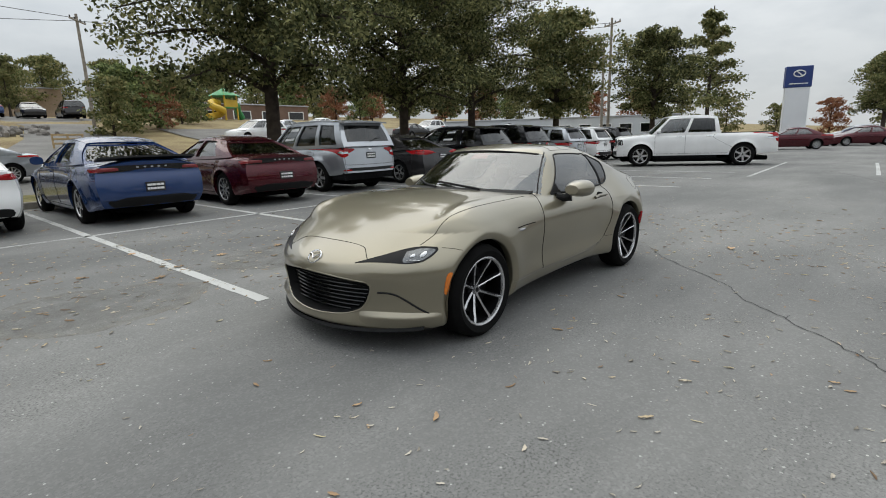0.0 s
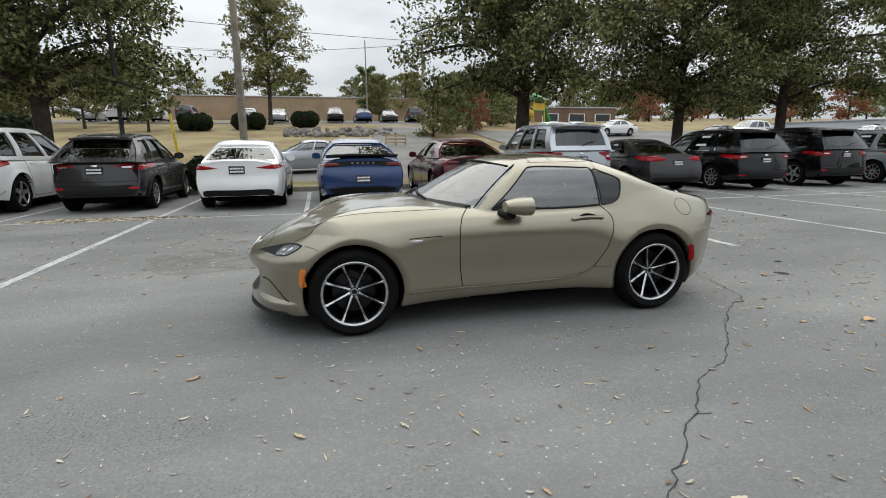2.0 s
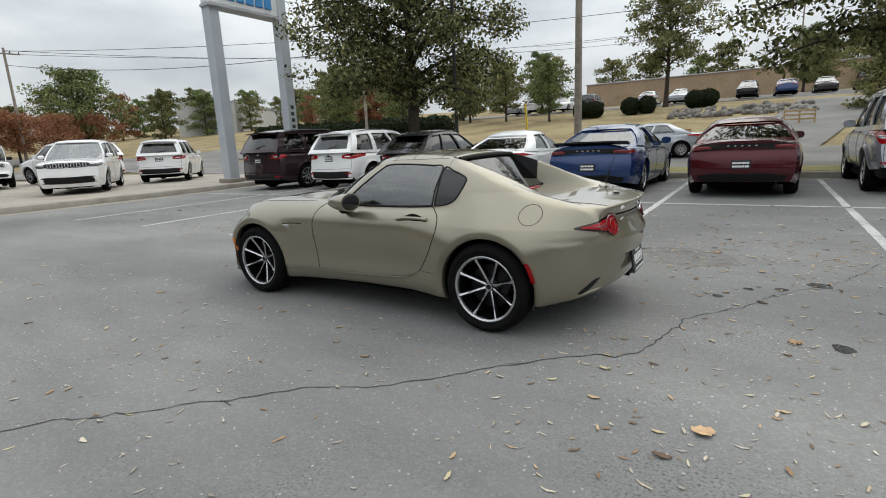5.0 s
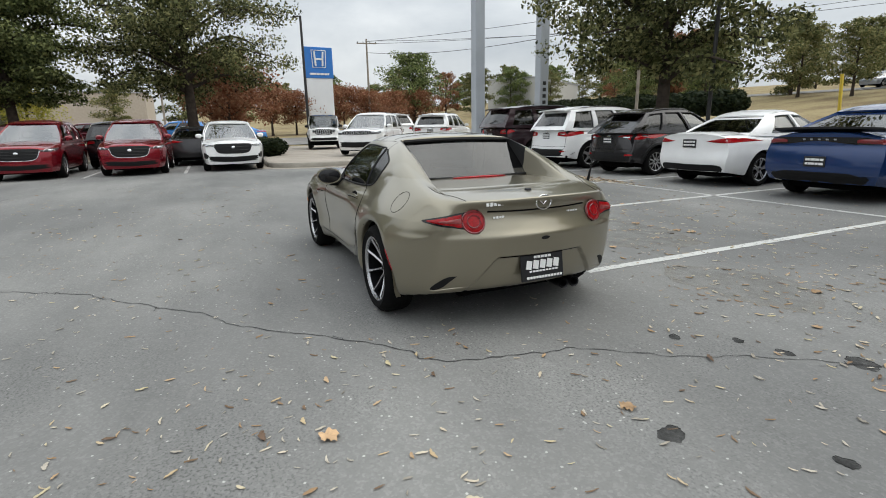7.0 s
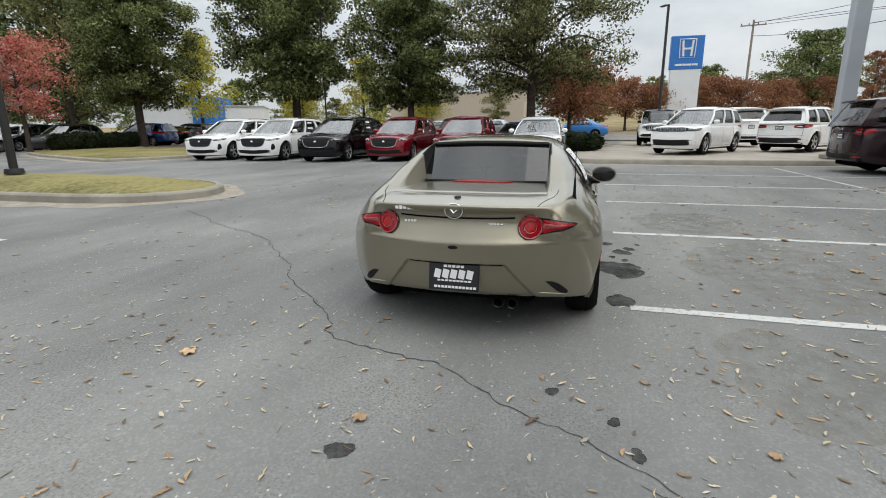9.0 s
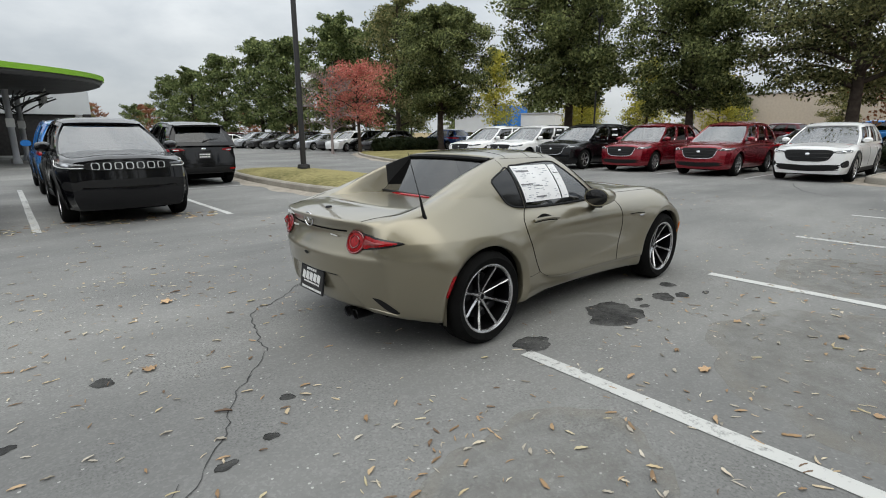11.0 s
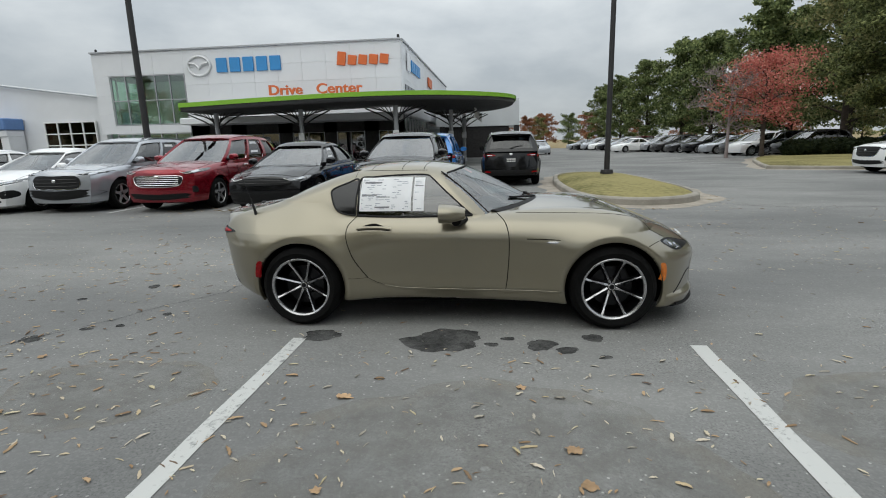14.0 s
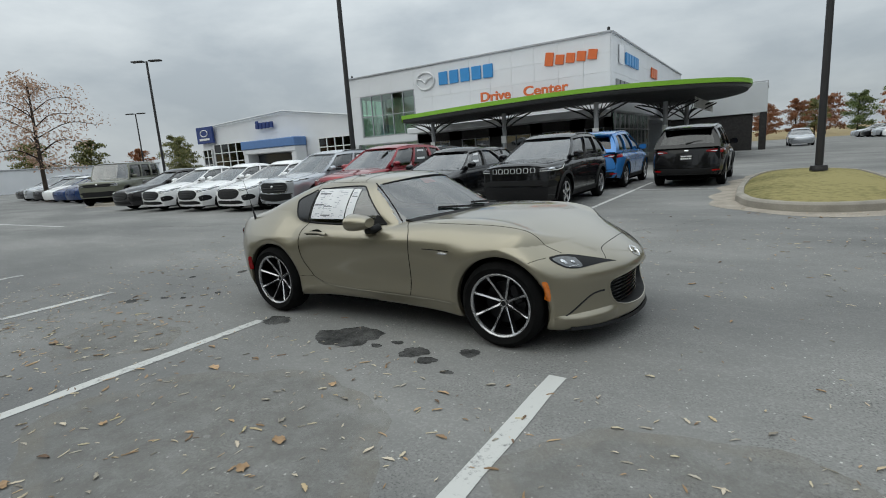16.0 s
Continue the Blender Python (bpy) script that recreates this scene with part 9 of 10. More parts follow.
def canopy():
    root = thing("drive_canopy", "long curved service canopy with a lime green edge on steel columns", "canopy", kind="structure")
    edge = smooth_line([(-17.2, 22.7, 0), (-12, 22.2, 0), (-7, 22.3, 0), (-3.2, 23.6, 0), (-0.6, 25.8, 0), (1.0, 28.6, 0), (1.5, 32, 0), (1.0, 36, 0), (-0.5, 39.5, 0), (-3.0, 42, 0)], 60)
    back = smooth_line([(-17.2, 27.6, 0), (-12, 27.8, 0), (-7.0, 28.2, 0), (-5.6, 29.0, 0), (-5.4, 32, 0), (-5.3, 36, 0), (-5.2, 39, 0), (-5.2, 42, 0)], 60)

    def z_at(p):
        return 3.80 + 0.30 * min(max((p.x + 17) / 14, 0), 1) + 0.22 * min(max((p.y - 24) / 8, 0), 1)
    rows = []
    for a, b in zip(edge, back):
        z = z_at(a)
        rows.append([(mix(a.x, b.x, t), mix(a.y, b.y, t), z - 0.02 + 0.25 * math.sin(t * 1.5)) for t in (0.0, 0.25, 0.6, 1.0)])
    part("roof_deck", Geo().sheet(rows, 0.06, flip=True), CLADG, root)
    # underside near-black and its edge dark grey: shade under the roof put into colour
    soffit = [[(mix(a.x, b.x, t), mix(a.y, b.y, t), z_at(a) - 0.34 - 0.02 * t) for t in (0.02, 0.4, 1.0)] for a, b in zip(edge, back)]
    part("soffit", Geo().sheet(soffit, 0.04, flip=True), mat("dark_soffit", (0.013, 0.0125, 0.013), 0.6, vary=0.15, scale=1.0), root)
    part("green_fascia", Geo().sheet([[(a.x, a.y, z_at(a) + h) for h in (-0.16, 0.0, 0.07)] for a in edge], 0.05), LIME, root)
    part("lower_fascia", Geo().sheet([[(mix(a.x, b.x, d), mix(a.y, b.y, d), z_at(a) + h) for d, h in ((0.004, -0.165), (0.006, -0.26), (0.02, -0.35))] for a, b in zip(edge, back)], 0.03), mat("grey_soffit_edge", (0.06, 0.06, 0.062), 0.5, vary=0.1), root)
    part("end_fascia", Geo().box((-17.2, 25.1, 3.66), (0.06, 4.9, 0.38), 0.02), LIME, root)
    for x, y in ((-16.35, 24.9), (-11.15, 24.95), (-5.4, 24.4), (-2.75, 29.5), (-2.2, 34.2)):
        z = 3.5
        c = part("column", Geo().tube([(x, y, 0), (x, y, z)], 0.13, 12), STEEL, root)
        part("column_collar", Geo().lathe([(0.2, 0.0), (0.2, 0.12), (0.15, 0.3)], 12, "z", (x, y, 0)), STEEL, c)
        for sx in (-1, 1):
            br = Geo()
            for j, t in enumerate((0.35, 0.6, 0.85, 1.1, 1.35, 1.6)):
                br.tube([(x + sx * 0.1, y, 2.62 + 0.09 * j), (x + sx * t, y, 3.46)], 0.030, 5)
            br.tube([(x + sx * 0.1, y, 2.55), (x + sx * 0.8, y, 2.98), (x + sx * 1.75, y, 3.40)], 0.045, 6)
            part("bracket", br, DARKSTEEL, c)
        part("column_sign", Geo().box((x, y - 0.15, 1.95), (0.34, 0.03, 0.42), 0.02), WHITEP, c)
    tr = Geo()
    for i in range(16):
        y0 = 29.5 + i * 0.55
        tr.tube([(-1.2 + 0.01 * i, y0, 3.05), (-1.2 + 0.01 * i, y0 + 0.27, 3.62)], 0.03, 5)
        tr.tube([(-1.2 + 0.01 * i, y0 + 0.27, 3.62), (-1.2 + 0.01 * i, y0 + 0.55, 3.05)], 0.03, 5)
    tr.tube([(-1.2, 29.5, 3.05), (-1.05, 38.3, 3.05)], 0.04, 6)
    part("truss", tr, WHITEP, root)
    t1 = words("Drive", 1.0, (-13.45, 23.4, 4.10), SIGNORANGE, root)
    t2 = words("Center", 1.0, (-9.9, 23.4, 4.15), SIGNORANGE, root)
    t1.matrix_basis = pose(-13.45, 28.5, 4.56, 90, 0, 0) @ Matrix.Diagonal((1.02, 0.86, 1, 1))
    t2.matrix_basis = pose(-9.85, 28.5, 4.56, 90, 0, 0) @ Matrix.Diagonal((1.05, 0.86, 1, 1))
    part("sign_rail", Geo().tube([(-14.8, 28.55, 4.52), (-8.1, 28.55, 4.52)], 0.03, 6), STEEL, root)
    return root


canopy()


def service_wing():
    root = thing("service_building", "low white service wing behind the canopy", "building", kind="structure")
    part("wall", Geo().box((-1.6, 47.5, 4.0), (7.6, 7, 2.3), 0.02), CLAD, root)
    part("fascia", Geo().box((-1.6, 43.9, 4.0), (7.7, 0.08, 2.3), 0.02), CLADG, root)
    # opening is a solid block; its shaded inside is only the dark colour
    part("door_opening", Geo().box((-1.9, 44.2, 1.45), (6.4, 0.3, 2.9), 0.02), DARKBRICK, root)
    for x in (-4.9, 2.0):
        part("pier", Geo().box((x, 44.1, 1.45), (0.5, 0.6, 2.9), 0.02), DARKBRICK, root)
    part("roof", Geo().box((-1.6, 47.5, 5.2), (7.7, 7.1, 0.12), 0.02), STEEL, root)
    return root


service_wing()


def second_showroom():
    root = thing("second_showroom", "low pale showroom with blue entrance band and gridded windows", "building", kind="structure")
    Y = 22.0
    g = Geo()
    pts = [(-38.6, 0.0), (-38.6, 4.75), (-27.8, 5.15), (-20.9, 4.2), (-20.9, 0.0)]
    g.slab(pts, -Y - 14, -Y - 0.2, Matrix.Rotation(radians(90), 4, "X"))
    part("wall", g, CLAD, root)
    part("roof_edge", Geo().tube([(-38.7, Y, 4.80), (-27.8, Y, 5.22), (-20.8, Y, 4.26)], 0.08, 6), CLADG, root)
    window_grid(root, -36.9, -32.0, 0.5, 3.35, Y + 0.1, 5, 4, GLASS_D, WHITEP)
    window_grid(root, -24.5, -21.4, 0.5, 3.0, Y + 0.1, 4, 4, GLASS_D, WHITEP)
    window_grid(root, -38.5, -37.3, 0.5, 3.0, Y + 0.1, 2, 4, GLASS_D, WHITEP)
    # no room here: a flat dark sheet close behind the panes paints its shade
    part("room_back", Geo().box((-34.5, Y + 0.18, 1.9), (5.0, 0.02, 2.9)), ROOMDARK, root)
    part("entrance_band", Geo().box((-28.8, Y - 0.45, 2.95), (6.0, 1.2, 0.62), 0.05), mat("pale_blue_band", (0.10, 0.20, 0.42), 0.4, vary=0.06), root)
    part("entrance_band", Geo().box((-28.8, Y - 0.42, 2.45), (5.9, 1.1, 0.38), 0.05), CLAD, root)
    for x in (-31.5, -26.1):
        part("entrance_pier", Geo().box((x, Y - 0.4, 1.15), (0.5, 1.0, 2.3), 0.02), CLAD, root)
    part("entrance_door", Geo().box((-28.8, Y - 0.03, 1.1), (4.6, 0.06, 2.2)), mat("dark_window_b", (0.03, 0.035, 0.04), 0.08, vary=0.1), root)
    sg = part("blue_sign", Geo().box((-37.6, Y - 0.1, 4.2), (2.2, 0.2, 1.35), 0.02), NAVY, root)
    part("sign_shape", Geo().tube([(-37.6 + 0.5 * math.cos(a), Y - 0.22, 4.35 + 0.26 * math.sin(a)) for a in np.linspace(0, 2 * math.pi, 25)], 0.04, 6, False), WHITEP, sg)
    part("sign_shape", Geo().box((-37.6, Y - 0.22, 3.85), (1.4, 0.03, 0.16)), WHITEP, sg)
    letter_bars(root, -31.0, -28.9, 4.15, 4.75, Y - 0.08, 5, NAVY, low=0.25, slant=4)
    root.matrix_basis = Matrix.Translation((1.8, -4.0, 1.33)) @ Matrix.Scale(1.36, 4) @ Matrix.Translation((-1.8, 4.0, -1.33))
    return root


second_showroom()


def pylon_sign(x, y, z0, top, w, panel_h, panel_m, label, turn, deep=0.5, pole=False):
    root = thing("pylon_sign", label, "sign", m=pose(x, y, z0, 0, 0, turn))
    part("column", Geo().box((0, 0, (top - panel_h) / 2), (deep, w * 0.92, top - panel_h), 0.03), CLAD, root)
    p = part("sign_panel", Geo().box((0, 0, top - panel_h / 2), (deep + 0.1, w, panel_h), 0.04), panel_m, root)
    for sx in (-1, 1):
        X = sx * (deep / 2 + 0.08)
        if panel_m == CYAN:
            e = Geo()
            for yy in (-0.42, 0.42):
                e.tube([(X, yy * 1.1, top - 0.45), (X, yy * 0.85, top - 1.9)], 0.10, 6)
            e.box((X, 0, top - 1.2), (0.05, 0.8, 0.18), 0.02)
            e.tube([(X, 0.75 * a, top - 1.18 + 0.85 * b) for a, b in ((-1, 1), (1, 1), (0.9, -1), (-0.9, -1), (-1, 1))], 0.05, 6)
            part("sign_shape", e, WHITEP, p)
            part("sign_lettering", bars(w * 0.7, 0.34, 1, 3, 0.04, 1.0).moved(Matrix.Translation((X, 0, top - panel_h + 0.42))), WHITEP, p)
        else:
            e = Geo().tube([(X, 0.42 * math.cos(a), top - 0.62 + 0.26 * math.sin(a)) for a in np.linspace(0, 2 * math.pi, 25)], 0.05, 6, False)
            e.tube([(X, 0.2, top - 0.8), (X, 0.0, top - 0.6), (X, -0.2, top - 0.45)], 0.05, 6)
            part("sign_shape", e, WHITEP, p)
            part("sign_lettering", bars(w * 0.7, 0.16, 1, 6, 0.04, 1.0).moved(Matrix.Translation((X, 0, top - panel_h + 0.3))), WHITEP, p)
    return root


pylon_sign(52.2, -9.6, 0.8, 8.9, 3.0, 3.1, CYAN, "tall white roadside pylon with a bright blue sign panel", 4)
pylon_sign(-51, -4.45, 0.3, 6.35, 2.0, 1.75, NAVY, "white roadside pylon with a navy sign panel", 22)


def gantry_sign():
    root = thing("gantry_sign", "two-legged roadside sign gantry with a white panel and blue letters", "sign")
    for x, y in ((14.55, -8.45), (14.40, -11.45)):
        lg = Geo().box((x, y, 3.6), (0.42, 0.42, 7.2), 0.02)
        part("leg", lg, GALV, root)
        part("leg_base", Geo().box((x, y, 0.24), (0.7, 0.7, 0.14), 0.02), CONCRETE, root)
    p = part("sign_panel", Geo().box((14.48, -9.95, 7.3), (0.5, 3.5, 1.7), 0.05), CLAD, root)
    part("panel_frame", Geo().box((14.48, -9.95, 6.42), (0.56, 3.56, 0.10), 0.02), STEEL, p)
    for sx in (-1, 1):
        for i in range(5):
            part("sign_letter", Geo().box((14.48 + sx * 0.27, -9.1 - 0.42 * i, 6.92), (0.06, 0.33, 0.5), 0.02), SIGNBLUE, p)
    side = Geo()
    for i in range(6):
        side.box((14.40 - 0.215, -11.45, 3.0 - 0.26 * i), (0.01, 0.16, 0.15), 0.0)
    part("leg_lettering", side, DARKSTEEL, root)
    return root


gantry_sign()


def light_pole(x, y, z, h, label, heads=2, r=0.085, colour=None, base=True, name="street_lamp"):
    root = thing(name, label, "street lamp", "parking lot lamps", m=pose(x, y, z, 0, 0, 30))
    col = colour or DARKSTEEL
    part("pole", Geo().tube([(0, 0, 0), (0, 0, h)], [r, r * 0.75], 12), col, root)
    if base:
        part("base_plate", Geo().lathe([(0.0, 0.12), (0.17, 0.12), (0.19, 0.05), (0.19, 0.0)], 16, "z"), col, root)
    for k in range(heads):
        sx = 1 if k % 2 == 0 else -1
        part("lamp_head", Geo().box((sx * 0.55, 0, h), (0.75, 0.34, 0.09), 0.03), col, root)
    return root


light_pole(3.62, 11.6, 0.33, 9.0, "tall dark lamp post on the grass island")
light_pole(-10.6, 10.7, 0.0, 9.0, "tall dark lamp post between parked cars", r=0.10)
light_pole(-29.7, 13.9, 0.0, 8.1, "dark twin-head lamp post beyond the cars")
light_pole(6.64, -12.1, 0.0, 9.0, "slim dark lamp post in the grass strip", r=0.065)
light_pole(-48, 22, 0.0, 7.0, "dark twin-head lamp post far off", r=0.07)
light_pole(42.4, -6.4, 0.5, 10.2, "tall dark lamp post by the pylon sign", heads=1, r=0.13)
light_pole(-10.6, 41.0, 0, 0.5, "short dark bollard post by the canopy", heads=0)
light_pole(24.8, 15.2, 0.0, 8.0, "slim dark lamp post among the trees", r=0.06)


def utility_pole(x, y, z, h, label, lean=0, arm=True, turn=0, r=0.15):
    root = thing("utility_pole", label, "utility pole", "utility poles", m=pose(x, y, z, lean, 0, turn))
    part("pole", Geo().tube([(0, 0, -0.3), (0, 0, h)], [r, r * 0.65], 10), PALEBARK, root)
    if arm:
        c = part("cross_arm", Geo().box((0, 0.05, h - 0.5), (2.3, 0.1, 0.12), 0.02), PALEBARK, root)
        for d in (-1.05, -0.4, 0.4, 1.05):
            part("insulator", Geo().lathe([(0.0, 0.16), (0.04, 0.14), (0.05, 0.0)], 8, "z", (d, 0.05, h - 0.44)), PLASTIC, c)
    return root


utility_pole(-8.9, -45.7, 1.9, 9.6, "weathered wooden utility pole with a cross arm", turn=50)
utility_pole(4.25, -18.3, -0.1, 12.0, "thick weathered wooden pole behind the parked cars", arm=False, r=0.17)
utility_pole(56.3, -16.2, 1.0, 10.5, "wooden utility pole with a cross arm by the road", turn=80)
utility_pole(-42.1, -17.5, 0.2, 11.2, "wooden utility pole with a double cross arm", turn=60)
utility_pole(-44, -19, 0.2, 9.5, "wooden utility pole beside another", arm=False)
utility_pole(-5.0, -62, 4.3, 10.0, "thin wooden pole up the side road", arm=False, r=0.1)
utility_pole(60, 6, 1.0, 9.0, "wooden utility pole far across the road", turn=80, r=0.12)
utility_pole(17.5, -20.0, 0.2, 7.5, "pale post on the grass bank", arm=False, r=0.10)


def wire(a, b, sag, label="thin sagging black overhead cable"):
    pts = [Vector(a).lerp(Vector(b), t) - Vector((0, 0, sag * 4 * t * (1 - t))) for t in np.linspace(0, 1, 21)]
    return solid("overhead_cable", Geo().tube(pts, 0.022, 5), DARKSTEEL, label, "cable", "overhead cables")


wire((56.3, -16.2, 11.2), (-8.9, -45.7, 11.2), 1.2)
wire((57.3, -16.2, 11.1), (12, -70, 14), 1.4)
wire((55.3, -16.0, 11.1), (10, -70, 13), 1.4)
wire((56.3, -16.2, 10.0), (17.5, -21, 7.0), 0.8)
wire((-8.9, -45.7, 11.0), (30, -72, 15), 1.0)
wire((-42.1, -17.5, 11.0), (-8.9, -45.7, 11.0), 1.0)
wire((-43.1, -17.5, 10.9), (-30, -60, 15), 1.0)


def far_block(name, x, y, z, sx, sy, h, material, label, turn=0, windows=0, roof=None):
    root = thing(name, label, "building", m=pose(x, y, z, 0, 0, turn), kind="structure")
    part("wall", Geo().box((0, 0, h / 2 - 0.5), (sx, sy, h + 1), 0.03), material, root)
    part("roof", Geo().box((0, 0, h + 0.06), (sx + 0.3, sy + 0.3, 0.16), 0.03), roof or STEEL, root)
    for i in range(windows):
        X = mix(-sx / 2, sx / 2, (i + 0.5) / windows)
        w = part("window", Geo().box((X, sy / 2 + 0.03, h * 0.45), (sx / windows * 0.55, 0.06, h * 0.4), 0.02), GLASS_D, root)
        part("frame", Geo().box((X, sy / 2 + 0.01, h * 0.45), (sx / windows * 0.62, 0.05, h * 0.46), 0.02), WHITEP, w)
    return root


far_block("school_building", 4, -92, 5.3, 40, 12, 4.4, TANWALL, "long flat-roofed tan brick building on the hill", 0)
for i in range(4):
    solid("white_door", Geo().box((-16.1, -89.5 - 1.6 * i, 7.6), (0.1, 0.9, 3.0), 0.02), WHITEP, "tall white door panel in the tan wall", "door", "doors of the tan building")
far_block("low_brown_building", -33, -72, 4.4, 22, 8, 2.6, BROWNWALL, "low brown brick building behind the playground", 0, 5)
far_block("white_store", -60, -33, 1.0, 30, 8, 2.6, CLADG, "long white commercial building beyond the trees", -60, 12)
far_block("blue_fronted_store", 54, 48, 0.0, 14, 10, 4.0, CLAD, "white store with a bright blue entrance block", -60, 0)
solid("blue_entrance", Geo().box((50.5, 45.0, 2.6), (3.4, 3.2, 5.0), 0.05), CYAN, "bright blue entrance block of a store", "entrance")
far_block("cream_store", 82, 20, 1.5, 12, 22, 5.0, mat("cream_wall", (0.46, 0.40, 0.34), 0.8, vary=0.08), "cream rendered store across the road", 0, 0)
far_block("grey_store", 88, -62, 4.0, 10, 26, 6.0, mat("pale_wall", (0.44, 0.44, 0.43), 0.8, vary=0.08), "long pale commercial building on the rise", 35)
far_block("white_warehouse", -84, 27, 0, 14, 24, 2.9, CLAD, "low white warehouse far behind parked cars", 0)


def playground():
    x, y = -27.2, -61.0
    z = terrain(x, y)
    root = thing("playground_tower", "green and yellow playground tower with slides", "playground", m=pose(x, y, z, 0, 0, 20))
    yel = mat("yellow_plastic", (0.55, 0.36, 0.03), 0.5, vary=0.08)
    grn = mat("green_plastic", (0.03, 0.24, 0.08), 0.5, vary=0.08)
    for sx in (-1, 1):
        for sy in (-1, 1):
            part("post", Geo().tube([(sx, sy, 0), (sx, sy, 3.2)], 0.10, 8), yel, root)
    part("platform", Geo().box((0, 0, 1.5), (2.2, 2.2, 0.12), 0.02), grn, root)
    part("roof", Geo().lathe([(1.9, 2.9), (1.6, 3.1), (0.0, 3.9)], 8, "z"), grn, root)
    part("tube_slide", Geo().tube(smooth_line([(1, 0, 2.0), (2.2, 0.2, 2.1), (3.0, 1.0, 1.6), (2.4, 1.8, 1.1), (1.8, 1.2, 0.8), (2.6, 0.6, 0.4), (3.6, 0.8, 0.25)], 30), 0.42, 10), yel, root)
    part("tube_slide", Geo().tube(smooth_line([(-1, 0, 2.0), (-2.0, 0, 1.9), (-2.8, -0.6, 1.2), (-3.6, -0.8, 0.4)], 16), 0.42, 10), grn, root)
    part("side_panel", Geo().box((0, 1.05, 2.0), (1.9, 0.06, 0.9), 0.02), yel, root)
    return root


playground()


def small_gate(x, y, z, turn, label):
    root = thing("timber_gate", label, "gate", m=pose(x, y, z, 0, 0, turn))
    wood = mat("pale_timber", (0.42, 0.30, 0.16), 0.8, vary=0.15)
    for d in (-0.75, 0.0, 0.75):
        part("post", Geo().box((d, 0, 0.42), (0.09, 0.07, 0.84), 0.01), wood, root)
    for h in (0.3, 0.55, 0.78):
        part("rail", Geo().box((0, 0.05, h), (1.6, 0.04, 0.11), 0.01), wood, root)


small_gate(1.5, -26.2, terrain(1.5, -26.2), 8, "small pale timber gate on the verge")
small_gate(-4.2, -33.0, terrain(-4.2, -33.0), 8, "small pale timber barrier on the side road")
solid("yellow_guard", Geo().tube([(7.0, -19.6, 0.1), (7.35, -19.9, 2.9)], 0.06, 8), mat("yellow_guard_plastic", (0.60, 0.42, 0.03), 0.5, vary=0.1), "leaning yellow cable guard at the roadside", "cable guard")
rk = random.Random(8)
rocks = Geo()
for i in range(150):
    x, y = rk.uniform(-5.5, 4.0), rk.uniform(-45, -40)
    z = terrain(x, y)
    r = rk.uniform(0.2, 0.5)
    rocks.box((x, y, z + r * 0.25), (r * 1.4, r, r * 0.8), r * 0.28, Euler((rk.uniform(0, 3), rk.uniform(0, 3), rk.uniform(0, 3))).to_matrix().to_4x4())
solid("rock_bank", rocks, mat("grey_rock", (0.17, 0.155, 0.14), 0.9, vary=0.2, island=0.35, bump=0.6, bscale=8), "bank of loose grey rocks on the slope", "rocks", kind="stuff")


# ---------------------------------------------------------------- paving details
patch("road", -120, 70, -23.6, -15.2, ROAD, "pale asphalt service road behind the parked row", 0.05)
patch("upper_lot", -12, 40, -60.5, -52.5, ROAD, "asphalt of the upper parking lot", 0.05)
g = Geo().grid([[(mix(a, b, t), y, terrain(mix(a, b, t), y) + 0.06) for t in np.linspace(0, 1, 5)] for y, a, b in ((-23.0, -4.5, 1.0), (-30, -6.0, -0.4), (-38, -8.0, -3.0), (-46, -9.0, -4.5), (-54, -9.5, -4.0), (-62, -9.0, -2.0), (-72, -10, 4))])
solid("side_road", g, ROAD, "asphalt side road climbing the slope", "road", kind="structure")
patch("lower_lot", -66, -13, -44, -29, ROAD, "asphalt of a parking lot beyond the trees", 0.06)
patch("far_road", 36, 47, -30, 60, ROAD, "asphalt road beyond the trees", 0.06)


def stripe(x0, y0, x1, y1, w=0.10, material=None, z=0.004, name="parking_line", label="worn white painted bay line on asphalt"):
    a, b = Vector((x0, y0, z)), Vector((x1, y1, z))
    d = (b - a).normalized()
    n = Vector((-d.y, d.x, 0)) * (w / 2)
    k = max(2, int((b - a).length / 0.25))
    rd = random.Random(int(x0 * 100 + y0 * 10))
    rows = []
    for i in range(k + 1):
        p = a.lerp(b, i / k)
        e0, e1 = rd.uniform(0.9, 1.06), rd.uniform(0.9, 1.06)
        rows.append([p + n * e0, p - n * e1])
    top_ = Geo().grid(rows, flip=True)
    return solid(name, top_, material or LINE, label, "road marking", "bay lines", kind="structure")


SP, X_0 = 2.70, -1.07
for k in range(-8, 5):
    x = X_0 + SP * k
    near = -1.08 if k < 3 else -1.15
    stripe(x, near, x, -6.15, 0.105, LINE_FRESH if k in (0, 1) else LINE)
    stripe(x, -6.15, x, -11.2, 0.10)
stripe(-25.0, -6.2, 12.6, -6.1, 0.10)
for k in range(7):
    x = -0.5 - 2.6 * k
    stripe(x, 5.9, x, 13.4, 0.10, LINE_FRESH if k == 0 else LINE)
stripe(-0.5, 10.9, 2.0, 10.95, 0.10)
for k in range(7):
    y = -0.1 + 2.67 * k
    stripe(13.3, y, 18.4, y, 0.10)
stripe(3.95, 7.45, 4.35, 7.5, 0.16, LINE_FRESH, 0.004, "paint_mark", "short white paint mark on asphalt")
stripe(-21, 2.2, -14.5, 2.4, 0.10), stripe(-21, -0.6, -13.0, -0.4, 0.10)


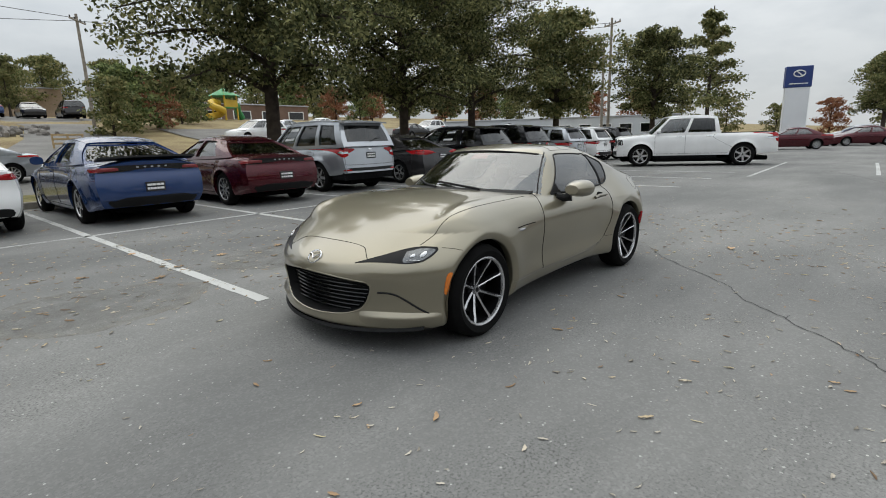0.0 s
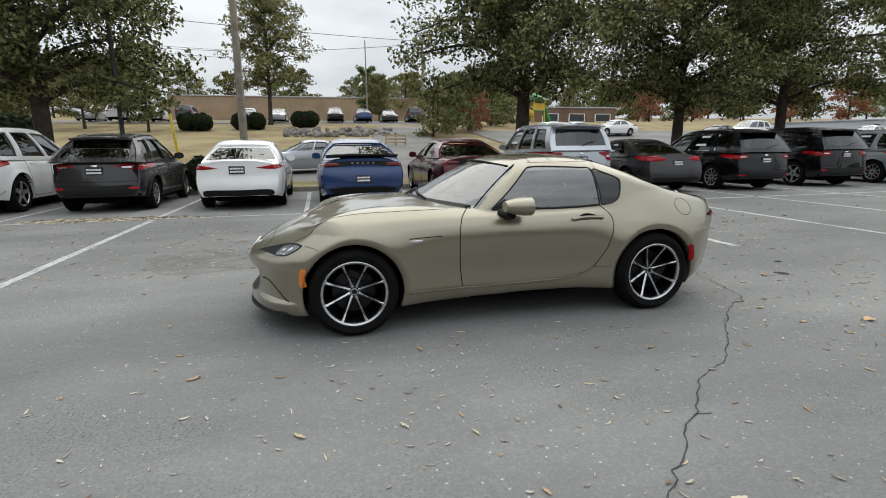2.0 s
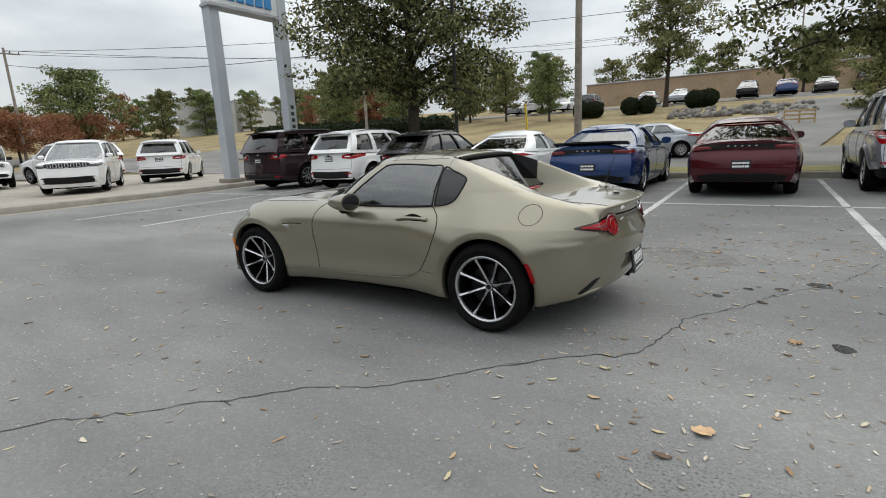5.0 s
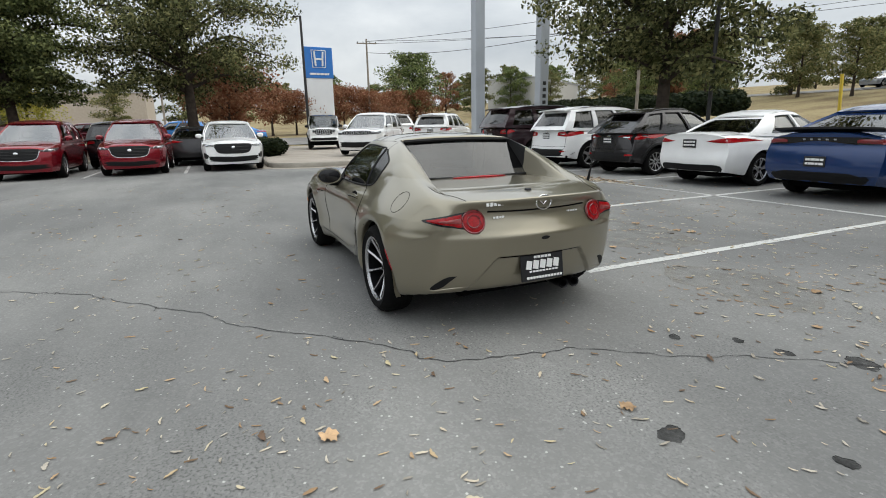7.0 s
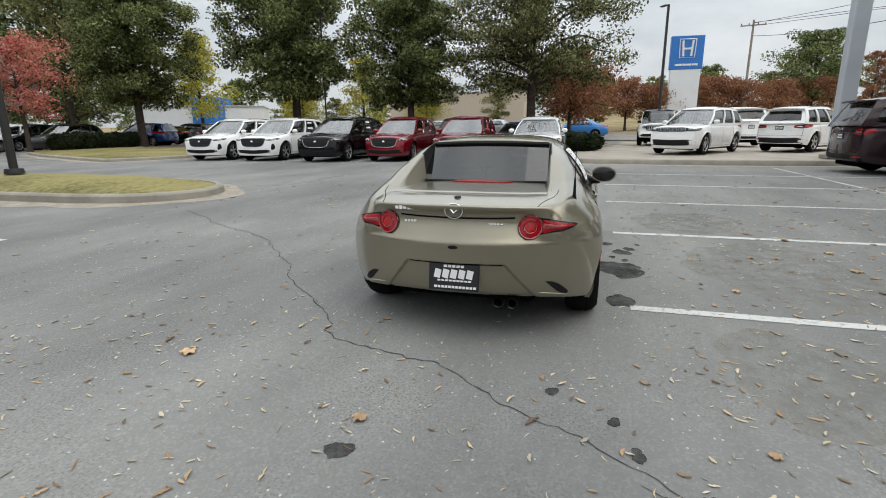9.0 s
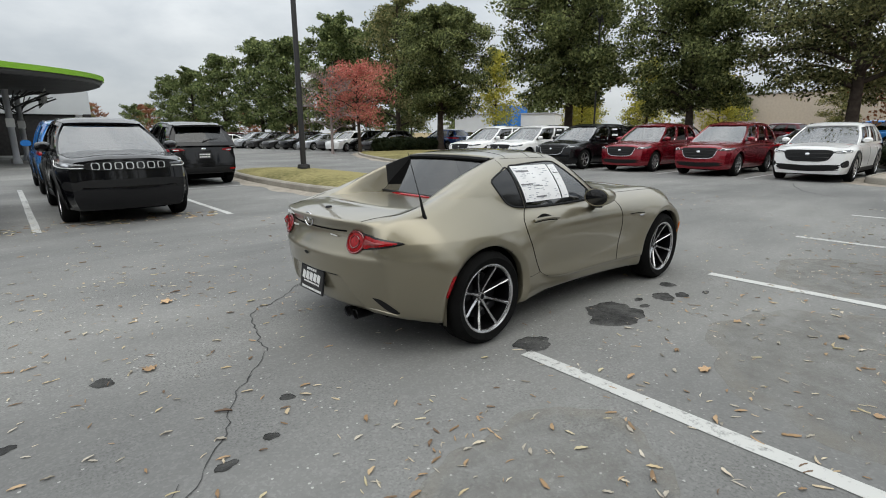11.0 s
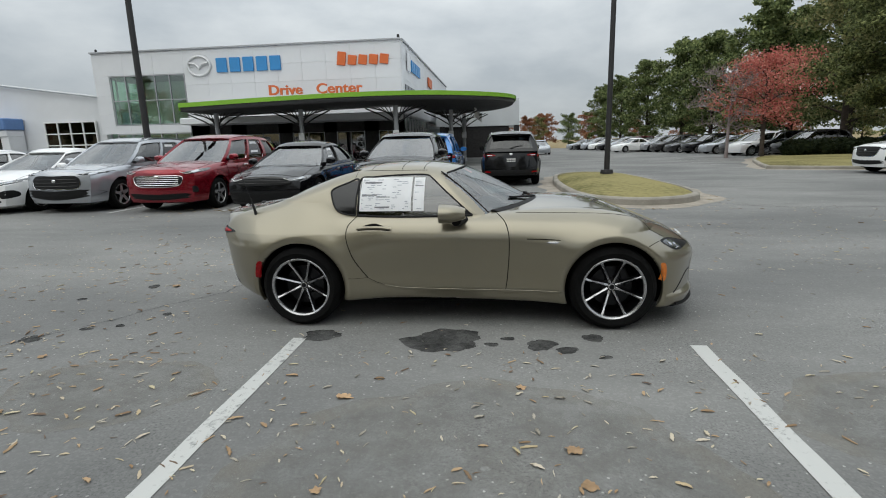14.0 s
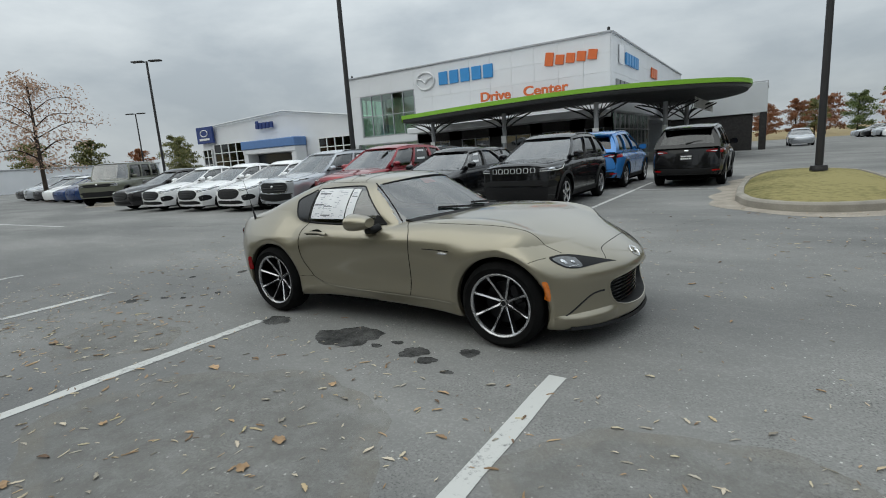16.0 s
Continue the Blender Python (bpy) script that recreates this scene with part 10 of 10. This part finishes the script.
def crack(pts, w, seed, label="jagged dark crack across the asphalt"):
    """A wandering crack: a thin dark ribbon of uneven width with side twigs."""
    rd = random.Random(seed)
    line = smooth_line([(*p, 0) for p in pts], int(sum((Vector(a) - Vector(b)).length for a, b in zip(pts, pts[1:])) / 0.05) + 2)
    out, drift = [], 0.0
    for i, p in enumerate(line):
        t = (line[min(i + 1, len(line) - 1)] - line[max(i - 1, 0)]).normalized()
        n = Vector((-t.y, t.x, 0))
        drift = drift * 0.80 + rd.gauss(0, 0.013)
        c = p + n * drift
        h = w * rd.uniform(0.35, 1.15) / 2
        out.append([(c.x + n.x * h, c.y + n.y * h, 0.003), (c.x - n.x * h, c.y - n.y * h, 0.003)])
    g = Geo().grid(out, flip=True)
    for i in range(6, len(out) - 6, 11):
        if rd.random() < 0.55:
            p = Vector(out[i][0])
            a = rd.uniform(0, 6.28)
            tw = [p + Vector((math.cos(a), math.sin(a), 0)) * 0.035 * k + Vector((rd.gauss(0, 0.012), rd.gauss(0, 0.012), 0)) for k in range(rd.randint(3, 6))]
            g.grid([[(q.x, q.y + 0.003, 0.003), (q.x, q.y - 0.003, 0.003)] for q in tw])
    return solid("asphalt_crack", g, CRACK, label, "crack", "asphalt cracks", kind="structure", smooth=0)


crack([(1.06, 4.26), (0.69, 3.46), (0.34, 2.86), (0.10, 2.70), (-0.04, 2.55), (-0.22, 2.40), (-0.45, 2.15), (-0.60, 2.0), (-0.85, 1.78), (-1.06, 1.62), (-1.27, 1.46), (-1.45, 1.25), (-1.65, 1.05), (-1.80, 0.90), (-2.0, 0.82), (-2.12, 0.57), (-2.22, 0.2), (-2.27, 0.0)], 0.010, 3)
crack([(-2.27, 0.0), (-2.44, -0.22), (-2.62, -0.47), (-2.80, -0.82), (-2.95, -1.0), (-3.3, -1.5), (-3.6, -2.2)], 0.007, 4)
crack([(1.95, 5.45), (1.45, 4.75), (1.06, 4.26)], 0.012, 5)
crack([(4.95, 6.4), (5.8, 5.83), (7.0, 5.75), (8.4, 5.6)], 0.03, 9)
crack([(9.6, -0.6), (10.6, 0.4), (12.6, 1.2)], 0.025, 10)
crack([(-16, 1.2), (-12, 2.6), (-8.6, 3.3)], 0.02, 12)
crack([(-9, -2.6), (-12, -3.4), (-14.5, -3.2)], 0.016, 13)


def blot(x, y, r, seed, sx, material, label="dark oil stain soaked into the asphalt"):
    rd = random.Random(seed)
    ph = [rd.uniform(0, 6.28) for _ in range(5)]
    pts = []
    for k in range(48):
        a = 2 * math.pi * k / 48
        q = r * (1 + 0.13 * math.sin(2 * a + ph[0]) + 0.09 * math.sin(3 * a + ph[1]) + 0.06 * math.sin(5 * a + ph[2]) + 0.05 * math.sin(9 * a + ph[3]) + rd.uniform(-0.05, 0.05))
        pts.append((x + q * sx * math.cos(a), y + q * math.sin(a)))
    return solid("oil_stain", Geo().slab(pts, -0.01, 0.0012 + seed * 0.00012), material, label, "stain", "oil stains", kind="structure", smooth=0)


def silt_mat(name, col, cover, least=0.15):
    """A thin film of dried silt: opaque in patches, letting the asphalt show between."""
    m = mat(name, col, 0.95, vary=0.12, scale=6, spec=0.1)
    n, l = m.node_tree.nodes, m.node_tree.links
    out, skin = n["Material Output"], n["Principled BSDF"]
    clear, blend, t, co, r = n.new("ShaderNodeBsdfTransparent"), n.new("ShaderNodeMixShader"), n.new("ShaderNodeTexNoise"), n.new("ShaderNodeTexCoord"), n.new("ShaderNodeMapRange")
    t.inputs["Scale"].default_value, t.inputs["Detail"].default_value, t.inputs["Roughness"].default_value = 5.0, 8, 0.7
    r.inputs["From Min"].default_value, r.inputs["From Max"].default_value = 0.40, 0.66
    r.inputs["To Min"].default_value, r.inputs["To Max"].default_value = cover * least, cover
    l.new(co.outputs["Object"], t.inputs["Vector"]), l.new(t.outputs["Fac"], r.inputs["Value"]), l.new(r.outputs[0], blend.inputs[0])
    l.new(clear.outputs[0], blend.inputs[1]), l.new(skin.outputs[0], blend.inputs[2]), l.new(blend.outputs[0], out.inputs[0])
    return m


SILT_RIM, SILT = silt_mat("dried_silt_rim", (0.29, 0.268, 0.225), 0.42), silt_mat("dried_silt_film", (0.215, 0.207, 0.186), 0.4)

SOAKED = silt_mat("oil_soaked_asphalt", (0.036, 0.036, 0.036), 0.84, 0.48)

for i, (x, y, r, sx) in enumerate(((-0.05, -1.07, 0.19, 1.45), (0.40, -1.02, 0.03, 1.4), (0.62, -1.12, 0.085, 1.15), (0.78, -1.2, 0.05, 1.4), (0.98, -0.98, 0.055, 1.4), (0.29, -1.13, 0.03, 1.4), (-0.93, -1.02, 0.09, 1.6), (-3.09, 0.18, 0.055, 1.0),
                                   (-2.82, -0.98, 0.028, 1.6), (-2.60, -0.90, 0.025, 1.4), (-3.08, -1.2, 0.06, 1.3), (-3.5, -0.25, 0.03, 1.3), (1.0, -1.3, 0.025, 1.5), (-2.4, -0.62, 0.03, 1.2))):
    blot(x, y, r, 20 + i, sx, SOAKED)


def dried_puddle(x, y, rx, ry, seed):
    """The mark of a dried puddle: a faint film with a paler uneven rim."""
    rd = random.Random(seed)
    ph = [rd.uniform(0, 6.28) for _ in range(4)]
    rows = []
    for k in (1.0, 0.965, 0.93, 0.86, 0.5, 0.02):
        row = []
        for i in range(72):
            a = 2 * math.pi * i / 72
            q = k * (1 + 0.10 * math.sin(2 * a + ph[0]) + 0.07 * math.sin(3 * a + ph[1]) + 0.04 * math.sin(7 * a + ph[2]) + 0.02 * math.sin(15 * a + ph[3]))
            row.append((x + rx * q * math.cos(a), y + ry * q * math.sin(a), 0.0018))
        rows.append(row)
    root = thing("dried_puddle", "faint pale silt mark of a dried puddle", "stain", "dried puddles", kind="structure")
    part("silt_rim", Geo().grid(rows[:4], close=True), SILT_RIM, root)
    part("silt_film", Geo().grid(rows[3:], close=True), SILT, root)


dried_puddle(0.28, -2.45, 0.98, 0.82, 3)
dried_puddle(2.55, -2.05, 0.85, 0.62, 5)
dried_puddle(-1.9, -1.9, 0.55, 0.45, 8)


def kerb_ring(name, pts, h, w, fill, fill_m, label, mound=0.0):
    """A raised island: concrete kerb round a filled top."""
    n = len(pts)
    cx_, cy_ = sum(p[0] for p in pts) / n, sum(p[1] for p in pts) / n
    root = thing(name, label, "traffic island", kind="structure")
    ring = smooth_line([(*q, 0) for q in (*pts, pts[0])], 97)[:-1]
    rows = []
    for off, z in ((0.0, 0.0), (0.012, h * 0.75), (0.04, h - 0.008), (0.07, h), (w - 0.01, h), (w, h - 0.03)):
        row = []
        for i, p in enumerate(ring):
            t = (ring[(i + 1) % 96] - ring[i - 1]).normalized()
            nn = Vector((-t.y, t.x, 0))
            if nn.dot(Vector((cx_, cy_, 0)) - p) < 0:
                nn = -nn
            row.append(p + nn * off + Vector((0, 0, z)))
        rows.append(row)
    part("kerb", Geo().grid(rows, close=True, flip=True), CONCRETE, root)
    rows2 = [rows[-1]]
    c = Vector((cx_, cy_, h))
    for t in np.linspace(0.08, 0.999, 10):
        rows2.append([p.lerp(Vector((c.x, c.y, p.z)), t) + Vector((0, 0, 0.02 + mound * math.sin(min(t * 1.4, 1) * math.pi / 2))) for p in rows[-1]])
    part(fill, Geo().grid(rows2, close=True, flip=True), fill_m, root, smooth=180)
    gut = []
    for off in (-0.42, -0.2, 0.0):
        row = []
        for i, p in enumerate(ring):
            t = (ring[(i + 1) % 96] - ring[i - 1]).normalized()
            nn = Vector((-t.y, t.x, 0))
            if nn.dot(Vector((cx_, cy_, 0)) - p) < 0:
                nn = -nn
            row.append(p + nn * off * (1 + 0.25 * math.sin(i * 0.7)) + Vector((0, 0, 0.004 + (off + 0.42) * 0.012)))
        gut.append(row)
    part("gutter", Geo().grid(gut, close=True, flip=True), mat("gutter_silt", (0.30, 0.265, 0.22), 0.95, vary=0.25, scale=3, fine=0.2, bscale=40), root)
    return root


kerb_ring("grass_island", [(2.05, 8.0), (2.35, 6.9), (3.1, 6.28), (4.0, 6.42), (4.72, 7.2), (5.0, 8.6), (5.0, 10.5), (4.95, 12.5), (4.7, 14.6), (3.6, 15.8), (2.5, 14.8), (2.1, 12.5), (2.0, 10.0)], 0.16, 0.16, "grass", GRASS, "raised grass island with a concrete kerb", 0.16)
kerb_ring("grass_strip", [(11.3, 17.9), (14, 16.6), (19, 16.8), (22.6, 18.5), (23, 24), (22.8, 31), (18, 31), (14.8, 26.5), (12.4, 21)], 0.14, 0.16, "grass", GRASS, "kerbed grass strip with trees beside the lane", 0.05)
kerb_ring("grass_strip", [(-24.0, 7.2), (-22.2, 8.0), (-23.2, 9.6), (-29, 14), (-32, 15), (-31, 12.6)], 0.14, 0.16, "grass", GRASS, "kerbed grass strip beside the parked wagon", 0.05)
kerb_ring("tree_bed", [(21.9, -0.2), (28, -1.8), (32, 0), (32, 20), (30, 28), (22.3, 28), (22.2, 10)], 0.14, 0.16, "mulch", mat("brown_mulch", (0.11, 0.075, 0.05), 0.95, vary=0.3, scale=3, bump=0.5, bscale=25), "kerbed planting bed under the trees", 0.03)
pad = kerb_ring("display_pad", [(13.35, -1.2), (13.8, -0.25), (15.0, 0.0), (19.5, -0.35), (24, -1.6), (30, -2.6), (34, -4), (34, -13), (24, -13.5), (15.9, -12.6), (14.0, -10.6), (13.3, -6)], 0.17, 0.14, "pad", PADC, "raised concrete display pad with a low kerb", 0.0)
kerb = Geo()
for i in range(40):
    kerb.box((-78 + i * 2.4, -11.75, 0.06), (2.385, 0.16, 0.18), 0.02)
solid("kerb", kerb, CONCRETE, "straight concrete kerb along the parked row", "kerb", kind="structure")
patch("verge", -80, 16, -15.2, -11.85, GRASS, "grass verge between kerb and road", 0.11)
for k in range(5):
    y = 17.0 + 2.6 * k
    stripe(10.5 + 0.4 * k, 22 + 3 * k, 12.4 + 0.3 * k, 22.2 + 3 * k, 0.1)

# fallen leaves
LITTER = bpy.data.materials.new("dry_fallen_leaves")
LITTER.use_nodes = True
ln, ll = LITTER.node_tree.nodes, LITTER.node_tree.links
li, lr = ln.new("ShaderNodeNewGeometry"), ln.new("ShaderNodeValToRGB")
lr.color_ramp.elements[0].color, lr.color_ramp.elements[1].color = (0.13, 0.08, 0.05, 1), (0.46, 0.36, 0.23, 1)
for p_, c_ in ((0.25, (0.30, 0.19, 0.10, 1)), (0.5, (0.46, 0.32, 0.19, 1)), (0.62, (0.48, 0.41, 0.25, 1)), (0.8, (0.55, 0.48, 0.38, 1))):
    e_ = lr.color_ramp.elements.new(p_)
    e_.color = c_
lo_, la, lf_ = ln.new("ShaderNodeObjectInfo"), ln.new("ShaderNodeMath"), ln.new("ShaderNodeMath")
lf_.operation = "FRACT"
ll.new(li.outputs["Random Per Island"], la.inputs[0]), ll.new(lo_.outputs["Random"], la.inputs[1])
ll.new(la.outputs[0], lf_.inputs[0]), ll.new(lf_.outputs[0], lr.inputs[0])
ll.new(lr.outputs[0], ln["Principled BSDF"].inputs["Base Color"])
ln["Principled BSDF"].inputs["Roughness"].default_value = 0.75


OAKLEAF = mat("dry_oak_leaf", (0.40, 0.26, 0.145), 0.8, vary=0.25, scale=30, obj=0.35)


def leaf_shape(rd, x, y, s, z=0.004):
    """A curled narrow leaf lying on the ground."""
    a, w = rd.uniform(0, 6.28), rd.uniform(0.06, 0.19)
    ca, sa = math.cos(a), math.sin(a)
    curl = rd.uniform(0.02, 0.12) * s
    v, n = [], 7
    for i in range(n):
        t = i / (n - 1)
        half = s * w * math.sin(math.pi * (0.06 + 0.90 * t)) ** 0.8 * (1 + 0.25 * math.sin(t * 17 + a))
        bend = 0.12 * s * math.sin(t * 3 + a)
        for sg in (-1, 0, 1):
            lx, ly = (t - 0.5) * s, bend + sg * half
            lz = z + (curl * abs(sg) if w > 0.12 else curl * (1 - abs(sg))) * (0.6 + 0.8 * rd.random()) + 0.1 * curl
            v.append((x + lx * ca - ly * sa, y + lx * sa + ly * ca, lz))
    f = []
    for i in range(n - 1):
        for j in range(2):
            f.append((i * 3 + j, i * 3 + j + 1, i * 3 + 4 + j, i * 3 + 3 + j))
    return v, f


def oak_leaf(rd, x, y, s, z=0.004):
    """A broad lobed oak leaf."""
    a0, n = rd.uniform(0, 6.28), 22
    v = [(x, y, z + 0.01)]
    for k in range(n):
        a = 2 * math.pi * k / n
        r = s * 0.5 * (0.62 + 0.38 * abs(math.sin(2.5 * a)) ** 0.7) * (1.15 if abs(a - math.pi) < 2.4 else 0.8)
        v.append((x + r * math.cos(a + a0), y + r * 0.8 * math.sin(a + a0), z + 0.02 * rd.random() * s / 0.1))
    return v, [(0, k + 1, (k + 1) % n + 1) for k in range(n)]


LEAVES = "fallen leaves near the roadster"
rd = random.Random(21)
near_spots = []
while len(near_spots) < 260:
    r, a = rd.uniform(1.2, 5.6), rd.uniform(0, 6.28)
    x, y = r * math.cos(a), r * math.sin(a)
    if abs(x) < 1.95 and abs(y) < 0.92:
        continue
    south = y < -0.6 or x < -2
    if rd.random() < (0.95 if south else 0.38):
        near_spots.append((x, y))
for x, y in near_spots:
    big = y < -1.5 or (x < -2.2 and rd.random() < 0.4)
    if big and rd.random() < 0.10:
        v, f = oak_leaf(rd, 0, 0, rd.uniform(0.05, 0.085))
        leaf_m = OAKLEAF
    else:
        leaf_m = LITTER if rd.random() < 0.7 else OAKLEAF
        v, f = leaf_shape(rd, 0, 0, rd.uniform(0.03, 0.085) if big else rd.uniform(0.02, 0.055))
    me = bpy.data.meshes.new("fallen_leaf")
    me.from_pydata(v, [], f)
    me.materials.append(leaf_m)
    me.shade_smooth()
    tagged(new("fallen_leaf", me), "curled dry brown leaf lying on asphalt", "leaf", LEAVES).location = (x, y, 0)
for x, y, s in ((2.07, 1.23, 0.10), (0.77, 1.14, 0.09), (-2.5, 1.45, 0.12), (-0.87, -2.42, 0.10), (-0.90, 2.35, 0.08), (1.9, -2.6, 0.12), (1.6, -2.9, 0.12), (0.35, -3.05, 0.13), (0.15, -3.1, 0.11), (-0.35, -3.2, 0.14), (-0.2, -3.15, 0.12), (1.05, -3.1, 0.12), (2.9, -2.2, 0.10)):
    v, f = leaf_shape(rd, 0, 0, s * 0.8) if s < 0.115 else oak_leaf(rd, 0, 0, s * 0.8)
    me = bpy.data.meshes.new("fallen_leaf")
    me.from_pydata(v, [], f)
    me.materials.append(OAKLEAF)
    me.shade_smooth()
    tagged(new("fallen_leaf", me), "dry orange-brown leaf lying on asphalt", "leaf", LEAVES).location = (x, y, 0)
vs, fs_ = [], []


def scatter(n, spot, size):
    for _ in range(n):
        x, y = spot()
        v, f = leaf_shape(rd, x, y, rd.uniform(*size))
        o = len(vs)
        vs.extend(v)
        fs_.extend([tuple(o + k for k in q) for q in f])


scatter(1500, lambda: (rd.uniform(-14, 13), rd.uniform(-11, -1.2)), (0.02, 0.075))
scatter(500, lambda: (rd.uniform(-6, 6), rd.gauss(-2.6, 1.0)), (0.02, 0.07))
scatter(450, lambda: (rd.uniform(-9, 9), rd.uniform(0.8, 6)), (0.02, 0.07))
scatter(420, lambda: (5.2 + rd.gauss(0, 0.9), -6.3 + rd.gauss(0, 0.16)), (0.05, 0.11))
scatter(260, lambda: (rd.uniform(-7, -0.6), 5.9 + abs(rd.gauss(0, 0.5))), (0.05, 0.11))
scatter(200, lambda: (rd.uniform(2, 5.4), rd.uniform(5.5, 12)), (0.04, 0.09))
scatter(500, lambda: (rd.uniform(-16, 14), rd.gauss(-11.3, 0.3)), (0.05, 0.11))
scatter(500, lambda: (rd.uniform(-4.6, -1.6), rd.uniform(-3, 3)), (0.02, 0.06))
scatter(700, lambda: (rd.uniform(-5, 6), rd.uniform(-5, -1.2)), (0.015, 0.04))
PALE = mat("bleached_leaf_scraps", (0.40, 0.36, 0.30), 0.85, vary=0.2, scale=20, island=0.35)
whole = len(vs)
scatter(1300, lambda: (rd.uniform(-7, 8), rd.uniform(-6, 8)), (0.012, 0.034))
scatter(600, lambda: (rd.uniform(-3, 5), rd.uniform(0.9, 4.5)), (0.014, 0.05))
scatter(1100, lambda: (rd.uniform(-7, 7), rd.uniform(-6, -1.2)), (0.02, 0.06))
scatter(300, lambda: (rd.uniform(-6, -2.2), rd.uniform(-3, 3)), (0.02, 0.055))
scraps = bpy.data.meshes.new("leaf_scraps")
first = next(k for k, f in enumerate(fs_) if f[0] >= whole)
scraps.from_pydata(vs[whole:], [], [tuple(q - whole for q in f) for f in fs_[first:]])
scraps.materials.append(PALE)
tagged(new("leaf_scraps", scraps), "small pale scraps of dry leaf over the asphalt", "leaves", kind="stuff")
del vs[whole:], fs_[first:]
me = bpy.data.meshes.new("leaf_litter")
me.from_pydata(vs, [], fs_)
me.materials.append(LITTER)
me.shade_smooth()
tagged(new("leaf_litter", me), "scattered small dry leaves over the asphalt", "leaves", kind="stuff")
